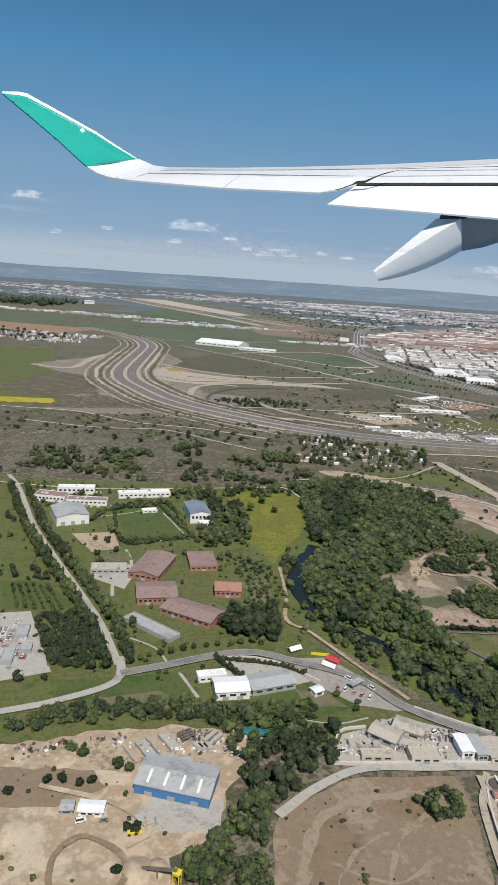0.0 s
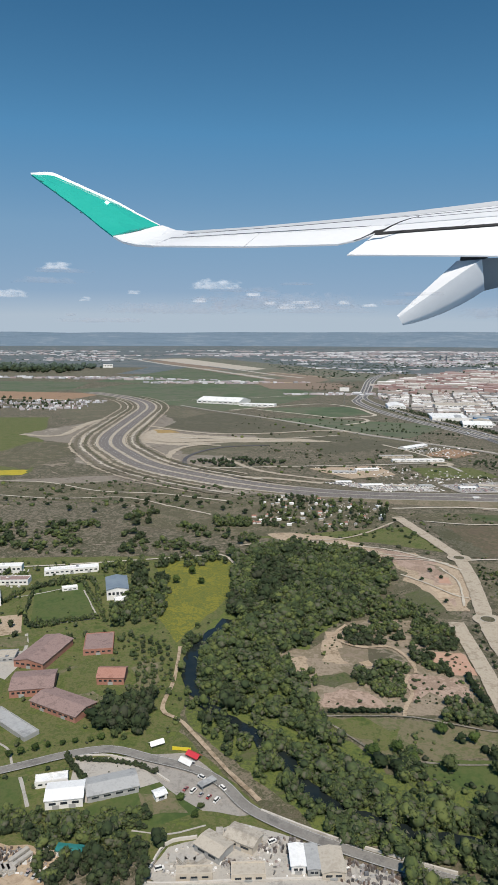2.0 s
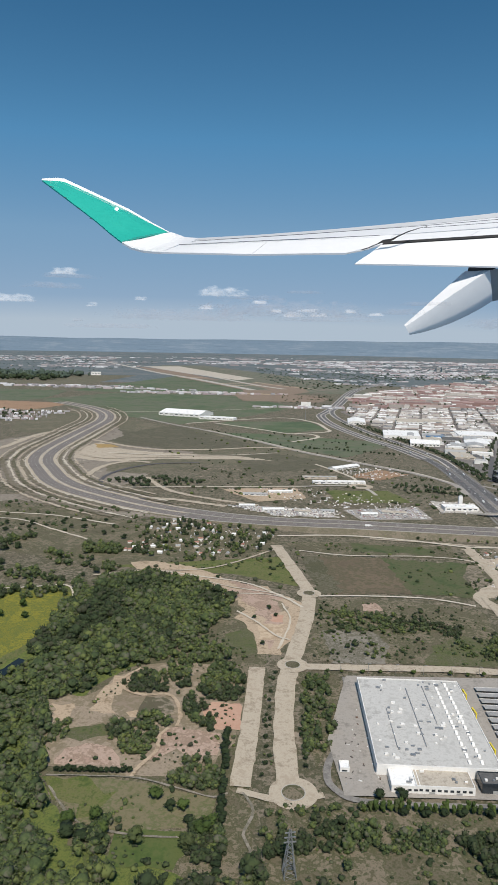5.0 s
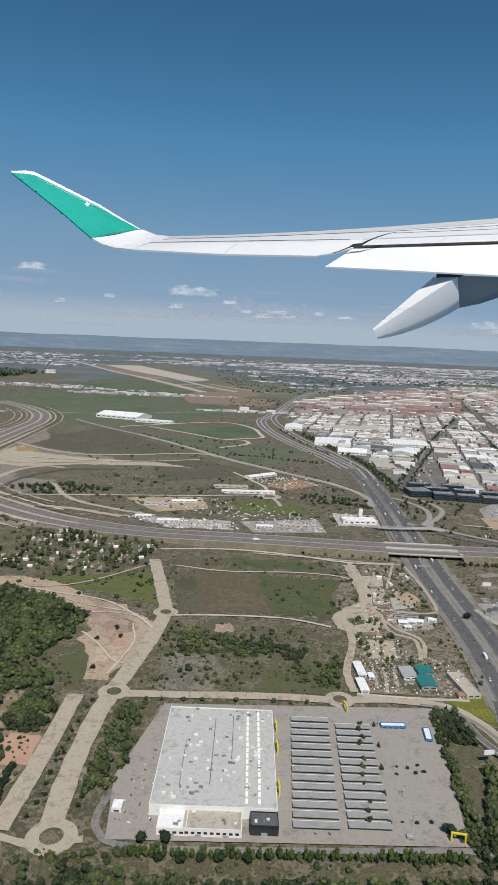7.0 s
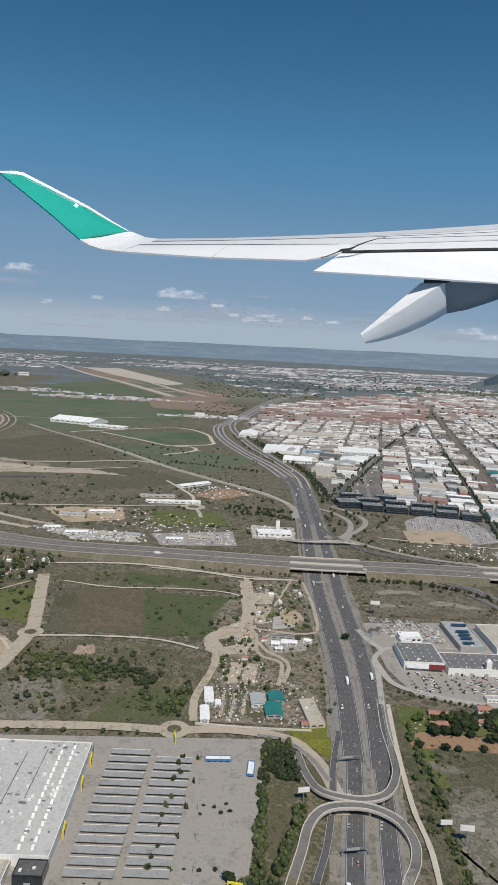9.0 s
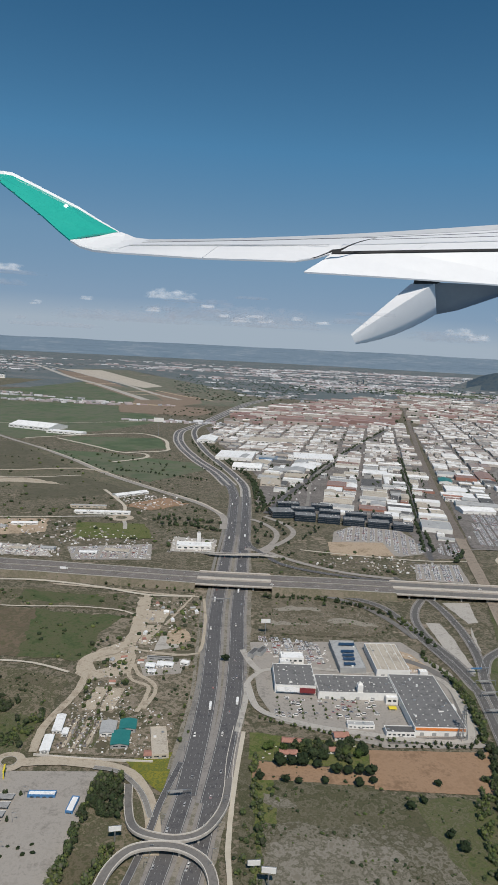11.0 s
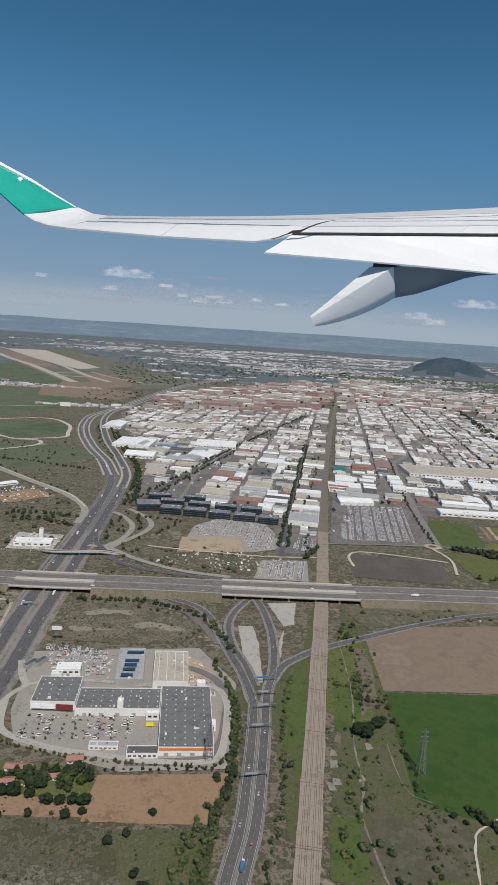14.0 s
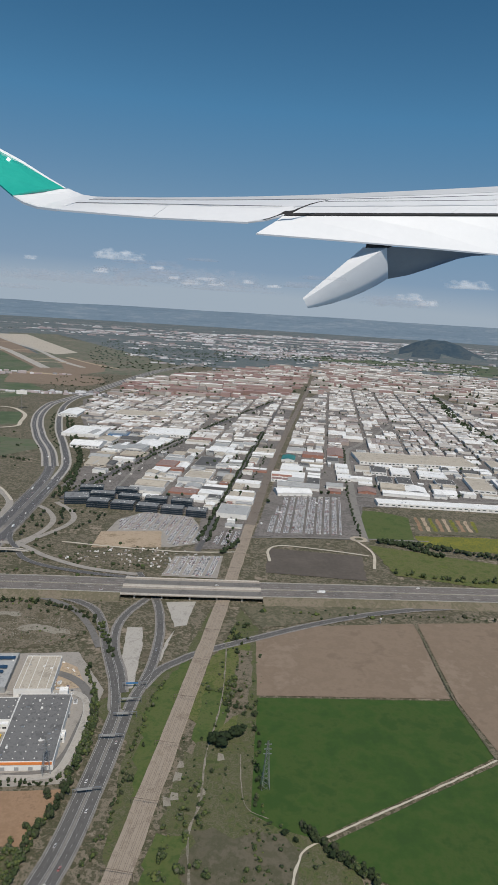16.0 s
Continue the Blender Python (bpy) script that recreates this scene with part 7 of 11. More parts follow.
# offices with dark glass
for x, y, w, d, r in ((33.4, 148.6, 5.2, 4.8, 8), (38.4, 145.6, 4.6, 3.4, -6), (43.6, 144.4, 4.8, 3.0, -9), (48.8, 143, 4.6, 3.0, -10), (54, 141.8, 4.6, 3.0, -10), (59, 140.4, 4.2, 3.0, -10), (38.6, 151.6, 5.4, 2.8, -4), (44.6, 150, 4.8, 2.6, -8), (50.4, 148.6, 4.8, 2.6, -8), (56, 147.2, 4.6, 2.6, -8), (35.6, 156.4, 5.2, 2.6, 2), (43.6, 155.4, 5.0, 2.4, -6)):
    ob = B("office_block", "dark glazed office block with grey flat roof", x, y, w, d, 1.35, r, "office_glass", "office_roof", "flat", 0, 0, 7, category="office", group="glass offices")
    for i in range(3):
        part("sill_band", Mesh().box(0, 0, 0.36 + i * 0.42, w + 0.04, d + 0.04, 0.05), M["wing_dark"], ob)

# large works and halls at the edge of the town
B("hall", "white hall with curved eaves", 82.5, 160, 8.4, 5.0, 0.8, 3, "white_wall", "white_roof", "low", 0, 5)
B("warehouse", "very long white warehouse with many windows", 118, 151.4, 34, 4.0, 0.8, -6, "white_wall", "white_roof", "flat", 24, 4, 14)
B("factory", "large factory with a beige roof", 127, 201, 36, 14, 1.0, -4, "white_wall", "tan_roof", "flat", 30, 6, 30)
for x, y, w, d, mt in ((111.4, 186, 4.4, 8, "dark_roof"), (117.2, 184.6, 5.2, 8.6, "white_roof"), (109.6, 174.4, 4, 7.4, "dark_roof"), (114.8, 173.6, 4, 7.6, "dark_roof"), (125.6, 182, 7.6, 7.4, "white_roof"), (126, 173.6, 5, 5.6, "dark_roof"), (135, 172, 6, 14, "tan_roof"), (101.4, 189, 3.6, 5, "white_roof"), (100.2, 182.6, 3.6, 5, "white_roof"), (99, 176, 3.6, 5, "white_roof"), (144, 172, 8, 12, "white_roof")):
    B("factory", "factory hall with white walls", x, y, w, d, 0.9, -13, "white_wall", mt, "flat", 4, 2, 5)
B("warehouse", "big white warehouse by the motorway", 24.6, 229, 12.4, 15, 1.0, -8, "white_wall", "white_roof", "flat", 0, 4, 10, skylights=5)
B("warehouse", "warehouse with a blue side", 35.6, 226, 6, 7, 0.9, -8, "blue_wall", "blue_roof", "flat", 0, 2, 4)
B("warehouse", "big white warehouse with dock doors", 52, 233, 14, 12, 1.0, -6, "white_wall", "white_roof", "flat", 14, 5, 10, skylights=4)
B("warehouse", "wide grey warehouse of the estate", 41, 271, 21, 13, 1.0, -6, "white_wall", "tan_roof", "flat", 12, 5, 8)
B("warehouse", "white warehouse with gabled roof", 28, 208, 9, 8, 0.9, -10, "white_wall", "white_roof", "low", 8, 3)
B("warehouse", "grey warehouse with wide roof", 40.5, 205, 10, 8, 0.8, -14, "grey_wall", "grey_roof", "flat", 8, 3, 6)
B("factory", "hall with a beige flat roof and bare forecourt", 33.6, 187, 5.6, 12, 0.6, -4, "beige_wall", "tan_roof", "flat", 3, 2, 4)
B("warehouse", "white warehouse with gabled roof", 14, 268, 7, 15, 0.9, -6, "white_wall", "white_roof", "low", 6, 3)
B("hall", "hall with a green sheet roof", 87.6, 198, 3.8, 6, 0.8, -13, "white_wall", "teal_roof", "low", 0, 2)
for k in range(3):
    B("hall", "hall with a dusky red roof", 81.6 + k * 0.5, 172 + k * 3.2, 5.4, 2.6, 0.7, -13, "white_wall", ("pink_roof", "brick", "white_roof")[k], "flat", 6, 2, 2)
B("hangar", "long white hangar in the fields", -58, 284, 20, 13, 1.2, -22, "white_wall", "white_roof", "low", 8, 4)
B("hangar", "lower white hangar in the fields", -43, 270, 15, 5, 0.9, -14, "white_wall", "white_roof", "flat", 6, 3, 4)
B("hall", "white hall under construction", -2.6, 163.4, 9.0, 2.4, 0.45, 40, "white_wall", "white_roof", "low", 4, 2)
B("warehouse", "long white store building", -6, 144, 12, 1.6, 0.5, 3, "white_wall", "white_roof", "flat", 8, 3, 4)
B("warehouse", "grey store building beside a pale street", -10, 149, 8, 1.4, 0.5, 3, "beige_wall", "grey_roof", "flat", 5, 2, 2)
B("works", "white works with a tower", 14.8, 121.6, 6.4, 2.8, 0.7, 2, "white_wall", "white_roof", "flat", 6, 2, 5)
tower = thing("silo_tower", pose(15.6, 124.2, 0), "slim white tower of a works", "tower")
part("shaft", Mesh().box(0, 0, 0, 0.7, 0.7, 2.1), M["white_wall"], tower)
part("cap", Mesh().box(0, 0, 2.1, 0.5, 0.5, 0.2), M["grey_roof"], tower)
B("church", "tall white country house", -188, 632, 9, 5, 3.0, 10, "white_wall", "white_roof", "flat", 6, 1)
for x, y in ((206, 905), (216, 915)):
    B("tower_block", "tall pale tower block far off", x, y, 4, 4, 6, 8, "grey_wall", "grey_roof", "flat", 4, 0, category="tower")

for i, (x, y, w, d) in enumerate(((-21, 117.4, 4, 1.3), (-15.6, 116.4, 3, 1.1), (-26, 120, 3, 1.2), (-24.6, 130, 5, 1.4), (-19.4, 133, 5, 1.4), (1.4, 117.2, 4.4, 1.5), (-3.4, 115.6, 3, 1.1), (-10.8, 117.2, 2.4, 1.2))):
    B("warehouse", "low white depot hall in a dusty yard", x, y, w, d, 0.4, (8, -6, 4, -3)[i % 4], "white_wall", ("white_roof", "tan_roof", "white_roof", "grey_roof")[i % 4], "low", 4, 2)


# ---- the town, laid out along the railway ----
TOWN_O, TOWN_U, TOWN_V = Vector((61.2, 95.7)), Vector((0.2225, 0.975)), Vector((0.975, -0.2225))
TOWN_ANGLE = math.degrees(math.atan2(TOWN_V.y, TOWN_V.x))


def town_xy(u, v):
    p = TOWN_O + TOWN_U * u + TOWN_V * v
    return p.x, p.y


def taken(x, y, r):
    for bx, by, w, d, a in BLOCKS[:110]:
        dx, dy = x - bx, y - by
        c, s = math.cos(-a), math.sin(-a)
        if abs(dx * c - dy * s) < w / 2 + r and abs(dx * s + dy * c) < d / 2 + r:
            return True
    return False


ROAD_NP = np.array(ROAD_DOTS)


def on_road(x, y, r):
    d = np.hypot(ROAD_NP[:, 0] - x, ROAD_NP[:, 1] - y)
    return bool((d < ROAD_NP[:, 2] + r).any())


LEFT_TOWN = [(33, 158), (63, 143), (60, 131), (66, 132), (120, 372), (74, 338), (24, 330), (14, 312), (20, 262), (28, 222), (33, 190)]
RIGHT_TOWN = [(69.5, 130), (71.5, 130), (79.5, 158), (96, 160), (150, 160), (190, 220), (205, 390), (152, 410), (124, 352)]
FLATS_A = [(24, 332), (28, 396), (62, 462), (100, 520), (150, 590), (168, 570), (155, 508), (136, 440), (112, 345), (74, 342)]
FLATS_B = [(116, 340), (154, 412), (204, 392), (242, 416), (262, 564), (225, 640), (192, 640), (161, 508), (130, 400)]
FLATS_C = [(196, 250), (330, 330), (420, 440), (310, 570), (266, 564), (246, 412), (216, 390), (204, 330)]
HALL_LOOKS = [("white_wall", "white_roof", "white hall with a pale sheet roof"), ("white_wall", "grey_roof", "white hall with a grey sheet roof"), ("beige_wall", "tan_roof", "beige workshop with a tan roof"), ("white_wall", "tan_roof", "white workshop with a gravel roof"), ("brick", "pink_roof", "brick workshop with a faded red roof"), ("grey_wall", "white_roof", "grey hall with a white roof"), ("grey_wall", "dark_roof", "grey hall with a dark flat roof")]


def town():
    rnd = random.Random(5)
    roofs, walls = Mesh(), Mesh()
    named = 0
    a = radians(TOWN_ANGLE)

    def split(u0, u1, v0, v1):
        """Cut a block into plots."""
        du, dv = u1 - u0, v1 - v0
        if du * dv < rnd.choice((8, 13, 20, 34, 55, 80)) or max(du, dv) < 2.8:
            return [(u0, u1, v0, v1)]
        k = rnd.uniform(0.36, 0.64)
        if du > dv * rnd.uniform(0.6, 1.3):
            m = u0 + du * k
            return split(u0, m, v0, v1) + split(m, u1, v0, v1)
        m = v0 + dv * k
        return split(u0, u1, v0, m) + split(u0, u1, m, v1)

    plots = []
    v = -100.0
    while v < 130:
        dv = rnd.uniform(8, 13)
        if v < -8.9 < v + dv:
            dv = -8.9 - v
        if v < -1.6 < v + dv:
            dv = -1.6 - v
        u = 18.0
        while u < 340:
            du = rnd.uniform(9, 19)
            plots += split(u, u + du, v, v + dv)
            u += du + 0.7
        v += dv + (0.9 if abs(v + dv + 1.6) > 0.1 else 3.2)
    plots.sort()
    for u0, u1, v0, v1 in plots:
        x, y = town_xy((u0 + u1) / 2, (v0 + v1) / 2)
        d, w = u1 - u0 - rnd.choice((0.15, 0.3, 0.6, 1.2)), v1 - v0 - rnd.choice((0.15, 0.3, 0.6, 1.4))
        if min(d, w) < 0.8 or rnd.random() < 0.11 or not (inside(x, y, LEFT_TOWN) or inside(x, y, RIGHT_TOWN)):
            continue
        if on_road(x, y, min(w, d) * 0.42) or taken(x, y, min(w, d) * 0.45):
            continue
        h = rnd.choice((0.45, 0.55, 0.65, 0.8, 1.0))
        if u0 < 125 and named < 310:
            wl, rf, lab = HALL_LOOKS[rnd.choice((0, 0, 0, 1, 1, 1, 2, 3, 3, 4, 5, 6))]
            B("industrial_hall", lab, x, y, w, d, h, TOWN_ANGLE, wl, rf, rnd.choice(("flat", "flat", "low")), 0, 1, rnd.choice((0, 1, 2, 3)), group="halls of the industrial estate")
            named += 1
        else:
            walls.box(x, y, 0, w, d, h, a)
            bays = rnd.choice((1, 1, 2, 3))
            for k in range(bays):
                o = ((k + 0.5) / bays - 0.5) * w
                roofs.box(x + o * math.cos(a), y + o * math.sin(a), h, w / bays, d, rnd.uniform(0.06, 0.2), a, rnd.choice((0.04, 0.3)) if min(w / bays, d) > 1 else 0.04)
            for _ in range(rnd.choice((0, 1, 2))):
                walls.box(x + rnd.uniform(-0.3, 0.3) * w, y + rnd.uniform(-0.3, 0.3) * d, h + 0.05, 0.5, 0.4, 0.3, a)
    tagged(new("town_halls", walls.mesh("town_halls", M["town_wall"])), "crowded pale walls of a far industrial estate", "town", kind="stuff")
    tagged(new("town_roofs", roofs.mesh("town_roofs", M["town_roof"])), "white, grey and beige roofs of a far industrial estate", "town", kind="stuff")
    roofs, walls, roofs2, walls2 = Mesh(), Mesh(), Mesh(), Mesh()
    for poly, tall, red in ((FLATS_A, 1.25, 0.56), (FLATS_B, 1.3, 0.24), (FLATS_C, 1.0, 0.15)):
        us = [(Vector(p) - TOWN_O).dot(TOWN_U) for p in poly]
        u = min(us)
        while u < max(us):
            depth = rnd.uniform(1.3, 2.6)
            v = -150 + rnd.uniform(0, 6)
            while v < 330:
                w = rnd.choice((3, 4.5, 6, 9, 13)) * rnd.uniform(0.8, 1.2)
                x, y = town_xy(u + rnd.uniform(-0.6, 0.6), v + w / 2)
                v += w + rnd.choice((0.4, 0.8, 1.6, 3.5))
                if not inside(x, y, poly) or on_road(x, y, 0.8) or rnd.random() < 0.12:
                    continue
                h = tall * rnd.choice((0.5, 0.7, 0.9, 1.2, 1.7))
                a = radians(TOWN_ANGLE + rnd.choice((0, 0, 0, 0, 8, -8)))
                k = 0 if rnd.random() < red else 1
                (walls if k == 0 else walls2).box(x, y, 0, w, depth, h, a)
                (roofs if k == 0 else roofs2).box(x, y, h, w + 0.1, depth + 0.1, 0.22, a, 0.3)
            u += depth + rnd.choice((1.6, 2.2, 3.0, 4.5))
    tagged(new("apartment_roofs", roofs2.mesh("apartment_roofs", M["town_roof"])), "pale and grey flat roofs among the apartment blocks", "town", kind="stuff")
    tagged(new("apartment_blocks", walls2.mesh("apartment_blocks", M["town_wall"])), "pale rendered walls among the apartment blocks", "town", kind="stuff")
    tagged(new("apartment_roofs", roofs.mesh("apartment_roofs", M["flat_roof"])), "reddish tiled roofs of crowded apartment blocks", "town", kind="stuff")
    tagged(new("apartment_blocks", walls.mesh("apartment_blocks", M["flat_wall"])), "brick and render walls of crowded apartment blocks", "town", kind="stuff")
    # suburbs far out on the plain: long rows of houses, sheds and warehouses, thick in some places and thin in others
    roofs, walls = Mesh(), Mesh()
    zones = [(-260, -120, 440, 470, 26, 1), (-125, -60, 405, 425, 16, 1), (-200, 100, 980, 1200, 46, 1.2), (20, 480, 960, 1420, 190, 1.2), (280, 520, 700, 840, 40, 1), (-20, 120, 640, 860, 34, 1), (80, 300, 700, 860, 80, 1), (-620, -200, 820, 1150, 60, 1.1), (-30, 0, 322, 338, 8, 0.8), (-40, 300, 860, 960, 60, 1.2), (300, 900, 1000, 1500, 110, 1.2), (-900, -300, 1150, 1500, 60, 1.2), (140, 300, 615, 690, 50, 0.9), (-178, -122, 248, 288, 44, 0.3), (262, 380, 420, 620, 44, 0.8), (-300, 400, 1400, 1900, 110, 1.5), (80, 170, 790, 830, 16, 2.2), (-210, -90, 1180, 1260, 14, 2.4), (150, 420, 1380, 1500, 30, 2.0), (0, 100, 480, 640, 24, 0.9)]
    for ax, bx, ay, by, n, big in zones:
        made = 0
        while made < n:
            x, y, a = rnd.uniform(ax, bx), rnd.uniform(ay, by), rnd.choice((0.0, 0.06, -0.1, 0.2))
            made += 1
            if by - ay > 60 and noise.noise(Vector((x * 0.012, y * 0.018, 2))) < 0.02:
                continue
            k = max(1.0, y / 560) * big
            for i in range(rnd.choice((2, 4, 7, 11))):
                w, d, h = rnd.choice((1.4, 2, 3, 5.5)) * rnd.uniform(0.8, 1.3) * k, rnd.uniform(1.0, 2.2) * k, rnd.uniform(0.35, 0.9) * (0.75 + 0.25 * k)
                walls.box(x, y, 0, w, d, h, a)
                roofs.box(x, y, h, w, d, 0.25, a, 0.1)
                x, y = x + (w * 1.1 + rnd.choice((0.3, 1, 5)) * k) * math.cos(a), y + w * math.sin(a) + rnd.uniform(-0.6, 0.6) * k
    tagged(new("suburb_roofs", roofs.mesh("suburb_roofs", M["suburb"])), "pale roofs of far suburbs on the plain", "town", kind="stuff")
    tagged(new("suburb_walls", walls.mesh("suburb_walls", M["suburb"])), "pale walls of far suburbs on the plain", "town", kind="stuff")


town()


# ---- trees ----
ICO_V, ICO_F = None, None


def icosphere():
    bm = bmesh.new()
    bmesh.ops.create_icosphere(bm, subdivisions=1, radius=1)
    v = np.array([q.co[:] for q in bm.verts])
    f = np.array([[q.index for q in p.verts] for p in bm.faces])
    bm.free()
    return v, f


ICO_V, ICO_F = icosphere()


def crown_shape(seed, lumps, leaves, tall=1.0):
    """A crown about 1 wide and tall high: soft clumps under a ragged skin of leaf tufts. Vertices and triangles."""
    r = np.random.RandomState(seed)
    vs, fs, k, balls = [], [], 0, []
    for i in range(lumps):
        a, z = r.uniform(0, math.tau), r.uniform(-0.75, 0.85)
        reach = math.sqrt(max(0.05, 1 - z * z)) * r.uniform(0.3, 0.72) * (0.0 if i == 0 else 1)
        size = r.uniform(0.17, 0.29) if i else 0.34
        v = ICO_V * (1 + 0.16 * r.randn(len(ICO_V), 1)) * size * np.array([1, 1, 0.85])
        c = np.array([math.cos(a) * reach * 0.5, math.sin(a) * reach * 0.5, (0.5 + z * 0.38)])
        balls.append((c, size))
        vs.append((v + c) * np.array([1, 1, tall]))
        fs.append(ICO_F + k)
        k += len(v)
    for j in range(leaves):
        c, size = balls[j % lumps]
        d = r.randn(3)
        d[2] += 0.35
        d /= np.linalg.norm(d)
        p = c + d * size * np.array([1, 1, 0.9]) * r.uniform(0.88, 1.28)
        v = (p + r.randn(3, 3) * 0.062) * np.array([1, 1, tall])
        vs.append(v)
        fs.append(np.array([[0, 1, 2]]) + k)
        k += 3
    return np.concatenate(vs), np.concatenate(fs)


def np_mesh(name, v, f, mat, smooth=False):
    me = bpy.data.meshes.new(name)
    me.vertices.add(len(v))
    me.vertices.foreach_set("co", np.ascontiguousarray(v, dtype=np.float32).ravel())
    me.loops.add(f.size)
    me.loops.foreach_set("vertex_index", np.ascontiguousarray(f, dtype=np.int32).ravel())
    me.polygons.add(len(f))
    me.polygons.foreach_set("loop_start", np.arange(0, f.size, f.shape[1], dtype=np.int32))
    me.materials.append(mat)
    me.update(calc_edges=True)
    me.validate()
    if smooth:
        me.shade_smooth()
    return me


def tree_kind(name, label, seed, mat, tall, lumps=9, leaves=230, bare=0.18):
    """A tree one unit wide: tapered trunk with limbs and a ragged crown."""
    ob = thing(name, Matrix.Identity(4), label, "tree")
    m = Mesh()
    r = random.Random(seed)
    m.tube((0, 0, 0), (0.01, 0, tall * 0.55), 0.045, 6, 0.02)
    for i in range(4):
        a = i * 1.7 + r.random()
        m.tube((0, 0, tall * (0.2 + 0.07 * i)), (0.26 * math.cos(a), 0.26 * math.sin(a), tall * (0.48 + 0.09 * i)), 0.02, 4, 0.008)
    part("trunk", m, M["bark"], ob)
    v, f = crown_shape(seed, lumps, leaves, tall * (1 - bare))
    v[:, 2] += tall * bare
    part("crown", np_mesh("crown", v, f, M[mat], True), None, ob)
    return ob


BROAD = [tree_kind("tree", "leafy broad tree in spring green", s, "leaf", t) for s, t in ((1, 1.0), (2, 0.85), (3, 1.15), (4, 0.95))]
DARK = [tree_kind("tree", "dense dark evergreen tree with round crown", s, "dark_leaf", t, 12, 120) for s, t in ((11, 1.0), (12, 0.8))]
POPLAR = [tree_kind("poplar", "slim upright poplar in a row", s, "leaf", t, 12, 110, 0.1) for s, t in ((21, 2.4), (22, 2.0))]
BUSH = [tree_kind("bush", "rounded dark green bush beside a road", s, "dark_leaf", t, 8, 90, 0.0) for s, t in ((31, 0.8), (32, 0.65))]
USED = set()
TREE_COUNT = [0]


def plant(kinds, x, y, wide, rnd, group):
    """Put one tree as a thing of its own."""
    k = rnd.choice(kinds)
    m = pose(x, y, 0, 0, 0, rnd.uniform(0, 360))
    if k not in USED:
        USED.add(k)
        ob = k
        k.matrix_basis = m
    else:
        ob = copy_thing(k, m)
    s = wide * rnd.uniform(0.85, 1.15)
    ob.scale = (s, s, s * rnd.uniform(0.85, 1.15))
    ob["group"] = group
    TREE_COUNT[0] += 1
    return ob


def free_spot(x, y, r):
    if on_road(x, y, r):
        return False
    for bx, by, w, d, a in BLOCKS[:110]:
        dx, dy = x - bx, y - by
        if abs(dx) > 40 or abs(dy) > 30:
            continue
        c, s = math.cos(-a), math.sin(-a)
        if abs(dx * c - dy * s) < w / 2 + r and abs(dx * s + dy * c) < d / 2 + r:
            return False
    return True


def scatter(poly, n, rnd, r=0.3, clear=(), clump=0.0):
    xs, ys = [p[0] for p in poly], [p[1] for p in poly]
    out = []
    for _ in range(n):
        x, y = rnd.uniform(min(xs), max(xs)), rnd.uniform(min(ys), max(ys))
        if clump and noise.noise(Vector((x * 0.6 / clump, y / clump, 8))) + rnd.uniform(-0.12, 0.12) < 0.02:
            continue
        if inside(x, y, poly) and free_spot(x, y, r) and not any(inside(x, y, c) for c in clear):
            out.append((x, y))
    return out


MASS = []  # x, y, width, height factor, dark species or not


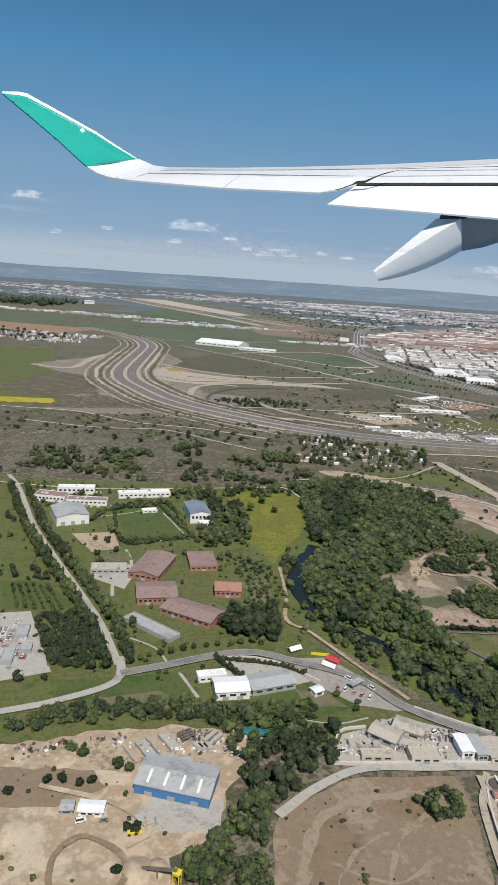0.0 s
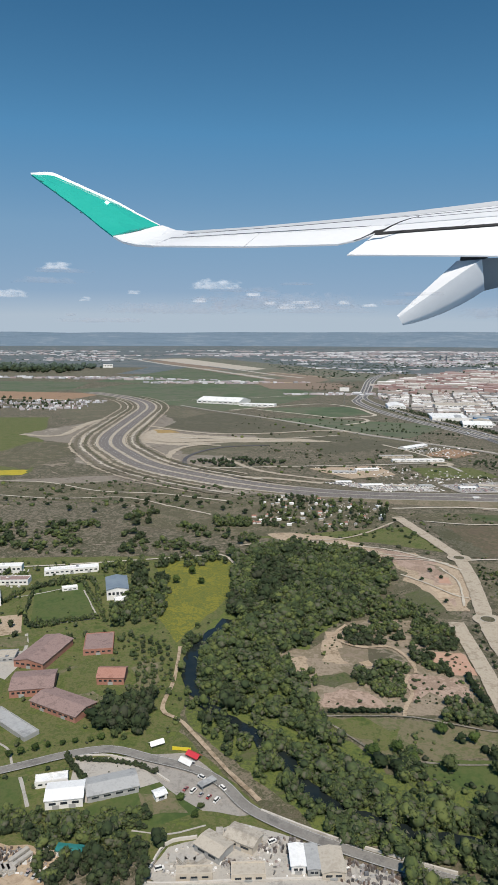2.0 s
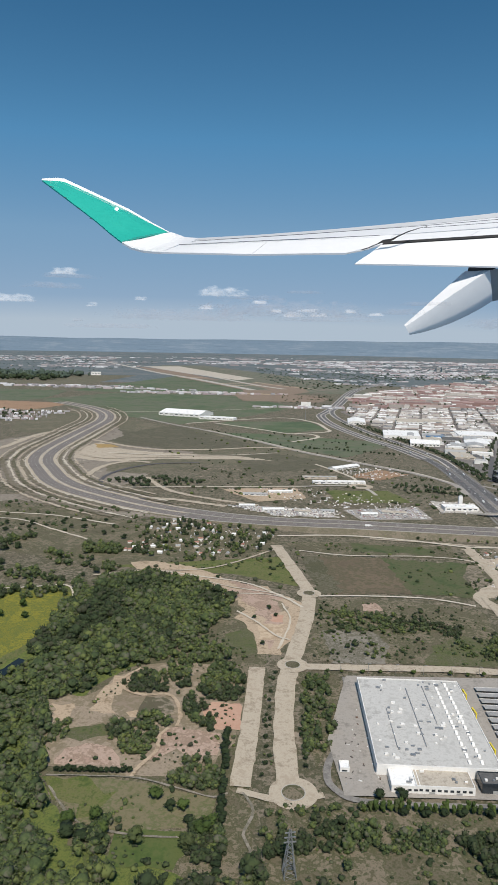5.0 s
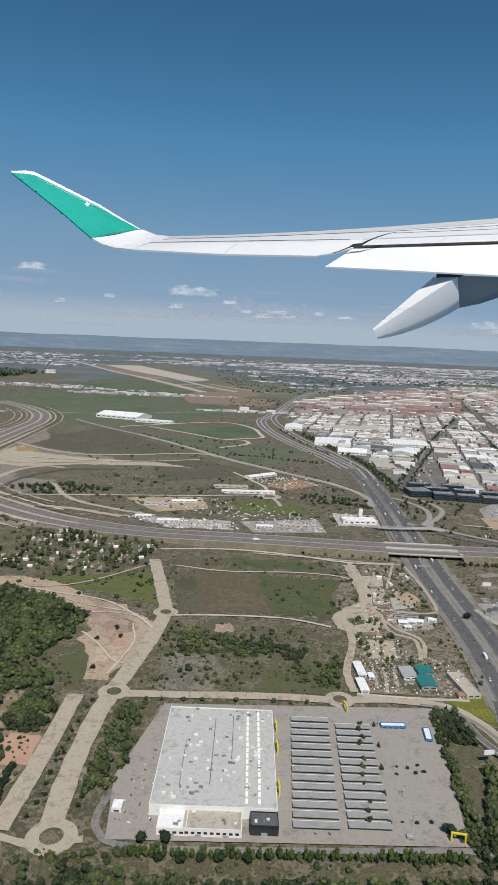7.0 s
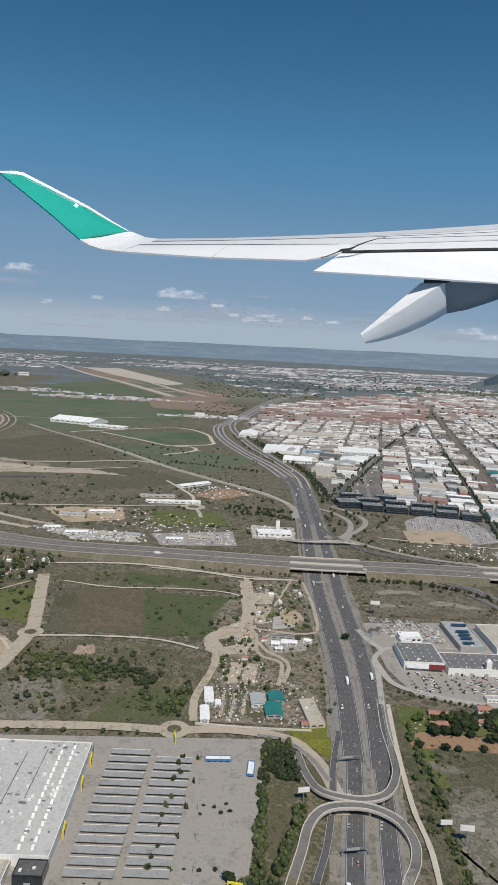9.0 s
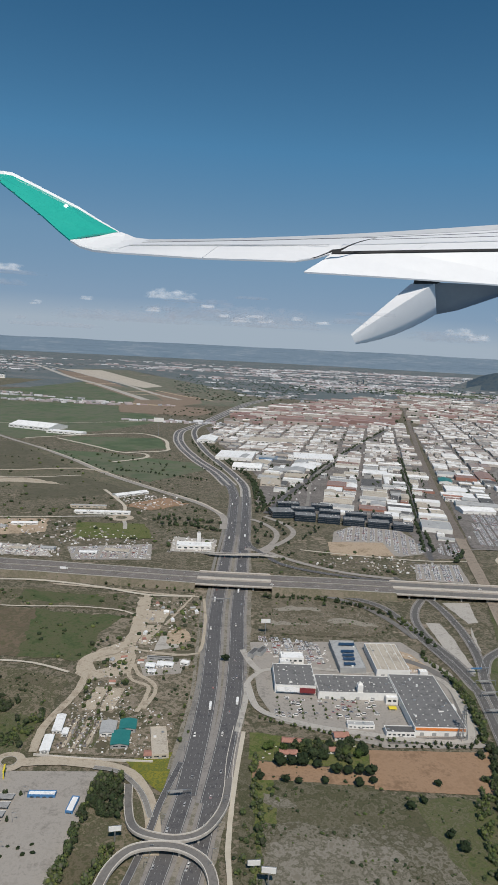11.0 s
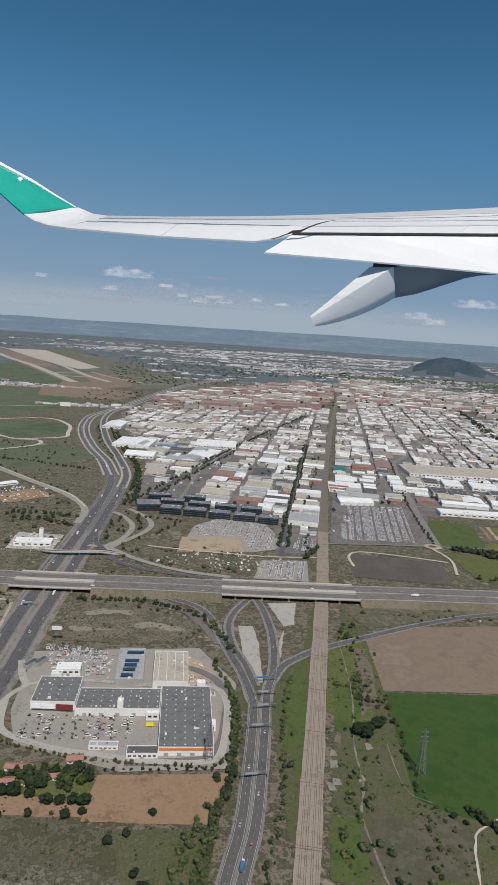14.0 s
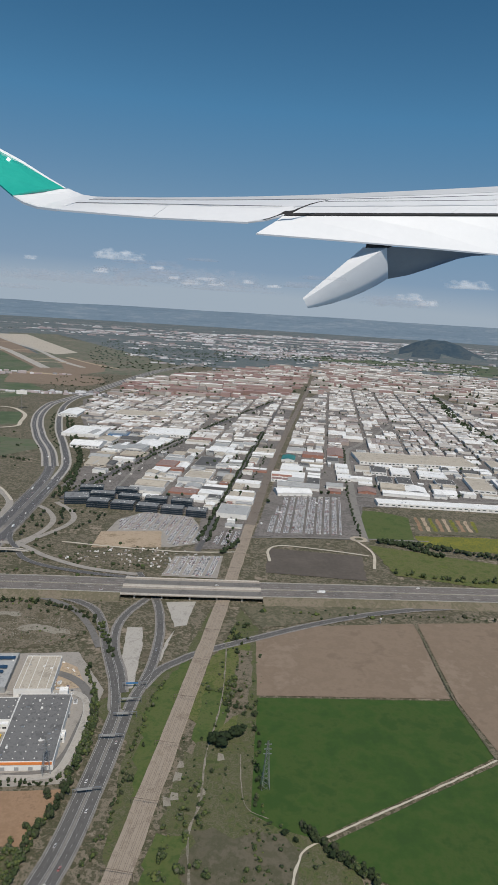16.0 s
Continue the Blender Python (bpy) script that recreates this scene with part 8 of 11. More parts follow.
def woods():
    rnd = random.Random(9)
    CLEARINGS = [
        [(-41, 49), (-37.2, 50.7), (-36.1, 54), (-33.7, 55.5), (-31.5, 56.3), (-26.9, 56.3), (-24, 53), (-23.9, 45.6), (-25.2, 42.2), (-25.6, 39), (-31, 38.4), (-37.8, 39), (-39.1, 43.1)],
        [(-40.9, 84), (-34.6, 83), (-27.3, 80), (-21.1, 76.8), (-17.8, 72), (-18, 68), (-20.2, 58.6), (-23, 59), (-23.6, 63.8), (-25.3, 67.4), (-24.9, 70.5), (-27, 74.6), (-31.7, 78)],
        [(-30.2, 46.2), (-26.1, 46.4), (-26.8, 42), (-30.9, 41.4)], [(-27.4, 49.3), (-24.7, 49.8), (-24.1, 46.8), (-26.2, 45.4)],
        [(-37.4, 39.6), (-31.2, 40.4), (-25.1, 38.4), (-25.3, 35), (-27, 31), (-31, 31.4), (-35.4, 34.9)],
        [(-67.4, 64), (-62.1, 66.4), (-58.5, 56.6), (-64.6, 54.2)], [(-73.8, 44.4), (-70.1, 44.8), (-66.4, 40.2), (-71.9, 39.4)],
        [(-55.5, 72.7), (-47.3, 75.5), (-45.1, 71.4), (-45.4, 62.4), (-50, 51), (-52.3, 56.3), (-53.4, 66.9)],
        [(-72, 39.2), (-69.6, 39.6), (-66, 31.3), (-69.1, 29.6), (-76, 28)], [(-65.5, 30.4), (-57.1, 32), (-56.9, 29), (-65.1, 28.2)],
        [(-52.9, 29.2), (-48.2, 32.1), (-45.1, 29.7), (-48.8, 27.2), (-51.9, 27.2)], [(-54.6, 33.8), (-50.5, 34.2), (-48.2, 31.8), (-52.6, 29.6)],
    ]

    def mass(pts, lo, hi, tall=(0.8, 1.2), dark=0.32):
        """Trees of two sorts that grow in groups: fresh green ones and, over the given share, dark ones."""
        for x, y in pts:
            group = 0.5 + 0.9 * noise.noise(Vector((x * 0.16, y * 0.11, 21))) + rnd.uniform(-0.16, 0.16)
            MASS.append((x, y, rnd.uniform(lo, hi), rnd.uniform(*tall), group < dark))

    # the river wood
    mass(scatter([(-46.5, 75.5), (-39.4, 81), (-30.6, 79), (-26, 75), (-26.4, 68), (-29, 63), (-33, 57.5), (-36.5, 54.5), (-38.2, 50.5), (-43.7, 49), (-46, 53), (-45, 62)], 2150, rnd, 0.2, CLEARINGS), 0.5, 1.75, (0.55, 0.95))
    mass(scatter([(-47.2, 52), (-44, 50), (-39, 50), (-37.6, 44), (-37.8, 39.6), (-36, 34), (-34, 30.6), (-28, 30), (-22, 31), (-22, 20), (-32, 20), (-37.4, 27), (-40, 31), (-44.4, 36.6), (-47, 42)], 1900, rnd, 0.15, CLEARINGS), 0.4, 1.6, (0.55, 1.0))
    mass(scatter([(-34, 60), (-28.4, 62), (-25.4, 58), (-24.4, 51), (-27.4, 50), (-30.4, 52), (-34, 55)], 240, rnd, 0.2, CLEARINGS), 0.6, 1.0)
    mass(scatter([(-48.9, 44), (-47.4, 38.8), (-44.2, 34), (-41.8, 30.6), (-37, 26), (-36, 28), (-39.6, 33), (-44.6, 39.4), (-47.4, 43.6)], 330, rnd, 0.05), 0.5, 0.95)
    for off in (0.95, -0.95, 1.8):
        mass(along([(-40, 32), (-38.2, 29.8), (-36.4, 28.4), (-33.5, 27.3), (-29, 26.2), (-22, 25.2)], 0.4, off, rnd, 0.35), 0.45, 1.0, (0.8, 1.3))
    mass(scatter([(-49.2, 52), (-47.6, 52), (-47.6, 44), (-49, 45)], 60, rnd, 0.05), 0.5, 0.9)
    # belt below the motorway
    mass(scatter([(-92, 77), (-92, 86), (-76, 90), (-60, 93), (-48, 88), (-41, 83), (-47, 77.5), (-70, 75)], 760, rnd, 0.3, (), 4.5), 0.5, 1.35, (0.6, 1.0))
    mass(scatter([(-44, 90), (-41, 110), (-28.5, 109), (-20.5, 104), (-23, 92), (-31, 86)], 260, rnd, 0.25), 0.5, 1.0)
    mass(scatter([(-64, 92.5), (-60.4, 92.5), (-57.6, 98), (-60, 98)], 60, rnd, 0.1), 0.7, 1.0)
    mass(scatter([(-49, 89), (-43.4, 89.6), (-43.6, 92.6), (-49, 92.4)], 60, rnd, 0.1), 0.8, 1.2)
    # garden quarter
    mass(scatter([(-86, 73), (-46, 73), (-47, 44), (-48.5, 37.5), (-52, 36), (-58, 34), (-62, 30), (-66, 28.6), (-92, 30)], 1150, rnd, 0.15, CLEARINGS, 2.6), 0.22, 0.8)
    mass(scatter([(-54.4, 41), (-50, 41.6), (-50.6, 36.6), (-54.4, 36.6)], 60, rnd, 0.2), 0.9, 1.3, dark=0.8)
    mass(scatter([(-69.2, 38.4), (-65.8, 39.6), (-62.8, 33.4), (-64.8, 31.8), (-66.4, 32.2)], 420, rnd, 0.05), 0.5, 0.75, (0.7, 0.9), 0.9)
    mass(scatter([(-80, 23.4), (-66, 25.2), (-60, 26.6), (-53.4, 26.2), (-52, 27), (-56, 28.4), (-62, 28), (-68, 25.8), (-80, 21)], 420, rnd, 0.05), 0.6, 0.9, dark=0.55)
    mass(scatter([(-66, 25.6), (-60, 26.8), (-54.4, 26.8), (-48.8, 27.6), (-48.8, 29), (-56.3, 28.5), (-60, 28.4), (-66, 27.2)], 420, rnd, 0.02), 0.4, 0.75, (0.6, 0.9), 0.5)
    mass(scatter([(-54.4, 26), (-50, 27.4), (-47.6, 26.4), (-48.4, 23.6), (-50.2, 21), (-52.2, 19.2), (-52.6, 9), (-56, 9), (-56.4, 16.8), (-54.2, 18.4), (-53.6, 22)], 420, rnd, 0.15), 0.5, 1.1)
    mass(scatter([(-44.6, 21.6), (-42.2, 22.2), (-41.8, 19.4), (-44.2, 19.8)], 34, rnd, 0.1), 0.4, 0.8)
    # bushes on the plots
    mass(scatter([(-16.1, 67.5), (-12.9, 70.6), (-8.1, 69.0), (-4.3, 68.1), (-0.3, 66.3), (-0.9, 64.1), (-6.9, 64.7), (-15.3, 65.2)], 260, rnd, 0.1), 0.4, 0.85, (0.6, 0.8), 0.55)
    mass(scatter([(0.3, 63.2), (3.0, 65.3), (2.0, 58.5), (-0.2, 57.9)], 50, rnd, 0.1), 0.5, 0.95, (0.7, 1.0), 0.6)
    mass(scatter([(-16, 72.6), (-4, 73), (2, 70), (2, 58.4), (-17, 58.4)], 200, rnd, 0.2, (), 2.0), 0.25, 0.8, (0.7, 1.0), 0.45)
    mass(scatter([(4.2, 82), (9, 82), (15, 70), (12, 64), (4.8, 63.6)], 60, rnd, 0.2), 0.35, 0.75)
    mass(scatter([(-18.8, 55), (-16.2, 55), (-16.2, 46), (-17.6, 42.6), (-19, 42)], 90, rnd, 0.1), 0.5, 0.85)
    mass(scatter([(-22.4, 34.4), (-18.7, 35.3), (-11, 34.7), (-11, 33), (-18.7, 32.9), (-21.9, 32)], 190, rnd, 0.1), 0.4, 0.85, dark=0.4)
    mass(scatter([(-9.9, 34), (-3.7, 34.8), (8, 35), (8, 31.6), (-4.7, 32), (-9.7, 32.4)], 250, rnd, 0.1), 0.45, 0.9, dark=0.35)
    mass(scatter([(-22, 31.6), (10, 31.6), (10, 26), (-22, 26)], 80, rnd, 0.2), 0.35, 0.9)
    mass(along([(-22, 36.2), (-17, 36.6), (-14, 36.9)], 0.6, 0, rnd, 0.4), 0.35, 0.7, (0.8, 1.2))
    mass(scatter([(9.8, 54.7), (11.8, 54.4), (12.5, 52.5), (12, 49.6), (10.7, 50), (9.4, 51)], 150, rnd, 0.1), 0.4, 0.8, (0.9, 1.4), 0.45)
    mass(along([(9.7, 54.3), (9.4, 50.9), (9, 46.3), (8.65, 42.2), (8.5, 40.2), (8, 36)], 0.2, 0, rnd, 0.3), 0.4, 0.75, (0.9, 1.4), 0.4)
    mass(along([(12, 46.5), (11.15, 43.6), (10.2, 41), (9.5, 39.4), (9, 36)], 0.17, 0, rnd, 0.35), 0.4, 0.7, (1.2, 1.8), 0.35)
    mass(scatter([(6.9, 39.7), (8.3, 39.7), (8.2, 38), (7.4, 38)], 30, rnd, 0.05), 0.4, 0.8, (0.8, 1.2), 0.4)
    mass(scatter([(24.4, 58.4), (33, 57.4), (33.4, 60), (29, 60.6)], 80, rnd, 0.15), 0.6, 1.1, dark=0.7)
    mass(scatter([(46, 61), (43.6, 50), (38.4, 30), (35.6, 30), (41.6, 50), (44.6, 61), (47, 72)], 280, rnd, 0.1), 0.4, 0.75, dark=0.55)
    mass(scatter([(22.4, 57), (21.2, 46), (17.6, 24), (19.4, 24), (23, 46)], 90, rnd, 0.1), 0.4, 0.7)
    mass(scatter([(49.8, 52), (52, 62), (55, 78), (53.6, 78), (51.6, 66), (48, 44)], 40, rnd, 0.15), 0.35, 0.7, dark=0.6)
    mass(scatter([(54, 52), (63, 92), (66, 92), (61, 60), (57, 46)], 18, rnd, 0.2), 0.3, 0.8, dark=0.6)
    mass(scatter([(44.6, 98), (46.6, 88), (48.6, 80), (47.2, 80), (44.6, 88)], 60, rnd, 0.1), 0.35, 0.6, dark=0.7)
    mass(scatter([(30, 96), (44, 95), (46, 90), (44.4, 89), (42, 93)], 50, rnd, 0.1), 0.4, 0.7)
    mass(along([(35, 22), (40, 38), (43, 49.6), (43.9, 53), (44.8, 55.6), (45.7, 59.4), (46.6, 65), (46.9, 72)], 0.3, 0.2, rnd, 0.35), 0.45, 0.85, (0.9, 1.3), 0.5)
    mass(along([(34.6, 22), (38.6, 38), (41.6, 50), (42.6, 54)], 0.5, 0.3, rnd, 0.5), 0.45, 0.9, (0.9, 1.3))
    mass(along([(41, 22), (45.4, 38), (47.9, 49.7), (49, 53), (49.8, 56.1), (50.4, 60), (51.6, 68), (53.6, 77)], 0.5, 0, rnd, 0.3), 0.22, 0.55)
    mass(along([(46.4, 14), (55.4, 50), (60.2, 72), (65, 93)], 1.6, -0.4, rnd, 1.3), 0.2, 0.6, dark=0.6)
    mass(along([(19.6, 24), (22.2, 40), (23, 50), (23, 58)], 0.35, 0, rnd, 0.35), 0.35, 0.7)
    mass(along([(26, 97.4), (36, 96.8), (43, 92.6), (45.8, 87), (47, 82)], 0.4, 0.4, rnd, 0.5), 0.35, 0.7, dark=0.8)
    mass(along([(-20, 106), (-6, 102.6), (7, 100.6), (16, 99)], 1.0, 0, rnd, 0.5), 0.25, 0.6)
    mass(along([(70, 95), (90, 93.6), (110, 93)], 1.3, 0, rnd, 0.4), 0.25, 0.5)
    mass(along([(17, 60), (17, 70), (16.6, 84), (17, 96)], 2.2, 0.4, rnd, 0.5), 0.3, 0.6)
    mass(along([(60.4, 46), (62.6, 56), (63.6, 66), (64, 74)], 0.6, 0.5, rnd, 0.5), 0.25, 0.6)
    mass(along([(-67.4, 64.3), (-62, 66.8), (-58, 56.4)], 0.35, 0, rnd, 0.1), 0.4, 0.6)
    mass(along([(-67.8, 63.6), (-65, 54), (-58.6, 56)], 0.4, 0.3, rnd, 0.1), 0.35, 0.55)
    for off in (0.75, -0.75):
        mass(along([(-61.8, 32.4), (-63.9, 37.5), (-66.2, 41.9), (-70.4, 49.4), (-74.8, 57.7), (-80, 69.6)], 0.42, off * 1.15, rnd, 0.12), 0.7, 0.95, (1.1, 1.5))
    mass(along([(-62.9, 66), (-60.8, 61.6), (-58.5, 57.2)], 0.16, 0.35, rnd, 0.12), 0.35, 0.5, (0.8, 1.0))
    mass(along([(-64.6, 54.3), (-58.6, 56.2)], 0.18, 0, rnd, 0.1), 0.4, 0.6)
    mass(along([(-55.2, 34), (-54.4, 32.8), (-53.4, 31.5)], 0.12, 0, rnd, 0.08), 0.34, 0.48, (1.0, 1.3), 1.0)
    mass(along([(-54.4, 33.7), (-50.9, 33.3), (-48.9, 32.4)], 0.13, 0, rnd, 0.06), 0.26, 0.38, (0.8, 1.1), 1.0)
    for k in range(5):
        mass(along([(-54 + k * 0.8, 52 - k * 0.4), (-52.6 + k * 0.8, 46 - k * 0.6), (-52 + k * 0.6, 42)], 0.9, 0, rnd, 0.2), 0.35, 0.6, (0.7, 0.9))
    for k in range(6):
        mass(along([(-72.6 + k * 0.6, 43.6), (-71 + k * 0.7, 39.8)], 0.45, 0, rnd, 0.05), 0.25, 0.4)
    mass(along([(-69.6, 59.4), (-67.8, 63.6), (-63, 65.9)], 0.3, 0, rnd, 0.2), 0.35, 0.7)
    mass(scatter([(-62, 72), (-46.6, 77), (-46, 73), (-54, 70.4), (-60, 68)], 120, rnd, 0.1), 0.5, 1.1)
    mass(scatter([(-57, 68), (-52.5, 67), (-52, 57), (-56.4, 54), (-58, 58)], 170, rnd, 0.1), 0.6, 1.2)
    # clumps inside the sandy park and rows on the retail car park
    for poly, n in (([(-34.2, 50.6), (-34.9, 52.1), (-34.2, 53.2), (-33.3, 54.9), (-31.6, 54.4), (-30.6, 51.2), (-31.9, 50.6)], 95), ([(-27.5, 49.6), (-28, 52.7), (-27.4, 55.4), (-25.4, 55.9), (-24, 53), (-24.1, 50)], 150), ([(-29.1, 48.8), (-28.7, 46.8), (-26.8, 45.2), (-25.8, 45.6), (-27.5, 49.1)], 60), ([(-31.8, 56.5), (-29.4, 56.7), (-28.2, 49), (-29.7, 50.4)], 80), ([(-34.1, 42.8), (-34.7, 44.8), (-33.5, 46.5), (-32.1, 46), (-30.8, 44.9), (-30.5, 43), (-31.4, 41.5), (-32.6, 41.8)], 100), ([(-32.3, 46.8), (-30.9, 47.4), (-29.7, 46.5), (-29.5, 45.7), (-31.3, 45.5)], 36), ([(-28.7, 38.9), (-28.1, 41), (-26.8, 41.5), (-25.3, 40.5), (-25.1, 38.2), (-26.2, 38)], 60), ([(-39, 45.2), (-37.6, 46.2), (-37.4, 44), (-38.6, 42.6)], 26), ([(-33.3, 31.5), (-34, 34.1), (-32.1, 34.9), (-31.6, 33.4), (-31.8, 31.6)], 40), ([(-26.7, 31.6), (-26.8, 34.2), (-24.9, 34.7), (-24.3, 32), (-25.1, 31.4)], 50)):
        mass(scatter(poly, n, rnd, 0.0), 0.4, 1.0, (0.7, 1.0))
    for x0 in (26, 27.3, 28.4, 29.6, 30.8, 31.9, 33.2, 34.4, 35.8):
        mass([(x0 + rnd.uniform(-0.08, 0.08), y0) for y0 in np.arange(64.8, 68.6, 0.75) if rnd.random() < 0.75], 0.18, 0.36, (0.8, 1.1))
    mass(along([(24, 64.4), (29.6, 62.4), (35.2, 61.2), (43.4, 60.6), (45.6, 62)], 0.5, 0, rnd, 0.15), 0.25, 0.5)
    mass(along([(46.7, 64), (46.9, 70), (46.2, 75), (44.8, 80)], 0.3, 0, rnd, 0.3), 0.35, 0.7)
    mass([(1.3 + i * 0.112 + rnd.uniform(-0.25, 0.25), 40.15 + i) for i in range(13) if i % 5 != 3], 0.42, 0.6, (1.2, 1.5))
    mass([(2.6 + i * 0.112 + rnd.uniform(-0.15, 0.15), 40.2 + i) for i in range(13) if i % 3 == 0], 0.3, 0.45, (1.2, 1.5))
    # clumps on the railway verges
    for poly, n in (([(58.4, 75), (63, 78), (63.2, 70), (61.4, 70), (60, 74)], 60), ([(53, 50), (54.4, 50), (57, 62), (55.8, 62)], 40), ([(55, 50), (57.6, 50), (58.6, 60), (56.8, 60)], 34), ([(60.4, 84), (63.6, 92), (64.6, 90), (62.6, 82)], 40)):
        mass(scatter(poly, n, rnd, 0.0), 0.3, 0.9, (0.7, 1.0))
    mass(along([(65.6, 54.8), (67.2, 52.4), (70.4, 49)], 0.3, 0, rnd, 0.25), 0.4, 0.9)
    # far tree lines, parks and street trees of the town
    mass(along([(p[0] + 0.8, p[1]) for p in mid(HL, HR) if 200 < p[1] < 280], 1.6, 0, rnd, 0.7), 0.6, 1.2, (0.5, 0.8))
    mass(along([(59.6, 124), (66.9, 156.4), (85.6, 242.3)], 0.9, 0.9, rnd, 0.2), 0.7, 1.1)
    mass(along([(59.6, 124), (66.3, 156.4), (85, 242.3)], 1.1, -0.9, rnd, 0.2), 0.7, 1.1)
    mass(along([(29.8, 151), (44.1, 191), (67.2, 249.7), (102, 332.4)], 1.4, 1.0, rnd, 0.4), 0.7, 1.2)
    mass(along([(30.4, 151), (44.7, 191), (67.8, 249.7)], 1.4, -1.0, rnd, 0.4), 0.7, 1.2)
    mass(along([(92, 129), (97, 158.8), (109.7, 214)], 1.4, 1.2, rnd, 0.3), 0.6, 0.9)
    mass(along([(64, 122), (70.6, 156), (86, 220)], 1.6, 0.2, rnd, 0.3), 0.5, 0.9)
    mass(along([(-44, 234), (-13.3, 190.4), (2.4, 171.6), (13, 159)], 4.5, 1.4, rnd, 0.7), 0.5, 0.9)
    mass(along([(-20, 226), (0, 206), (16, 203)], 3.0, 0, rnd, 1.4), 0.6, 1.2)
    mass(along([(5, 140), (12, 141), (19, 139)], 0.8, 0, rnd, 0.8), 0.8, 1.3)
    mass(along([(100, 125), (106, 121.6), (114, 118)], 0.5, 0, rnd, 0.5), 0.9, 1.4)
    mass(along([(92, 110), (104, 107), (120, 106)], 1.2, 0, rnd, 0.4), 0.7, 1.2)
    mass(along([(63, 118), (66, 124)], 0.5, 0, rnd, 0.5), 0.7, 1.1)
    mass(scatter([(-60, 140), (-48, 146), (-36, 142), (-40, 136), (-52, 134)], 170, rnd, 0.3), 0.8, 1.4)
    mass(scatter([(25.8, 124), (34, 126), (34, 142), (27, 146)], 60, rnd, 0.4), 0.6, 1.1)
    mass(scatter([(26.6, 150), (31, 150), (29, 190), (26, 205), (28, 178)], 140, rnd, 0.3), 0.6, 1.2)
    mass(scatter(FLATS_A, 560, rnd, 0.4), 1.2, 2.4)
    mass(scatter(FLATS_C, 620, rnd, 0.4), 1.2, 2.6)
    mass(scatter(FLATS_B, 620, rnd, 0.4), 1.4, 2.6)
    mass(scatter(LEFT_TOWN, 560, rnd, 0.1), 0.7, 1.4)
    mass(scatter(RIGHT_TOWN, 620, rnd, 0.1), 0.7, 1.4)
    mass(along([(210, 402), (196, 350), (180.7, 296), (174.9, 256.7), (172, 230)], 1.0, 0, rnd, 1.6), 1.2, 2.2)
    mass(along([(28.4, 165), (28, 188), (23.4, 209), (17.6, 235), (13, 262)], 0.9, 0, rnd, 0.4), 0.6, 1.1)
    mass(along([(30, 152), (29.6, 178), (26.6, 200), (21, 228), (16, 252)], 0.9, 0, rnd, 0.5), 0.7, 1.3)
    mass(along([(-11, 195), (-0.7, 192.6), (10.6, 187), (15.4, 185)], 1.0, 0, rnd, 0.5), 0.6, 1.1)
    mass(along([(8.3, 136.9), (14, 136), (19.3, 133)], 0.4, 0, rnd, 0.9), 0.7, 1.2)
    mass(along([(93.6, 125.6), (97, 124.6), (100, 121.4), (103, 118.4)], 0.22, 0, rnd, 0.5), 0.9, 1.4)
    mass(along([(98, 126), (101, 125), (107, 123)], 0.9, 0, rnd, 0.3), 0.8, 1.1)
    mass(along([(32, 141), (40, 138.6), (36, 130)], 1.1, 0, rnd, 0.6), 0.5, 1.0)
    mass(scatter([(-195, 265), (-125, 250), (-118, 280), (-160, 300)], 240, rnd, 0.3), 1.0, 2.0)
    mass(scatter([(-260, 540), (-200, 520), (-190, 620), (-300, 640)], 420, rnd, 0.3), 4, 7)
    mass(scatter([(-10, 330), (10, 335), (20, 420), (-20, 420)], 120, rnd, 0.3), 0.8, 1.6, (0.5, 0.8))
    mass(scatter([(-4, 470), (60, 470), (110, 640), (60, 820), (-30, 640)], 620, rnd, 0.3), 1.3, 3.0, (0.35, 0.6))
    mass(scatter([(60, 590), (150, 650), (300, 640), (420, 700), (300, 860), (120, 840)], 420, rnd, 0.3), 1.8, 4.4, (0.4, 0.7))
    mass(scatter([(-30, 640), (120, 640), (260, 720), (300, 900), (-40, 900)], 900, rnd, 0.3), 1.2, 2.8, (0.4, 0.6))
    mass(scatter([(-700, 700), (-200, 700), (-200, 1200), (-700, 1200)], 520, rnd, 0.3), 1.6, 4, (0.3, 0.4))
    mass(scatter([(80, 920), (600, 920), (700, 1300), (-100, 1300)], 900, rnd, 0.3), 1.6, 4, (0.3, 0.4))
    mass(scatter([(200, 640), (300, 600), (560, 600), (560, 640), (220, 700)], 220, rnd, 0.3), 1.5, 3, (0.6, 0.9))

    shapes = [crown_shape(s, 6, 160, t) for s, t in ((51, 1.0), (52, 0.9), (53, 1.15), (54, 0.8), (55, 1.0), (56, 0.95))]
    thin = [crown_shape(s, 3, 10, 0.9) for s in (61, 62, 63)]
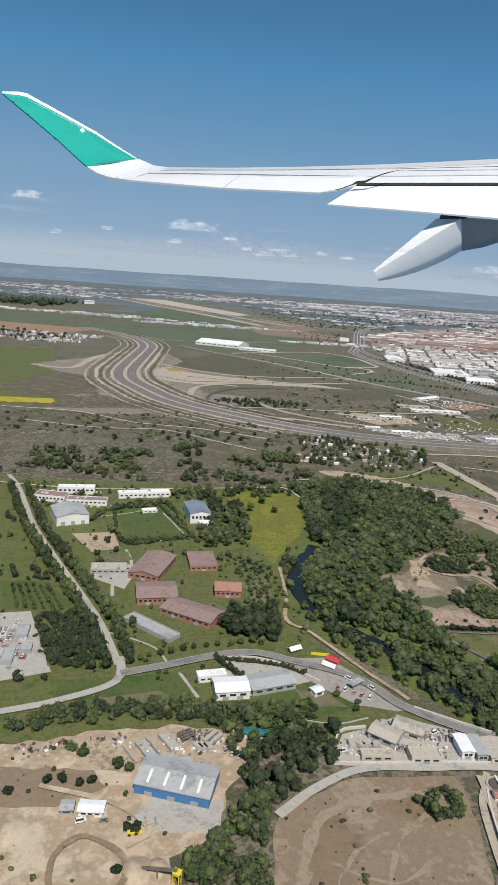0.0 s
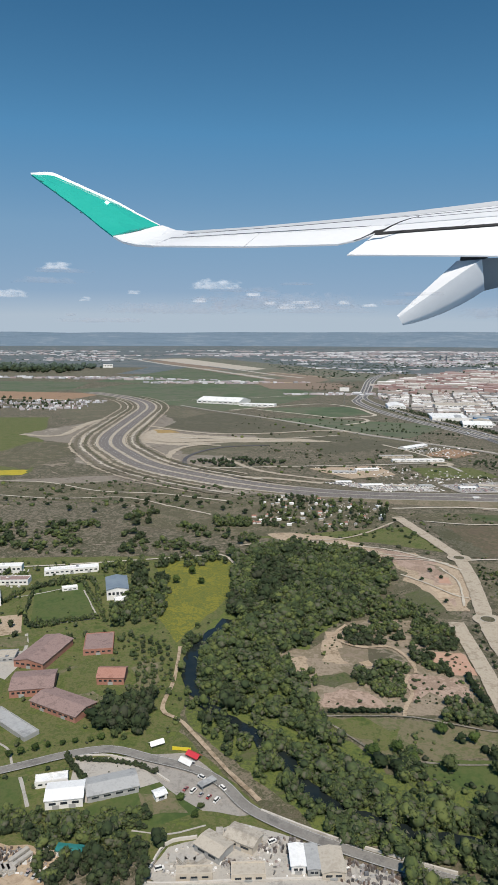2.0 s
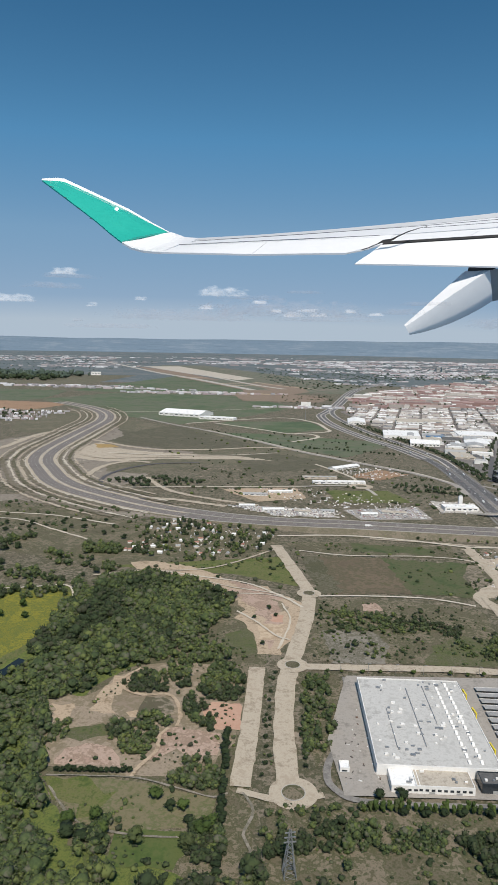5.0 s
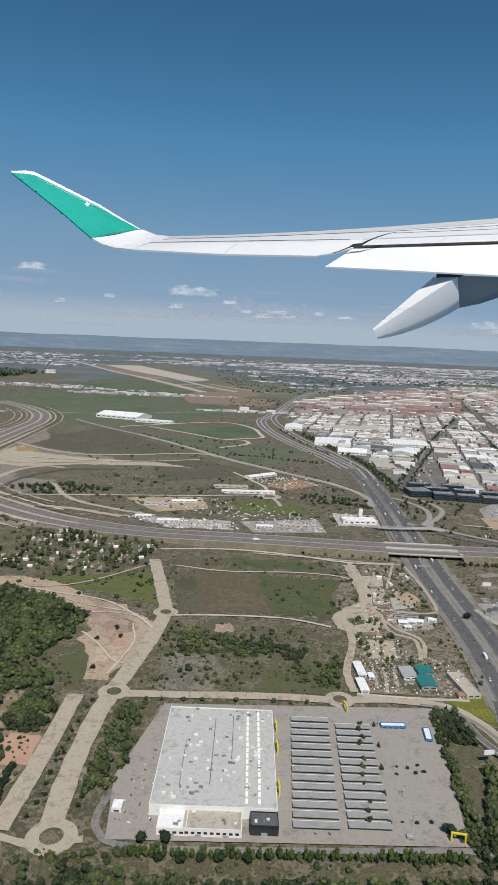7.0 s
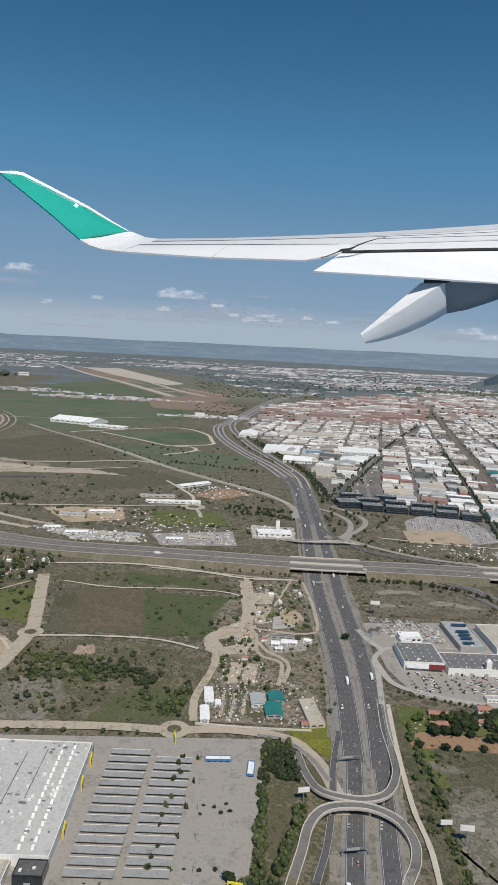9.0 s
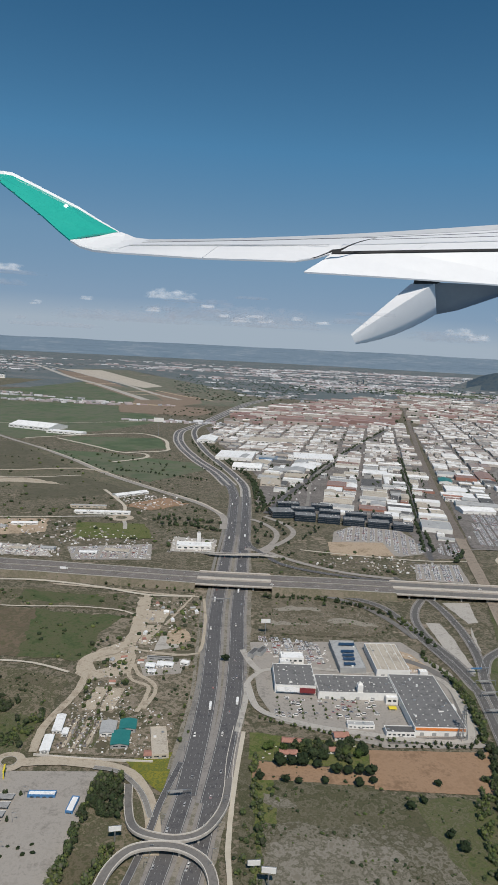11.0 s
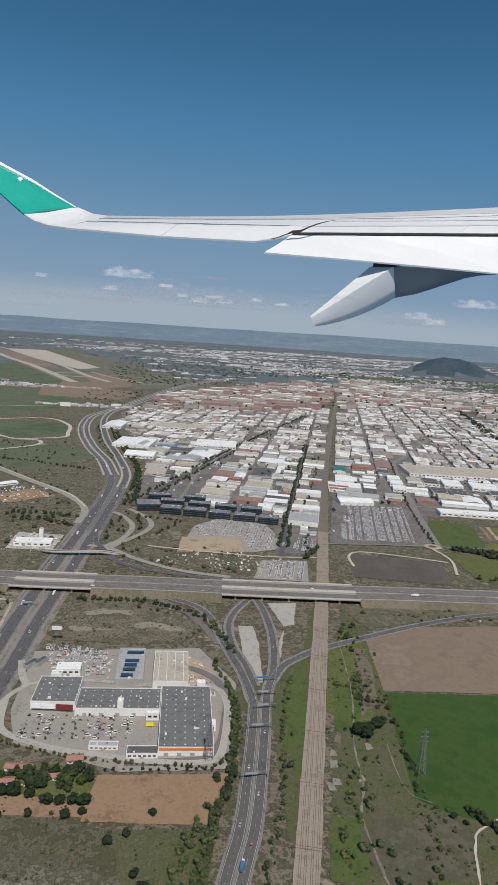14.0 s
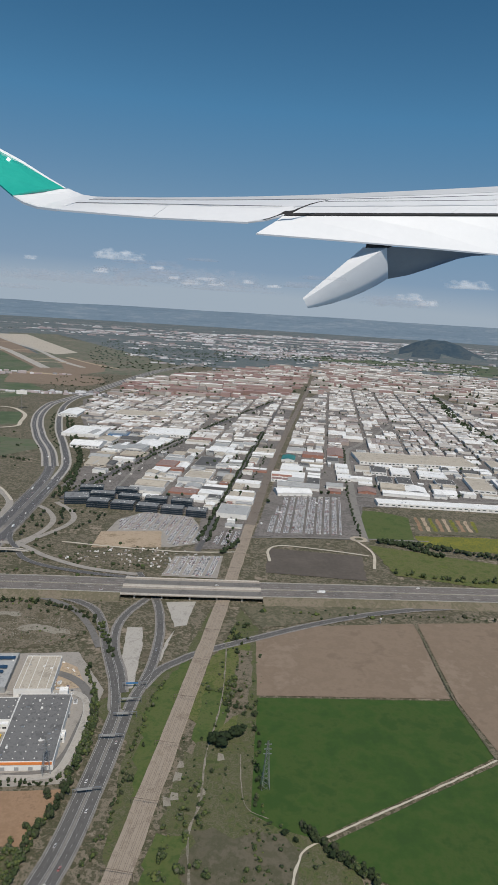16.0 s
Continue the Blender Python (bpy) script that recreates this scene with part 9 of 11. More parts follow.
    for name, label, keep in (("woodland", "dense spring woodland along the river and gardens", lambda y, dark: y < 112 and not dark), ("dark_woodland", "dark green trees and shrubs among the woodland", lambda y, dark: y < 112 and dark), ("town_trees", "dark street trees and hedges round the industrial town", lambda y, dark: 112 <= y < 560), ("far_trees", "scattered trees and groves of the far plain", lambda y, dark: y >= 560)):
        vs, fs, k = [], [], 0
        for x, y, w, t, dark in MASS:
            if not keep(y, dark):
                continue
            v, f = rnd.choice(shapes if y < 112 else thin)
            a = rnd.uniform(0, math.tau)
            c, s = math.cos(a), math.sin(a)
            p = np.stack([(v[:, 0] * c - v[:, 1] * s) * w + x, (v[:, 0] * s + v[:, 1] * c) * w + y, v[:, 2] * w * t * 1.05], 1)
            vs.append(p)
            fs.append(f + k)
            k += len(p)
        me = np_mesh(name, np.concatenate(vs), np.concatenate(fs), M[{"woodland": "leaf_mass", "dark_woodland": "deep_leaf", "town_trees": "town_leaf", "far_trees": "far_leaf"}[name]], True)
        tagged(new(name, me), label, "trees", kind="stuff")


woods()


def scrub():
    """Small tufts and shrubs over the rough ground."""
    rnd = random.Random(77)
    zones = [([(-100, 100), (-48, 100), (-25, 106), (-60, 124), (-95, 118)], 700, 0.25), ([(-24, 96), (-17, 94), (-16, 76), (-22, 84), (-40, 84)], 260, 0.2), ([(-19, 98), (8, 97), (6, 76), (-16, 75)], 260, 0.16), ([(-16, 74), (3, 72), (2, 57.6), (-18, 57.6)], 420, 0.17), ([(4.4, 97), (18.6, 98), (17.6, 62), (4.6, 62)], 420, 0.17), ([(21, 60), (44, 54), (43, 24), (18, 24)], 900, 0.15), ([(25, 98), (43, 97), (46, 86), (25, 83.4)], 260, 0.1), ([(49, 46), (64, 96), (67, 92), (62, 50), (58, 40), (48, 40)], 900, 0.11), ([(-53, 9), (-52, 20), (-41.5, 23), (-42, 8)], 130, 0.12), ([(-40, 35), (-25, 40), (-24, 24), (-40, 26)], 300, 0.2), ([(-37, 40), (-20, 40), (-20, 80), (-36, 80)], 700, 0.18), ([(-76, 10), (-72, 24), (-54, 25), (-56, 10)], 150, 0.12), ([(-22, 37), (10, 37), (10, 24), (-22, 24)], 700, 0.2), ([(26, 99), (50, 97), (50, 122), (26, 124)], 350, 0.2), ([(66, 92), (125, 96), (125, 104), (64, 98)], 200, 0.2), ([(-40, 124), (18, 120), (16, 160), (-40, 160)], 420, 0.24), ([(-50, 160), (15, 160), (10, 225), (-50, 240)], 160, 0.28), ([(60, 50), (64, 57), (70, 50), (70, 38), (58, 38)], 260, 0.16), ([(-90, 30), (-46, 30), (-46, 74), (-86, 74)], 500, 0.14)]
    sorts = {"leaf_mass": ([], []), "deep_leaf": ([], [])}
    low = [crown_shape(q, 3, 26, 0.7) for q in (71, 72, 73, 74)]
    bare = [[(-33, 79), (-27, 81), (-17, 75), (-17, 68), (-20.2, 58), (-24, 59), (-27, 65)], [(-17, 90.6), (-5.1, 90.4), (-3.7, 76.4), (-15.2, 75.9)], [(33.8, 59.6), (45.4, 59.7), (43.8, 53.4), (33.2, 54)], [(-37.4, 41.2), (-36, 48.1), (-34.1, 53.9), (-30.2, 51.4), (-28.9, 46), (-31.2, 41.4)], [(-55.5, 72.7), (-47.3, 75.5), (-45.1, 71.4), (-45.4, 62.4), (-50, 51), (-53.4, 66.9)], [(64, 73.6), (86.3, 72.8), (77.4, 58.6), (66.5, 53.4), (61.5, 56.4)]]
    for poly, n, size in zones:
        for x, y in scatter(poly, n * 2, rnd, 0.0, bare):
            if noise.noise(Vector((x * 0.3, y * 0.3, 5))) + rnd.uniform(-0.35, 0.35) < 0.0:
                continue
            vs, fs = sorts["deep_leaf" if noise.noise(Vector((x * 0.2, y * 0.15, 31))) + rnd.uniform(-0.3, 0.3) > -0.1 else "leaf_mass"]
            s = size * rnd.choice((0.35, 0.45, 0.6, 0.8, 1.1, 1.9))
            if s > 0.15 and y < 75:
                v, f = rnd.choice(low)
                a = rnd.uniform(0, math.tau)
                v = np.stack([(v[:, 0] * math.cos(a) - v[:, 1] * math.sin(a)) * s * 1.7 + x, (v[:, 0] * math.sin(a) + v[:, 1] * math.cos(a)) * s * 1.7 + y, v[:, 2] * s * 1.3 + 0.02], 1)
                vs.append(v)
                fs.append(f)
                continue
            v = ICO_V[:, :3] * (1 + 0.3 * np.array([[rnd.uniform(-1, 1)] for _ in ICO_V])) * s * np.array([1, 1, 0.7]) + np.array([x, y, s * 0.35 + 0.05])
            vs.append(v)
            fs.append(ICO_F)
    for name, mat, label in (("scrub", "leaf_mass", "low green shrubs and tufts on rough dry ground"), ("dark_scrub", "deep_leaf", "low dark shrubs and tufts on rough dry ground")):
        vs, fs = sorts[mat]
        start = np.cumsum([0] + [len(v) for v in vs])
        me = np_mesh(name, np.concatenate(vs), np.concatenate([f + k for f, k in zip(fs, start)]), M[mat], True)
        tagged(new(name, me), label, "shrubs", kind="stuff")


scrub()


def single_trees():
    rnd = random.Random(21)

    def row(kinds, pts, wide, group):
        for x, y in pts:
            if TREE_COUNT[0] < 430 and free_spot(x, y, 0.05):
                plant(kinds, x, y, wide, rnd, group)

    AV = [(-61.8, 32.4), (-63.9, 37.5), (-66.2, 41.9), (-70.4, 49.4), (-74.8, 57.7), (-80, 69.6)]
    row(POPLAR, along(AV, 1.5, 1.15, rnd), 0.42, "avenue poplars")
    row(BROAD, along([(-61, 31), (-58.4, 32.2), (-55.1, 33.6)], 0.7, 0.75, rnd), 0.45, "lane trees")
    row(BROAD, along([(-61, 33), (-58.4, 34.2), (-55.1, 35.6), (-52.4, 36.2)], 0.8, 0, rnd), 0.5, "lane trees")
    row(POPLAR, along([(-15.5, 36.6), (-4, 36.7), (7, 36.8)], 0.42, 0, rnd, 0.12), 0.42, "poplar row before the store")
    row(DARK, along([(-13, 36.4), (-9, 36.6), (-6, 36.6)], 1.6, 0, rnd, 0.2), 0.7, "dark trees before the store")
    row(DARK, [(-14.2, 38), (-12.6, 38), (-17.2, 39.6), (6.6, 39.4)], 0.8, "dark trees before the store")
    row(BUSH, along([(-21.5, 55), (-21.7, 46), (-22, 40)], 1.2, 0, rnd, 0.35), 0.42, "boulevard bushes")
    row(BUSH, along([(-18.3, 55), (-18.9, 48), (-19, 41)], 1.0, 0, rnd, 0.3), 0.42, "boulevard bushes")
    row(DARK, along([(-25.1, 45), (-25, 39.4), (-24.8, 30.9)], 0.45, 0, rnd, 0.1), 0.62, "hedge of dark trees")
    row(DARK, along([(-37, 39.7), (-31.8, 39.8)], 0.4, 0, rnd, 0.06), 0.5, "hedge along the footpath")
    row(DARK, [(4.6, 46.6), (5.4, 46.4), (6.3, 46.8), (5.9, 45.8), (4.4, 45.6), (6.6, 46), (3.6, 40.4), (4.6, 40.3), (5.6, 40.4)], 0.32, "car park trees")
    row(DARK, [(1.2 + 0.1 * i + rnd.uniform(-0.3, 0.3), 39.8 + i) for i in range(13)], 0.3, "trees between the carports")
    row(BROAD, along([(-16.4, 55.4), (-8, 55.8), (0, 55.6)], 1.6, 0, rnd, 0.2), 0.45, "street trees behind the store")
    row(BUSH, along([(-19, 58), (-15, 73)], 1.3, 0, rnd, 0.4), 0.4, "boulevard bushes")
    plant(DARK, 20.45, 76.8, 0.85, rnd, "lone tree on the motorway median")
    row(DARK, [(38.9, 54.6), (35.6, 51.6), (37.8, 48.4), (38.5, 47), (37, 52.4)], 0.8, "lone field trees")
    row(DARK, [(23.4, 55), (25.6, 54.7), (26.7, 54.6), (29, 54.6), (32, 54.4), (33.2, 54.8)], 0.75, "field margin trees")
    row(DARK, [(25.4, 57), (26.4, 57.2), (27.4, 57), (28.6, 56.8), (30.2, 56), (31.2, 56), (32.2, 56), (33.2, 55.9), (30.2, 59.6), (31.4, 59.4), (33.2, 58.8), (29.4, 58)], 1.1, "dark trees round the cottages")
    row(BROAD, along([(24, 59.8), (33, 58.4)], 1.0, 0, rnd, 0.5), 0.8, "trees round the cottages")
    row(DARK, [(58.9, 65.6), (59.6, 66.2), (60.3, 66.3), (61.2, 66.8), (61.6, 67.2), (59.5, 65.2)], 1.25, "dark grove by the wheat")
    row(BUSH, [(64, 54), (64.8, 53.2), (65.6, 52.6), (67.4, 51.4), (68.4, 50.8), (69.2, 49.8)], 0.7, "bushes on the field corner")
    row(BUSH, along([(34.4, 60.2), (44, 60.3)], 0.8, 0, rnd, 0.1), 0.35, "hedge below the retail park")
    row(BROAD, along([(26, 64.6), (33, 61.4)], 0.9, 0, rnd, 0.2), 0.4, "car park edge trees")
    row(BROAD, [(-62.3, 23.4), (-63, 23.8), (-59.6, 22.4), (-60.2, 22.6)], 0.7, "quarry trees")
    row(POPLAR, [(-60.9, 19.8), (-60.6, 19.5), (-60.4, 19.9)], 0.5, "tall quarry trees")
    row(DARK, [(-62, 21.2), (-61.4, 21.4), (-60.9, 19.8), (-60.5, 20), (-59.1, 18.4), (-58.7, 18.3), (-59.2, 16), (-63.7, 21.3), (-62.9, 21.4), (-65.4, 20.4)], 0.55, "quarry trees")
    row(BROAD, [(-54, 60), (-53.4, 62), (-51.8, 66), (-50.4, 69), (-49, 66)], 0.9, "meadow trees")
    row(BROAD, [(-29.4, 37.2), (-27.4, 36), (-33, 35)], 0.9, "meadow trees")
    row(BUSH, [(-28.3, 36.2), (-27, 35)], 0.75, "lone park bushes")
    row(BROAD, [(-30.1, 33), (-32.3, 33.6), (-32.6, 34.1), (-25.5, 34.6), (-25.9, 34), (-26.8, 32.7), (-34.7, 34.6), (-34.2, 34.8)], 1.1, "park trees")
    row(BROAD, [(-43, 29.1), (-45.8, 29.3), (-46.1, 28.5), (-47.1, 30)], 0.5, "trees round the paved apron")
    row(DARK, [(-54.4, 38.2), (-53.8, 38.8), (-53.2, 38), (-53.8, 37.4), (-52.8, 38.8)], 1.3, "dark trees above the lane")
    row(DARK, [(-33.4, 33), (-32.8, 33.4), (-32.4, 32.8), (-34.4, 33.4)], 1.1, "tall trees by the river")
    row(BUSH, [(-21, 68.3), (-23.4, 67.6), (-31.6, 80.1), (-28.5, 80.4), (-21.8, 70.4), (-22.4, 61)], 0.6, "bushes on the sandy slope")
    row(BUSH, [(-21.6, 95 - i * 2.6) for i in range(6)], 0.6, "boulevard trees")
    row(BUSH, [(-90 + i * 4.1 + rnd.uniform(-1, 1), 101 + 4 * math.sin(i)) for i in range(12)], 1.0, "lone slope trees")
    row(BUSH, [(-66 + i * 2.3, 104 + 3 * math.sin(i * 2)) for i in range(9)], 0.8, "lone slope trees")


single_trees()


# ---- vehicles ----
def car_kind(name, label, long=0.45, wide=0.18, tall=0.15, mat="car", cab=0.5, cab_at=-0.02):
    ob = thing(name, Matrix.Identity(4), label, "truck" if long > 0.6 else "car")
    b = Mesh()
    z0, zm = 0.03, tall * 0.6
    x0, x1, w = -long / 2, long / 2, wide / 2
    prof = [(x0, z0), (x1, z0), (x1, zm * 0.85), (x1 - 0.04, zm), (x0 + 0.03, zm), (x0, zm * 0.9)]
    n = len(prof)
    b.add([(p[0], -w, p[1]) for p in prof] + [(p[0], w, p[1]) for p in prof], [tuple(range(n))[::-1], tuple(range(n, 2 * n))] + [(i, (i + 1) % n, n + (i + 1) % n, n + i) for i in range(n)])
    part("body", b, M[mat], ob)
    c = Mesh().box(cab_at * long, 0, zm, long * cab, wide * 0.92, tall - zm, 0, 0.025)
    part("cabin", c, M["glass"], ob, "dark glazed cabin")
    part("roof", Mesh().box(cab_at * long, 0, tall, long * cab - 0.07, wide * 0.92 - 0.06, 0.008), M[mat], ob)
    for sx in (-0.3, 0.3):
        for sy in (-1, 1):
            m = Mesh().tube((sx * long, sy * w * 0.8, 0.032), (sx * long, sy * w * 1.04, 0.032), 0.032, 8)
            part("wheel", m, M["rubber"], ob)
    return ob


def truck_kind(name, label, mat, long=1.3):
    ob = thing(name, Matrix.Identity(4), label, "truck")
    part("cargo_box", Mesh().box(-0.1, 0, 0.1, long - 0.35, 0.25, 0.28), M[mat], ob)
    part("chassis", Mesh().box(0, 0, 0.06, long, 0.2, 0.05), M["rubber"], ob)
    part("cab", Mesh().box(long / 2 - 0.1, 0, 0.08, 0.2, 0.24, 0.24, 0, 0.02), M["white_wall"], ob)
    for sx in (-0.42, -0.3, 0.38):
        for sy in (-0.11, 0.11):
            part("wheel", Mesh().tube((sx * long, sy, 0.05), (sx * long, sy * 1.15, 0.05), 0.05, 8), M["rubber"], ob)
    return ob


def traffic():
    rnd = random.Random(3)
    car = car_kind("car", "passenger car driving on the motorway")
    van = car_kind("van", "white delivery van on asphalt", 0.55, 0.2, 0.23, "white_wall", 0.72, -0.08)
    lorry = truck_kind("lorry", "box lorry on the motorway", "white_roof")
    blue = truck_kind("lorry", "blue box lorry on the slip road", "blue_wall", 1.1)
    used = set()

    def put(kind, x, y, z, ang):
        m = pose(x, y, z, 0, 0, ang)
        if kind in used:
            return copy_thing(kind, m)
        used.add(kind)
        kind.matrix_basis = m
        return kind

    z = 0.062
    for pts, offs, n, sign in ((HL, (-0.48, -0.17, 0.17, 0.48), 44, 1), (HR, (-0.48, -0.17, 0.17, 0.48), 44, -1)):
        line = [q for q in spline(pts, 0.5)]
        s = sides(line)
        idx = [i for i in range(2, len(line) - 2) if 26 < line[i].y < 190]
        for k in range(n):
            i = idx[int((k + rnd.random()) / n * len(idx))]
            d = line[i + 1] - line[i - 1]
            p = line[i] + s[i] * rnd.choice(offs)
            ang = math.degrees(math.atan2(d.y, d.x)) + (180 if sign > 0 else 0)
            put(lorry if k % 8 == 3 else van if k % 7 == 2 else car, p.x, p.y, z, ang)
    for x, y, a in ((45.2, 46, 74), (46.6, 51.2, 74), (45.9, 53.4, 254), (47.8, 57, 78), (47.3, 60.6, 258), (49.4, 66, 82), (52.6, 84, 82), (45.6, 89, 105)):
        put(car, x, y, z, a)
    put(blue, 45.7, 49.1, z, 74)
    for q in spline(RAMPART, 1.0)[8::17]:
        if q.x > -20:
            put(rnd.choice((car, van, lorry)), q.x, q.y + rnd.choice((-1.9, -0.8, 0.8, 1.9)), 0.775, 180 if rnd.random() < 0.5 else 0)
    # parked at the store and the retail park, near enough to count
    for i in range(64):
        x, y = rnd.choice((26, 27.3, 28.4, 29.6, 30.8, 31.9, 33.2, 34.4, 35.8)) + rnd.choice((-0.3, 0.3)), rnd.uniform(64.8, 68.6)
        put(rnd.choice((car, car, van)), x, y, 0.05, rnd.choice((0, 180)))
    for i in range(40):
        k = rnd.randrange(14)
        put(car, -2.55 + k / 13 * 1.25 + rnd.uniform(-1.4, 1.4), 39.6 + k + rnd.choice((-0.55, -0.5)), 0.05, 90)
    for x, y, a in ((-54.4, 24.2, 70), (-54, 24, 70), (-53.6, 23.8, 70), (-60.3, 18.9, 10), (-61.4, 18.8, 20), (-44.6, 31, 130), (-46, 32, 140), (-46.9, 30.9, 60), (-46.4, 30.7, 60), (-45.9, 30.4, 60), (-45.4, 30.2, 60), (-44.9, 29.9, 60), (-47.6, 24.6, 20), (-41.6, 26.6, 30)):
        put(rnd.choice((van, car)), x, y, 0.05, a)
    # storage yards packed with cars
    lots = [[(71.8, 130.4), (79.7, 156.2), (93.4, 157.6), (87.5, 129.9)], [(43.8, 130), (43.8, 136), (48.6, 141.4), (57.6, 138.6), (60.8, 124.6), (53.6, 121.4), (52.6, 130)], [(52.9, 108.4), (54.9, 116.2), (62.6, 116.6), (61.1, 107.6)], [(61.2, 123.2), (63.6, 130.2), (68, 130.6), (64.8, 122.2)], [(-7.4, 118.6), (6.6, 122), (7.2, 114), (-5, 112.4)], [(25.8, 78.8), (24.6, 84.2), (31.6, 82.6), (33, 80), (33.2, 76.6), (30.4, 76.6), (30, 78.6)], [(40.6, 72), (41, 77.6), (43.6, 76), (44.6, 73), (44.2, 70)], [(-30, 120.4), (-12, 118.4), (-9.6, 113.6), (-20, 114)], [(-71.6, 34), (-70, 38.6), (-68, 33), (-69, 30.4)]]
    body, glass = Mesh(), Mesh()
    for li, lot in enumerate(lots):
        a = radians(TOWN_ANGLE) if li < 4 else 0.05
        c, s = math.cos(a), math.sin(a)
        xs, ys = [p[0] for p in lot], [p[1] for p in lot]
        cx, cy = (min(xs) + max(xs)) / 2, (min(ys) + max(ys)) / 2
        span = max(max(xs) - min(xs), max(ys) - min(ys))
        i = -span
        while i < span:
            j = -span
            lane = 0
            while j < span:
                x, y = cx + i * c - j * s, cy + i * s + j * c
                if inside(x, y, lot) and rnd.random() < (0.86 if li < 4 else 0.55):
                    body.box(x, y, 0.06, 0.44, 0.19, 0.1, a)
                    glass.box(x - 0.02, y, 0.155, 0.25, 0.165, 0.05, a, 0.02)
                    body.box(x - 0.02, y, 0.2, 0.18, 0.15, 0.014, a)
                j += 0.3
            i += 0.56 if int(i * 2) % 3 else 1.0
    tagged(new("parked_cars", body.mesh("parked_cars", M["car_mass"])), "hundreds of parked cars in storage yards", "cars", kind="stuff")
    tagged(new("parked_car_windows", glass.mesh("parked_car_windows", M["glass"])), "dark windows of parked cars", "cars", kind="stuff")


traffic()


# ---- poles, signs and small things ----
def billboard(x, y, rot=0, h=1.5, w=1.0):
    ob = thing("billboard", pose(x, y, 0, 0, 0, rot), "blank white billboard on a steel pole", "billboard")
    part("pole", Mesh().tube((0, 0, 0), (0, 0, h), 0.05, 8), M["steel"], ob)
    part("board", Mesh().box(0, 0, h, w, 0.08, w * 0.4), M["white_wall"], ob)
    part("frame", Mesh().box(0, 0.06, h - 0.02, w + 0.06, 0.05, w * 0.4 + 0.04), M["steel"], ob)


for p in ((23.3, 43.2, -6, 1.3, 1.0), (12.2, 47.4, 10, 0.9, 0.9), (25.7, 84.6, 0, 1.6, 1.2), (-6.5, 274, 0, 6, 4), (83.6, 92, 0, 0.6, 0.3), (22.4, 44.8, 4, 0.5, 0.9)):
    billboard(*p)


def gantry(x, y, rot, w, face="grey_wall"):
    ob = thing("sign_gantry", pose(x, y, 0, 0, 0, rot), "steel sign gantry over the road", "gantry", "sign gantries")
    for s in (-w / 2, w / 2):
        part("post", Mesh().tube((s, 0, 0), (s, 0, 0.72), 0.035, 6), M["steel"], ob)
    part("beam", Mesh().box(0, 0, 0.66, w, 0.06, 0.08), M["steel"], ob)
    part("sign_panel", Mesh().box(-w * 0.1, -0.05, 0.58, w * 0.5, 0.03, 0.2), M[face], ob)


for p in ((16.6, 52.4, 8, 2.0), (48.9, 66.4, 5, 2.4), (47.6, 59, 8, 2.4), (15.2, 42, 8, 1.9), (20, 95, 3, 2.2), (50.5, 75.6, 5, 2.6, "blue_wall"), (50.2, 72.6, 5, 2.4), (49.9, 70, 5, 2.4)):
    gantry(*p)


def pylon(x, y, h, rot=0):
    ob = thing("pylon", pose(x, y, 0, 0, 0, rot), "tall grey lattice power pylon in a field", "pylon")
    half = lambda z: 0.33 * (1 - z / h) ** 1.1 + 0.045
    for a, b in ((-1, -1), (1, -1), (1, 1), (-1, 1)):
        m = Mesh()
        ring = [(a * half(h * i / 10) + o[0], b * half(h * i / 10) + o[1], h * i / 10) for i in range(11) for o in ((-0.02, -0.02), (0.02, -0.02), (0.02, 0.02), (-0.02, 0.02))]
        m.add(ring, [(4 * i + j, 4 * i + (j + 1) % 4, 4 * i + 4 + (j + 1) % 4, 4 * i + 4 + j) for i in range(10) for j in range(4)])
        part("leg", m, M["steel"], ob)
    brace = Mesh()
    for i in range(10):
        p, q = h * i / 10, h * (i + 1) / 10
        for (a, b), (c, d) in (((-1, -1), (1, -1)), ((1, -1), (1, 1)), ((1, 1), (-1, 1)), ((-1, 1), (-1, -1))):
            brace.tube((a * half(p), b * half(p), p), (c * half(q), d * half(q), q), 0.012, 3)
            brace.tube((c * half(p), d * half(p), p), (a * half(q), b * half(q), q), 0.012, 3)
    part("bracing", brace, M["steel"], ob)
    for z in (0.72, 0.82, 0.92):
        part("cross_arm", Mesh().box(0, 0, h * z, 1.1 - z * 0.5, 0.06, 0.06), M["steel"], ob)


pylon(63.1, 59.5, 4.7)
pylon(43.6, 61.8, 3.6, 20)
pylon(-20.6, 31, 3.0, 10)


def rail_portals():
    """Steel portals that carry the overhead wire across the tracks."""
    line = spline([(42, 12), (50.9, 50.3), (61.2, 95.7), (69.6, 134.8), (86, 209.8)], 8.2)
    first = None
    for a, b in zip(line, line[1:]):
        ang = math.degrees(math.atan2(b.y - a.y, b.x - a.x)) - 90
        m = pose(a.x, a.y, 0, 0, 0, ang)
        if first is None:
            first = thing("catenary_portal", m, "rusty steel catenary portal over the railway", "portal", "catenary portals")
            for s in (-1.2, 1.2):
                part("post", Mesh().tube((s, 0, 0), (s, 0, 0.75), 0.02, 5), M["rail"], first)
            part("beam", Mesh().box(0, 0, 0.7, 2.4, 0.02, 0.03), M["rail"], first)
        else:
            copy_thing(first, m)


rail_portals()


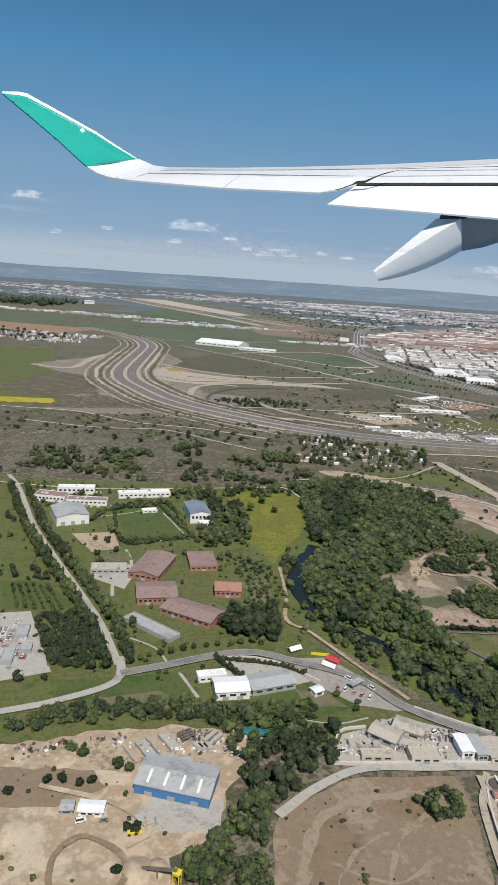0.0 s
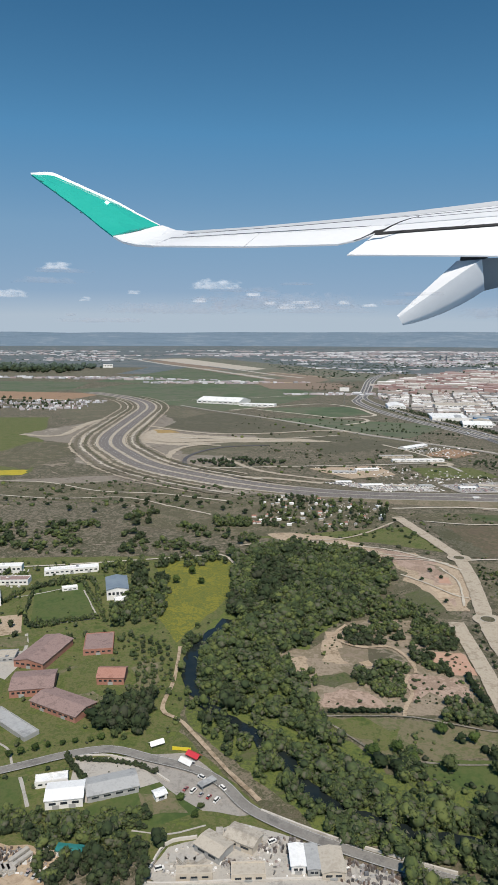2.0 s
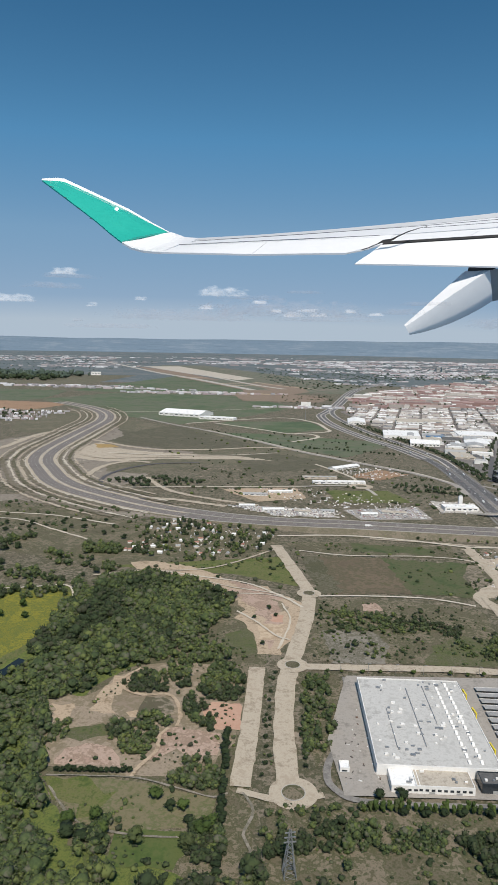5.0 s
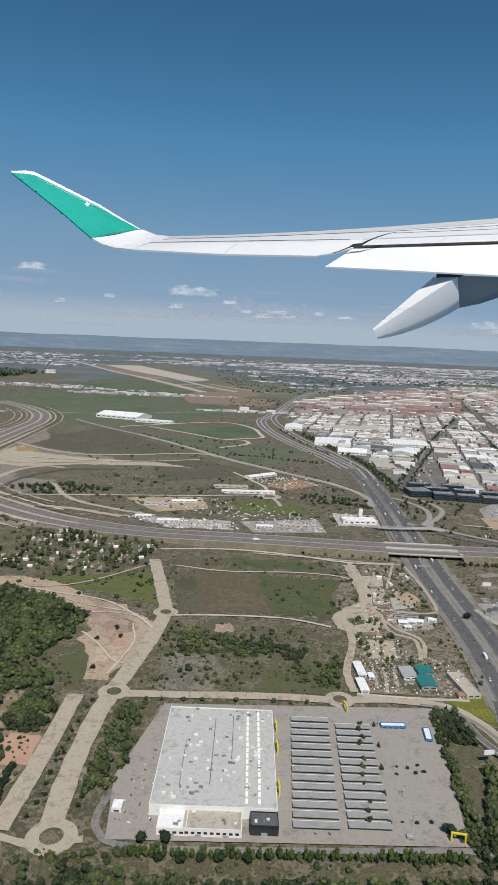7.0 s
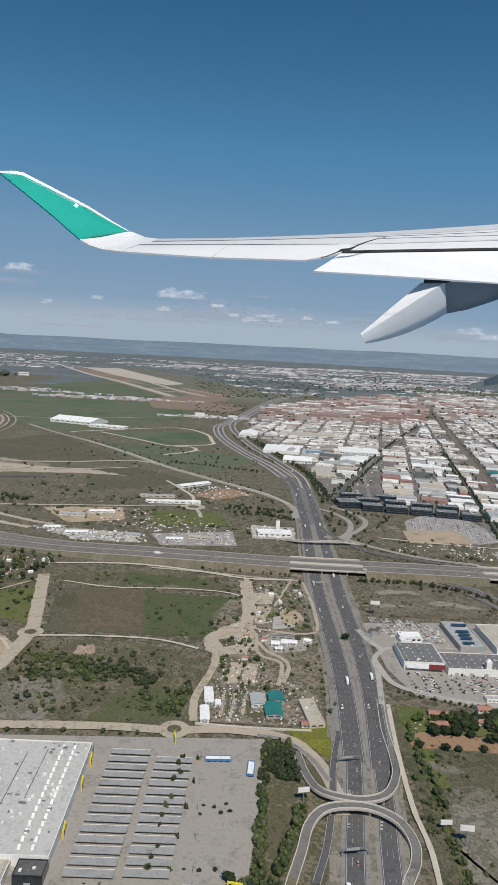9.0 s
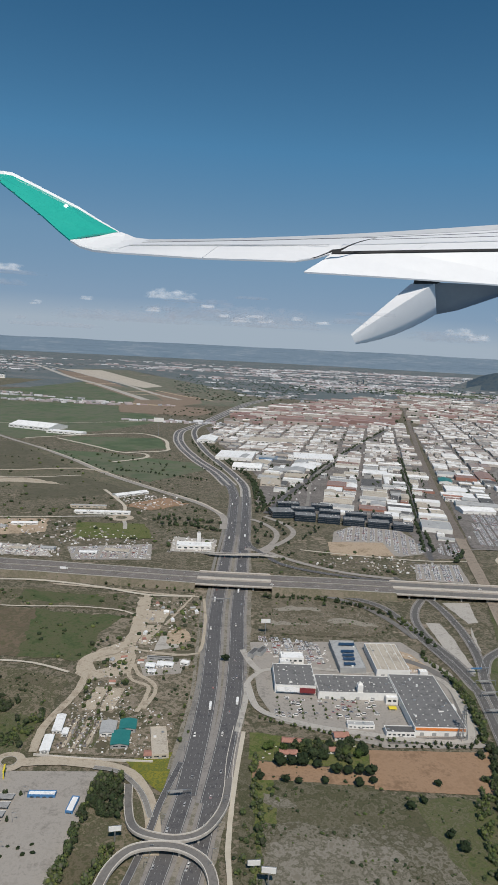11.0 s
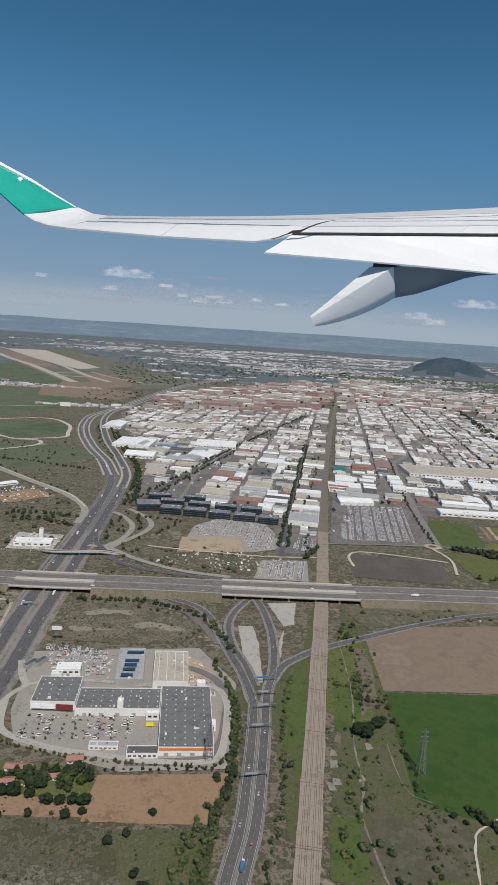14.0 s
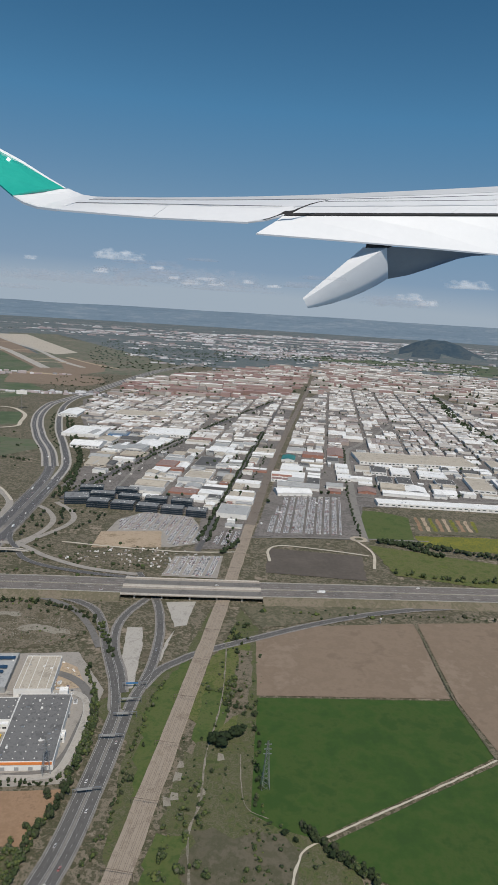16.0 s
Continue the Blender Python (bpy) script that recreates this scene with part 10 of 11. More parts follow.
def street_lamps():
    first = None
    rnd = random.Random(8)
    spots = []
    for pts, off in ((HL, 1.05), (HR, -1.05)):
        line = spline(pts, 3.6)
        spots += [(q.x + s.x * off, q.y + s.y * off) for q, s in zip(line, sides(line)) if 30 < q.y < 150]
    spots += [(-15 + 2.6 * i, 55.6) for i in range(7)] + [(4.2, 40 + 3 * i) for i in range(5)]
    for x, y in spots:
        m = pose(x, y, 0, 0, 0, 0)
        if first is None:
            first = thing("street_lamp", m, "tall grey steel street lamp", "street lamp", "street lamps")
            part("pole", Mesh().tube((0, 0, 0), (0, 0, 1.0), 0.018, 5, 0.01), M["steel"], first)
            arm = part("arm", Mesh().box(0.1, 0, 0.99, 0.24, 0.02, 0.02), M["steel"], first)
            part("lamp_head", Mesh().box(0.22, 0, 0.97, 0.12, 0.05, 0.03), M["grey_wall"], arm)
        else:
            copy_thing(first, m)


street_lamps()


def clutter():
    rnd = random.Random(14)
    for x, y, a, col in ((-49.4, 35.4, 30, "white_wall"), (-46.7, 34.1, -35, "tent_red"), (-47.1, 33.4, -35, "white_wall")):
        ob = thing("tent", pose(x, y, 0, 0, 0, a), ("white" if col == "white_wall" else "red") + " pitched marquee tent beside the lane", "tent")
        part("canopy", Mesh().gable(0, 0, 0.22, 1.0, 0.55, 0.2, 0.02, 0.02), M[col], ob)
        for sx in (-0.46, 0.46):
            for sy in (-0.24, 0.24):
                part("pole", Mesh().tube((sx, sy, 0), (sx, sy, 0.23), 0.015, 5), M["steel"], ob)
    ob = thing("banner_fence", pose(-47.6, 34.85, 0, 0, 0, -6), "low yellow banner fence at the edge of the paved apron", "fence")
    part("panel", Mesh().box(0, 0, 0.06, 1.3, 0.05, 0.22), M["yellowpaint"], ob)
    for sx in (-0.6, 0, 0.6):
        part("post", Mesh().box(sx, 0.04, 0, 0.03, 0.03, 0.3), M["steel"], ob)
    ob = thing("canopy_roof", pose(-45.6, 31.3, 0, 0, 0, 40), "flat white canopy on posts over parked cars", "canopy")
    part("roof", Mesh().box(0, 0, 0.32, 1.2, 0.5, 0.04), M["grey_roof"], ob)
    for sx in (-0.5, 0.5):
        for sy in (-0.2, 0.2):
            part("post", Mesh().box(sx, sy, 0, 0.04, 0.04, 0.32), M["steel"], ob)
    B("kiosk", "white kiosk with grey roof beside the lane", -48.4, 30.2, 0.7, 0.6, 0.35, 30, "white_wall", "white_roof", "low", 1, 1)
    # huts between the allotments
    first = {}
    spots = scatter([(-44, 90), (-41, 110), (-28.5, 109), (-20.5, 104), (-23, 93), (-31, 88)], 90, rnd, 0.1)[:52]
    spots += scatter([(6, 70), (9, 71), (17, 92), (12, 96), (9.6, 92)], 40, rnd, 0.1)[:14]
    for i, (x, y) in enumerate(spots):
        k = i % 3
        m = pose(x, y, 0, 0, 0, rnd.choice((0, 15, 80, 100)))
        if k not in first:
            wl, rf, lab = (("white_wall", "white_roof", "small white hut between garden plots"), ("beige_wall", "grey_roof", "small garden hut with a grey roof"), ("white_wall", "tile_roof", "small garden hut with a red roof"))[k]
            ob = first[k] = thing("garden_hut", m, lab, "hut", "allotment huts")
            part("wall", Mesh().box(0, 0, 0, 0.7, 0.45, 0.25), M[wl], ob)
            part("roof", Mesh().gable(0, 0, 0.25, 0.7, 0.45, 0.12, 0.03, 0.03), M[rf], ob)
        else:
            copy_thing(first[k], m)
    # stacks of material in the quarry and scrap yard
    first = None
    for x, y, a in [(-57.8 + 0.45 * i, 23.4 - 0.1 * i, 20) for i in range(4)] + [(-56 + 0.3 * i, 24.4, 30) for i in range(3)] + [(-44.6 + 0.5 * i, 27.2 - 0.08 * i, 5 * i) for i in range(6)] + [(-47 + 0.5 * i, 25.2, 40 * i) for i in range(4)] + [(-58.6 + 0.5 * i, 18.9, 15) for i in range(3)]:
        m = pose(x, y, 0.05, 0, 0, a)
        if first is None:
            first = thing("material_stack", m, "stack of dusty building material", "stack", "material stacks")
            for k in range(3):
                part("slab", Mesh().box(0.02 * k, 0.01 * k, k * 0.07, 0.36, 0.7 - 0.05 * k, 0.06, 0.05 * k), M["concrete"], first)
        else:
            copy_thing(first, m)
    # heaps of gravel
    for x, y, r, h in ((-63.4, 23.2, 1.0, 0.25), (-58.4, 16.2, 0.9, 0.3), (-64.8, 18, 1.3, 0.3), (-61, 15.6, 1.3, 0.2), (-66.4, 16.4, 0.9, 0.35), (-57.4, 16.4, 0.6, 0.25)):
        m = Mesh()
        n = 18
        pts = [(x, y, h)]
        for q, z in ((0.3, 0.86), (0.62, 0.42), (0.85, 0.12), (1.0, 0.0)):
            for i in range(n):
                a = i * math.tau / n
                k = q * r * (1 + 0.18 * noise.noise(Vector((math.cos(a) * 1.5, math.sin(a) * 1.5, x + q))))
                pts.append((x + k * math.cos(a), y + k * math.sin(a), h * z))
        f = [(0, 1 + i, 1 + (i + 1) % n) for i in range(n)]
        for j in range(3):
            f += [(1 + j * n + i, 1 + (j + 1) * n + i, 1 + (j + 1) * n + (i + 1) % n, 1 + j * n + (i + 1) % n) for i in range(n)]
        tagged(new("mound", m.add(pts, f).mesh("mound", M["sand"], True)), "pale heap of quarried gravel", "heap")
    for k in range(4):
        ob = thing("storage_bay", pose(-59.5 + 0.62 * k, 23.75 + 0.36 * k, 0.04, 0, 0, 35), "pale concrete storage bay on the quarry floor", "storage bay", "storage bays")
        part("slab", Mesh().box(0, 0, 0, 0.62, 1.5, 0.06), M["concrete" if k % 2 else "drysand"], ob)
        part("bay_wall", Mesh().box(-0.33, 0, 0, 0.06, 1.5, 0.22), M["concrete"], ob)
    ob = thing("steel_frame", pose(-56.7, 25.2, 0.04, 0, 0, 35), "rusty steel frame with planks in the quarry", "frame")
    for k in range(4):
        part("plank", Mesh().box(0, -0.3 + k * 0.2, 0.3, 0.9, 0.1, 0.04), M["rail"], ob)
    for sx in (-0.4, 0.4):
        for sy in (-0.32, 0.32):
            part("post", Mesh().box(sx, sy, 0, 0.05, 0.05, 0.3), M["rail"], ob)
    for x, y, a in ((-55.3, 25.3, 55), (-55, 25, 55)):
        ob = thing("trailer", pose(x, y, 0.04, 0, 0, a), "long dusty flatbed trailer parked in the quarry", "trailer", "parked trailers")
        part("bed", Mesh().box(0, 0, 0.1, 1.2, 0.24, 0.14), M["concrete"], ob)
        for sx in (-0.4, -0.2, 0.45):
            for sy in (-0.1, 0.1):
                part("wheel", Mesh().tube((sx, sy - 0.03, 0.06), (sx, sy + 0.03, 0.06), 0.06, 8), M["rubber"], ob)
    # conveyor of the quarry plant
    ob = thing("conveyor", pose(-57.6, 16, 0, 0, 0, 160), "rusty quarry conveyor with a yellow frame", "conveyor")
    part("belt", Mesh().add([(-1.2, -0.08, 0.75), (0.9, -0.08, 0.12), (0.9, 0.08, 0.12), (-1.2, 0.08, 0.75), (-1.2, -0.08, 0.69), (0.9, -0.08, 0.06), (0.9, 0.08, 0.06), (-1.2, 0.08, 0.69)], [(0, 1, 2, 3), (7, 6, 5, 4), (0, 4, 5, 1), (2, 6, 7, 3), (1, 5, 6, 2), (3, 7, 4, 0)]), M["rail"], ob)
    part("hopper", Mesh().box(-1.2, 0, 0.5, 0.26, 0.26, 0.16, 0, -0.05), M["yellowpaint"], ob)
    for sx in (-1.34, -1.06):
        for sy in (-0.14, 0.14):
            part("frame_post", Mesh().box(sx, sy, 0, 0.04, 0.04, 0.52), M["yellowpaint"], ob)
    for sx in (-1.35, -1.05, -0.3):
        part("leg", Mesh().tube((sx, 0.1, 0), (sx, 0.1, 0.45), 0.03, 5), M["rail"], ob)
    ob = thing("wheel_loader", pose(-58.8, 18.2, 0, 0, 0, 15), "yellow wheel loader in the quarry", "loader")
    part("body", Mesh().box(0, 0, 0.1, 0.5, 0.22, 0.14), M["yellowpaint"], ob)
    part("cab", Mesh().box(-0.04, 0, 0.24, 0.16, 0.18, 0.12, 0, 0.02), M["glass"], ob)
    part("bucket", Mesh().box(0.38, 0, 0.05, 0.14, 0.28, 0.12), M["yellowpaint"], ob)
    for sx in (-0.17, 0.17):
        for sy in (-0.13, 0.13):
            part("wheel", Mesh().tube((sx, sy * 0.7, 0.08), (sx, sy, 0.08), 0.08, 10), M["rubber"], ob)


clutter()


def yard_clutter():
    """Crates, sheets, heaps and scrap strewn over the yards and plots."""
    rnd = random.Random(61)
    zones = [([(-48, 24.2), (-47.2, 26), (-43.6, 28), (-38, 25.6), (-35, 24.2), (-38.6, 24.2)], 260, 0.1), ([(-61, 24.6), (-53.6, 26.2), (-53, 24.6), (-57, 23.6), (-60, 23)], 150, 0.1), ([(-66, 23.6), (-60, 25.4), (-60, 24.6), (-66, 22.6)], 60, 0.1), ([(5, 70), (9, 71), (17, 92), (12, 96), (9.6, 92)], 420, 0.12), ([(4.6, 70), (9.4, 71), (15.6, 63), (14, 58), (4.6, 58)], 420, 0.1), ([(-31, 121), (-9, 119), (-8, 113), (-20, 113)], 320, 0.22), ([(-32, 136), (-14, 138), (8, 126), (8, 112), (-12, 122)], 420, 0.22), ([(10, 129), (19, 127), (19, 118), (10, 118)], 140, 0.2), ([(-6, 162), (8, 164), (12, 155), (2, 147)], 260, 0.25), ([(24, 83), (33, 82), (33, 76), (26, 78)], 120, 0.14), ([(41.8, 82), (45.8, 76), (45, 74.6), (42.4, 75.4)], 60, 0.12), ([(-17, 44), (-14.4, 50), (-13.6, 40), (-16.4, 38.4)], 80, 0.12), ([(29, 160), (60, 141), (120, 370), (74, 338), (20, 330), (14, 300)], 700, 0.4), ([(70, 130), (97, 158), (160, 160), (205, 390), (124, 352)], 800, 0.4), ([(26, 62), (33.6, 60.4), (33.4, 57), (23, 58)], 60, 0.1), ([(40, 120), (52, 120.6), (60, 118), (58, 110), (36, 114)], 160, 0.2), ([(-43, 90), (-40, 109), (-28.5, 108), (-21, 104), (-23, 93)], 150, 0.14), ([(-76, 70), (-68, 70.6), (-68, 64), (-76, 64)], 70, 0.14)]
    m = Mesh()
    for poly, n, size in zones:
        for x, y in scatter(poly, n, rnd, 0.02):
            w, d = size * rnd.uniform(0.5, 2.6), size * rnd.uniform(0.5, 1.6)
            m.box(x, y, 0.03, w, d, 0.03 + size * rnd.uniform(0.2, 1.0), rnd.choice((0.05, 0.4, 1.2, -0.5)), min(w, d) * 0.1)
    scrap = Mesh()
    for poly, n, size in (([(-43, 27.4), (-41, 27), (-39.4, 26.6), (-41, 25.8), (-42.6, 26)], 130, 0.12), ([(-37.8, 25.6), (-35, 24.8), (-33, 24), (-35, 23.9), (-37.6, 24.3)], 170, 0.13), ([(-38.4, 24.2), (-35.4, 23.9), (-35.6, 23.6), (-38.4, 23.8)], 70, 0.1), ([(-44.6, 25.2), (-43.6, 25.4), (-43.4, 24.9), (-44.4, 24.8)], 40, 0.1), ([(-57, 26), (-54.8, 26), (-55, 24.8), (-57, 25)], 70, 0.1), ([(-66, 24), (-60, 25.6), (-60, 25), (-66, 23.2)], 90, 0.13), ([(-17, 44), (-14.4, 50), (-13.6, 40), (-16.4, 38.4)], 60, 0.12), ([(24.4, 83.4), (33, 82), (33, 80.6), (26, 81.6)], 90, 0.14), ([(5, 64), (9, 64), (8.6, 58.6), (5, 58.6)], 120, 0.12)):
        for x, y in scatter(poly, n, rnd, 0.0):
            w, d = size * rnd.uniform(0.6, 2.4), size * rnd.uniform(0.5, 1.4)
            scrap.box(x, y, 0.03, w, d, 0.04 + size * rnd.uniform(0.3, 1.3), rnd.uniform(0, 3), min(w, d) * 0.15)
    tagged(new("scrap", scrap.mesh("scrap", M["scrap"])), "dark heaps of scrap metal and timber in the yards", "scrap", kind="stuff")
    stones = Mesh()
    for x, y in scatter([(26, 92), (40, 93), (43, 88), (40, 85.4), (27, 86)], 700, rnd, 0.02):
        s = rnd.uniform(0.05, 0.16)
        stones.box(x, y, 0.03, s * 1.6, s, s * 0.5, rnd.uniform(0, 3), s * 0.2)
    tagged(new("rubble", stones.mesh("rubble", M["verge"])), "broken stones strewn over weedy waste ground", "rubble", kind="stuff")
    tagged(new("yard_clutter", m.mesh("yard_clutter", M["town_roof"])), "crates, sheets and scrap strewn over dusty yards", "clutter", kind="stuff")


yard_clutter()


def walls():
    """Long low walls along yards and lanes."""
    for pts, h, label in (([(-48.4, 23.6), (-46.7, 23.6), (-42.8, 23.9), (-38.7, 24.1)], 0.22, "white yard wall along the lane"), ([(-48.3, 23.8), (-47.5, 26.3), (-45.8, 26.9)], 0.2, "pale yard wall"), ([(-41.2, 14), (-40.5, 20), (-39.9, 22.6)], 0.18, "pale wall along the dirt lane"), ([(-42.2, 29.1), (-39.2, 27.5), (-37, 26.5), (-32.8, 24.9), (-31.9, 24.6)], 0.18, "grey wall along the lane"), ([(3.4, 57.6), (8, 57.2), (14, 57)], 0.2, "pale boundary wall"), ([(-54.8, 34), (-52.4, 34.2), (-50, 33.2), (-48, 31.6)], 0.12, "low curved wall round the forecourt")):
        line = spline(pts, 0.5)
        m = Mesh()
        ring = []
        for q, s in zip(line, sides(line)):
            for o, z in ((0.05, 0), (0.05, h), (-0.05, h), (-0.05, 0)):
                p = q + s * o
                ring.append((p.x, p.y, z))
        m.add(ring, [(4 * k + j, 4 * k + j + 1, 4 * k + 5 + j, 4 * k + 4 + j) for k in range(len(line) - 1) for j in range(3)] + [(0, 1, 2, 3), tuple(4 * len(line) - 4 + j for j in range(4))])
        structure("boundary_wall", m, M["parapet"], label, "wall")


walls()


# ---- the aircraft wing ----
def wing():
    """A swept wing with turned-up tip, fitted to pixel positions in metres at 35 m, then enlarged to stand 4200 units
    off and hold still in the camera's view.
    """
    far, k = 35.2, 0.03
    size = 4200.0 / far
    aim = Matrix(((0.998, 0.0245, -0.0579), (-0.0147, 0.9866, 0.1627), (0.0612, -0.1616, 0.985))).to_4x4()
    ob = thing("airplane_wing", Matrix.Translation((0, 0, 33)) @ Matrix.Rotation(radians(0.1), 4, "Z") @ aim @ Matrix.Scale(size, 4), "white airliner wing with upturned teal tip, high in the sky", "airplane wing")

    def at(px, py, depth):
        """Pixel position px, py as metres off the camera's line of sight, at a depth behind the trailing edge."""
        s = k * (far + depth) / far
        return ((px - 441) * s, far + depth, (784 - py + 12) * s)

    def skin(name, rows, mat, thick=0.12, label=""):
        """A curved panel through rows of points, with thickness."""
        n, m = len(rows[0]), Mesh()
        top = [at(*p) for r in rows for p in r]
        low = [(p[0], p[1] + thick * 0.6, p[2] - thick) for p in top]
        c = len(top)
        f = []
        for i in range(len(rows) - 1):
            for j in range(n - 1):
                a = i * n + j
                f += [(a, a + 1, a + n + 1, a + n), (c + a, c + a + n, c + a + n + 1, c + a + 1)]
        rim = [i for i in range(n)] + [i * n + n - 1 for i in range(1, len(rows))] + [(len(rows) - 1) * n + j for j in range(n - 2, -1, -1)] + [i * n for i in range(len(rows) - 2, 0, -1)]
        for a, b in zip(rim, rim[1:] + rim[:1]):
            f.append((b, a, c + a, c + b))
        me = m.add(top + low, f).mesh(name, M[mat])
        bm = bmesh.new()
        bm.from_mesh(me)
        bmesh.ops.recalc_face_normals(bm, faces=bm.faces)
        bm.to_mesh(me)
        bm.free()
        return part(name, me, None, ob, label)

    line = lambda pts, x: float(np.interp(x, [p[0] for p in pts], [p[1] for p in pts]))
    LE = [(268, 399), (300, 403), (400, 403), (500, 401), (600, 398), (700, 393.5), (800, 388), (900, 382), (1100, 369), (1400, 348)]
    HINGE = [(232, 414), (300, 414), (620, 416), (700, 415), (900, 411), (1400, 400)]
    TE = [(232, 425), (395, 437), (563, 443.5), (575, 444)]
    SLOT = [(620, 429), (640, 428.5), (882, 426), (1400, 421)]
    FLAP = [(575, 463), (780, 477), (882, 485), (1100, 503), (1400, 528)]
    xs = [268, 300, 350, 400, 460, 520, 580, 640, 700, 780, 860, 960, 1100, 1250, 1400]
    # nose and main box, rising to the leading edge
    skin("leading_edge", [[(x, line(LE, x) + 0.6, 5.2) for x in xs], [(x, line(LE, x), 4.6) for x in xs], [(x, line(LE, x) * 0.7 + line(HINGE, x) * 0.3, 3.6) for x in xs]], "wing_grey", 0.2, "light grey leading edge")
    skin("wing_box", [[(x, line(LE, x) * 0.7 + line(HINGE, x) * 0.3 + 0.6, 3.58) for x in xs], [(x, line(LE, x) * 0.3 + line(HINGE, x) * 0.7, 2.4) for x in xs], [(x, line(HINGE, x) - 0.5, 1.7) for x in xs]], "wing_white", 0.2)
    # ailerons outboard, in two panels
    q = np.linspace(0, 1, 6)
    for (a0, b0), (a1, b1) in (((232, 394.5), (264, 424.5)), ((395.5, 562), (425.5, 560))):
        lo, hi = [a0 + (b0 - a0) * t for t in q], [a1 + (b1 - a1) * t for t in q]
        skin("aileron", [[(x, line(HINGE, x) + 0.6, 1.68) for x in hi], [((x + y) / 2, line(TE, x) * 0.5 + line(HINGE, y) * 0.5, 0.8) for x, y in zip(lo, hi)], [(x, line(TE, x), 0.0) for x in lo]], "wing_white", 0.08)
    skin("trailing_fairing", [[(562, 441, 0.3), (600, 436, 0.7), (640, 426, 1.2)], [(562, 443.5, 0.0), (592, 439.5, 0.4), (630, 430, 1.0)]], "wing_grey", 0.06, "grey seal plate")
    skin("inboard_panel", [[(558, 416, 1.69), (600, 415.9, 1.69), (645, 415.4, 1.69)], [(562, 442.6, 0.05), (598, 436.6, 0.5), (640, 427.4, 1.0)]], "wing_white", 0.08)
    # spoilers over the flap
    for (a0, b0), (a1, b1) in (((641, 775.5), (645, 801)), ((776.5, 930), (802, 950)), ((931, 1150), (951, 1165)), ((1151, 1400), (1166, 1400))):
        lo, hi = [a0 + (b0 - a0) * t for t in q], [a1 + (b1 - a1) * t for t in q]
        skin("spoiler", [[(x, line(HINGE, x) + 0.6, 1.68) for x in hi], [(x, line(SLOT, x) - 1.8, 0.9) for x in lo]], "wing_white", 0.08)
    skin("gap_seal", [[(x, line(SLOT, x) - 2.0, 0.84) for x in (628, 700, 882, 1100, 1400)], [(x, line(SLOT, x) + 1.8, 0.82) for x in (626, 700, 882, 1100, 1400)]], "wing_seal", 0.05, "dark gap between spoiler and flap")
    xf = [0, 0.15, 0.35, 0.55, 0.75, 1]
    skin("flap", [[(628 + 772 * t, line(SLOT, 628 + 772 * t) + 0.9, 0.9) for t in xf], [(604 + 796 * t, line(SLOT, 640 + 760 * t) * 0.5 + line(FLAP, 604 + 796 * t) * 0.5 - 0.5, 0.5) for t in xf], [(576 + 824 * t, line(FLAP, 576 + 824 * t), 0.0) for t in xf]], "wing_white", 0.07)
    # upturned tip
    skin("tip_root", [[(252, 390, 3.4), (262, 394, 3.6), (276, 400, 4.0), (300, 403.5, 4.2)], [(200, 394, 2.2), (222, 400, 2.4), (250, 407, 2.4), (284, 410, 2.6)], [(162, 402.5, 0.9), (184, 413, 1.0), (208, 419, 1.0), (262, 414, 1.7)], [(161, 403.5, 0.8), (178, 414, 0.7), (200, 421, 0.4), (232, 425, 0.0)]], "wing_white", 0.1)
    skin("winglet", [[(19, 282.5, 2.6), (34, 284.5, 2.9), (48, 285.5, 3.1), (60, 288, 3.2)], [(60, 316, 2.0), (74, 310, 2.4), (88, 306, 2.8), (103, 309.5, 3.2)], [(112, 359, 1.5), (134, 349, 2.0), (156, 342, 2.6), (176, 348, 3.2)], [(140, 385, 1.1), (166, 377, 1.8), (190, 370, 2.5), (213, 371, 3.2)], [(160, 402.3, 0.8), (190, 395.6, 1.6), (220, 391.4, 2.5), (246, 389.6, 3.3)]], "wing_teal", 0.08, "bright teal winglet")
    skin("winglet_edge", [[(18, 279.6, 2.7), (44, 279.4, 3.1), (60, 282, 3.3), (103, 304.6, 3.3), (176, 343.6, 3.3), (213, 367.6, 3.3), (248, 388.8, 3.4)], [(19, 282.6, 2.6), (46, 285.4, 3.1), (60, 288.2, 3.2), (103, 309.7, 3.2), (176, 348.2, 3.2), (213, 371.2, 3.2), (246, 389.8, 3.3)]], "wing_white", 0.08, "white winglet leading edge")
    for x, y in ((40, 297), (64, 318), (88, 339), (110, 359)):
        p = at(x, y, 1.7)
        part("static_wick", Mesh().tube(p, (p[0] - 0.12, p[1] - 0.2, p[2] - 0.02), 0.02, 5), M["wing_dark"], ob)
    # panel seams, a hair above the skin
    for pts in ([(265, 413.4), (450, 414.4), (622, 415.4)], [(288, 408.6), (500, 406.4), (700, 402.4), (882, 396.5), (1400, 372)], [(700, 406), (882, 402.4), (1400, 390)]):
        m = Mesh()
        for (ax, ay), (bx, by) in zip(pts, pts[1:]):
            a, b = at(ax, ay - 0.3, 1.5), at(bx, by - 0.3, 1.5)
            m.tube(a, b, 0.014, 4)
        part("panel_seam", m, M["wing_dark"], ob)
    # slot that curves from the aileron's end up between the spoilers
    curve = [(564, 443.6, 1.0), (580, 441, 1.2), (600, 436.6, 1.6), (618, 430, 2.2), (627, 426, 5.0), (642, 424.4, 4.2), (656, 417.6, 2.6), (672, 411.4, 2.0), (690, 406.4, 1.3), (706, 403.6, 0.6)]
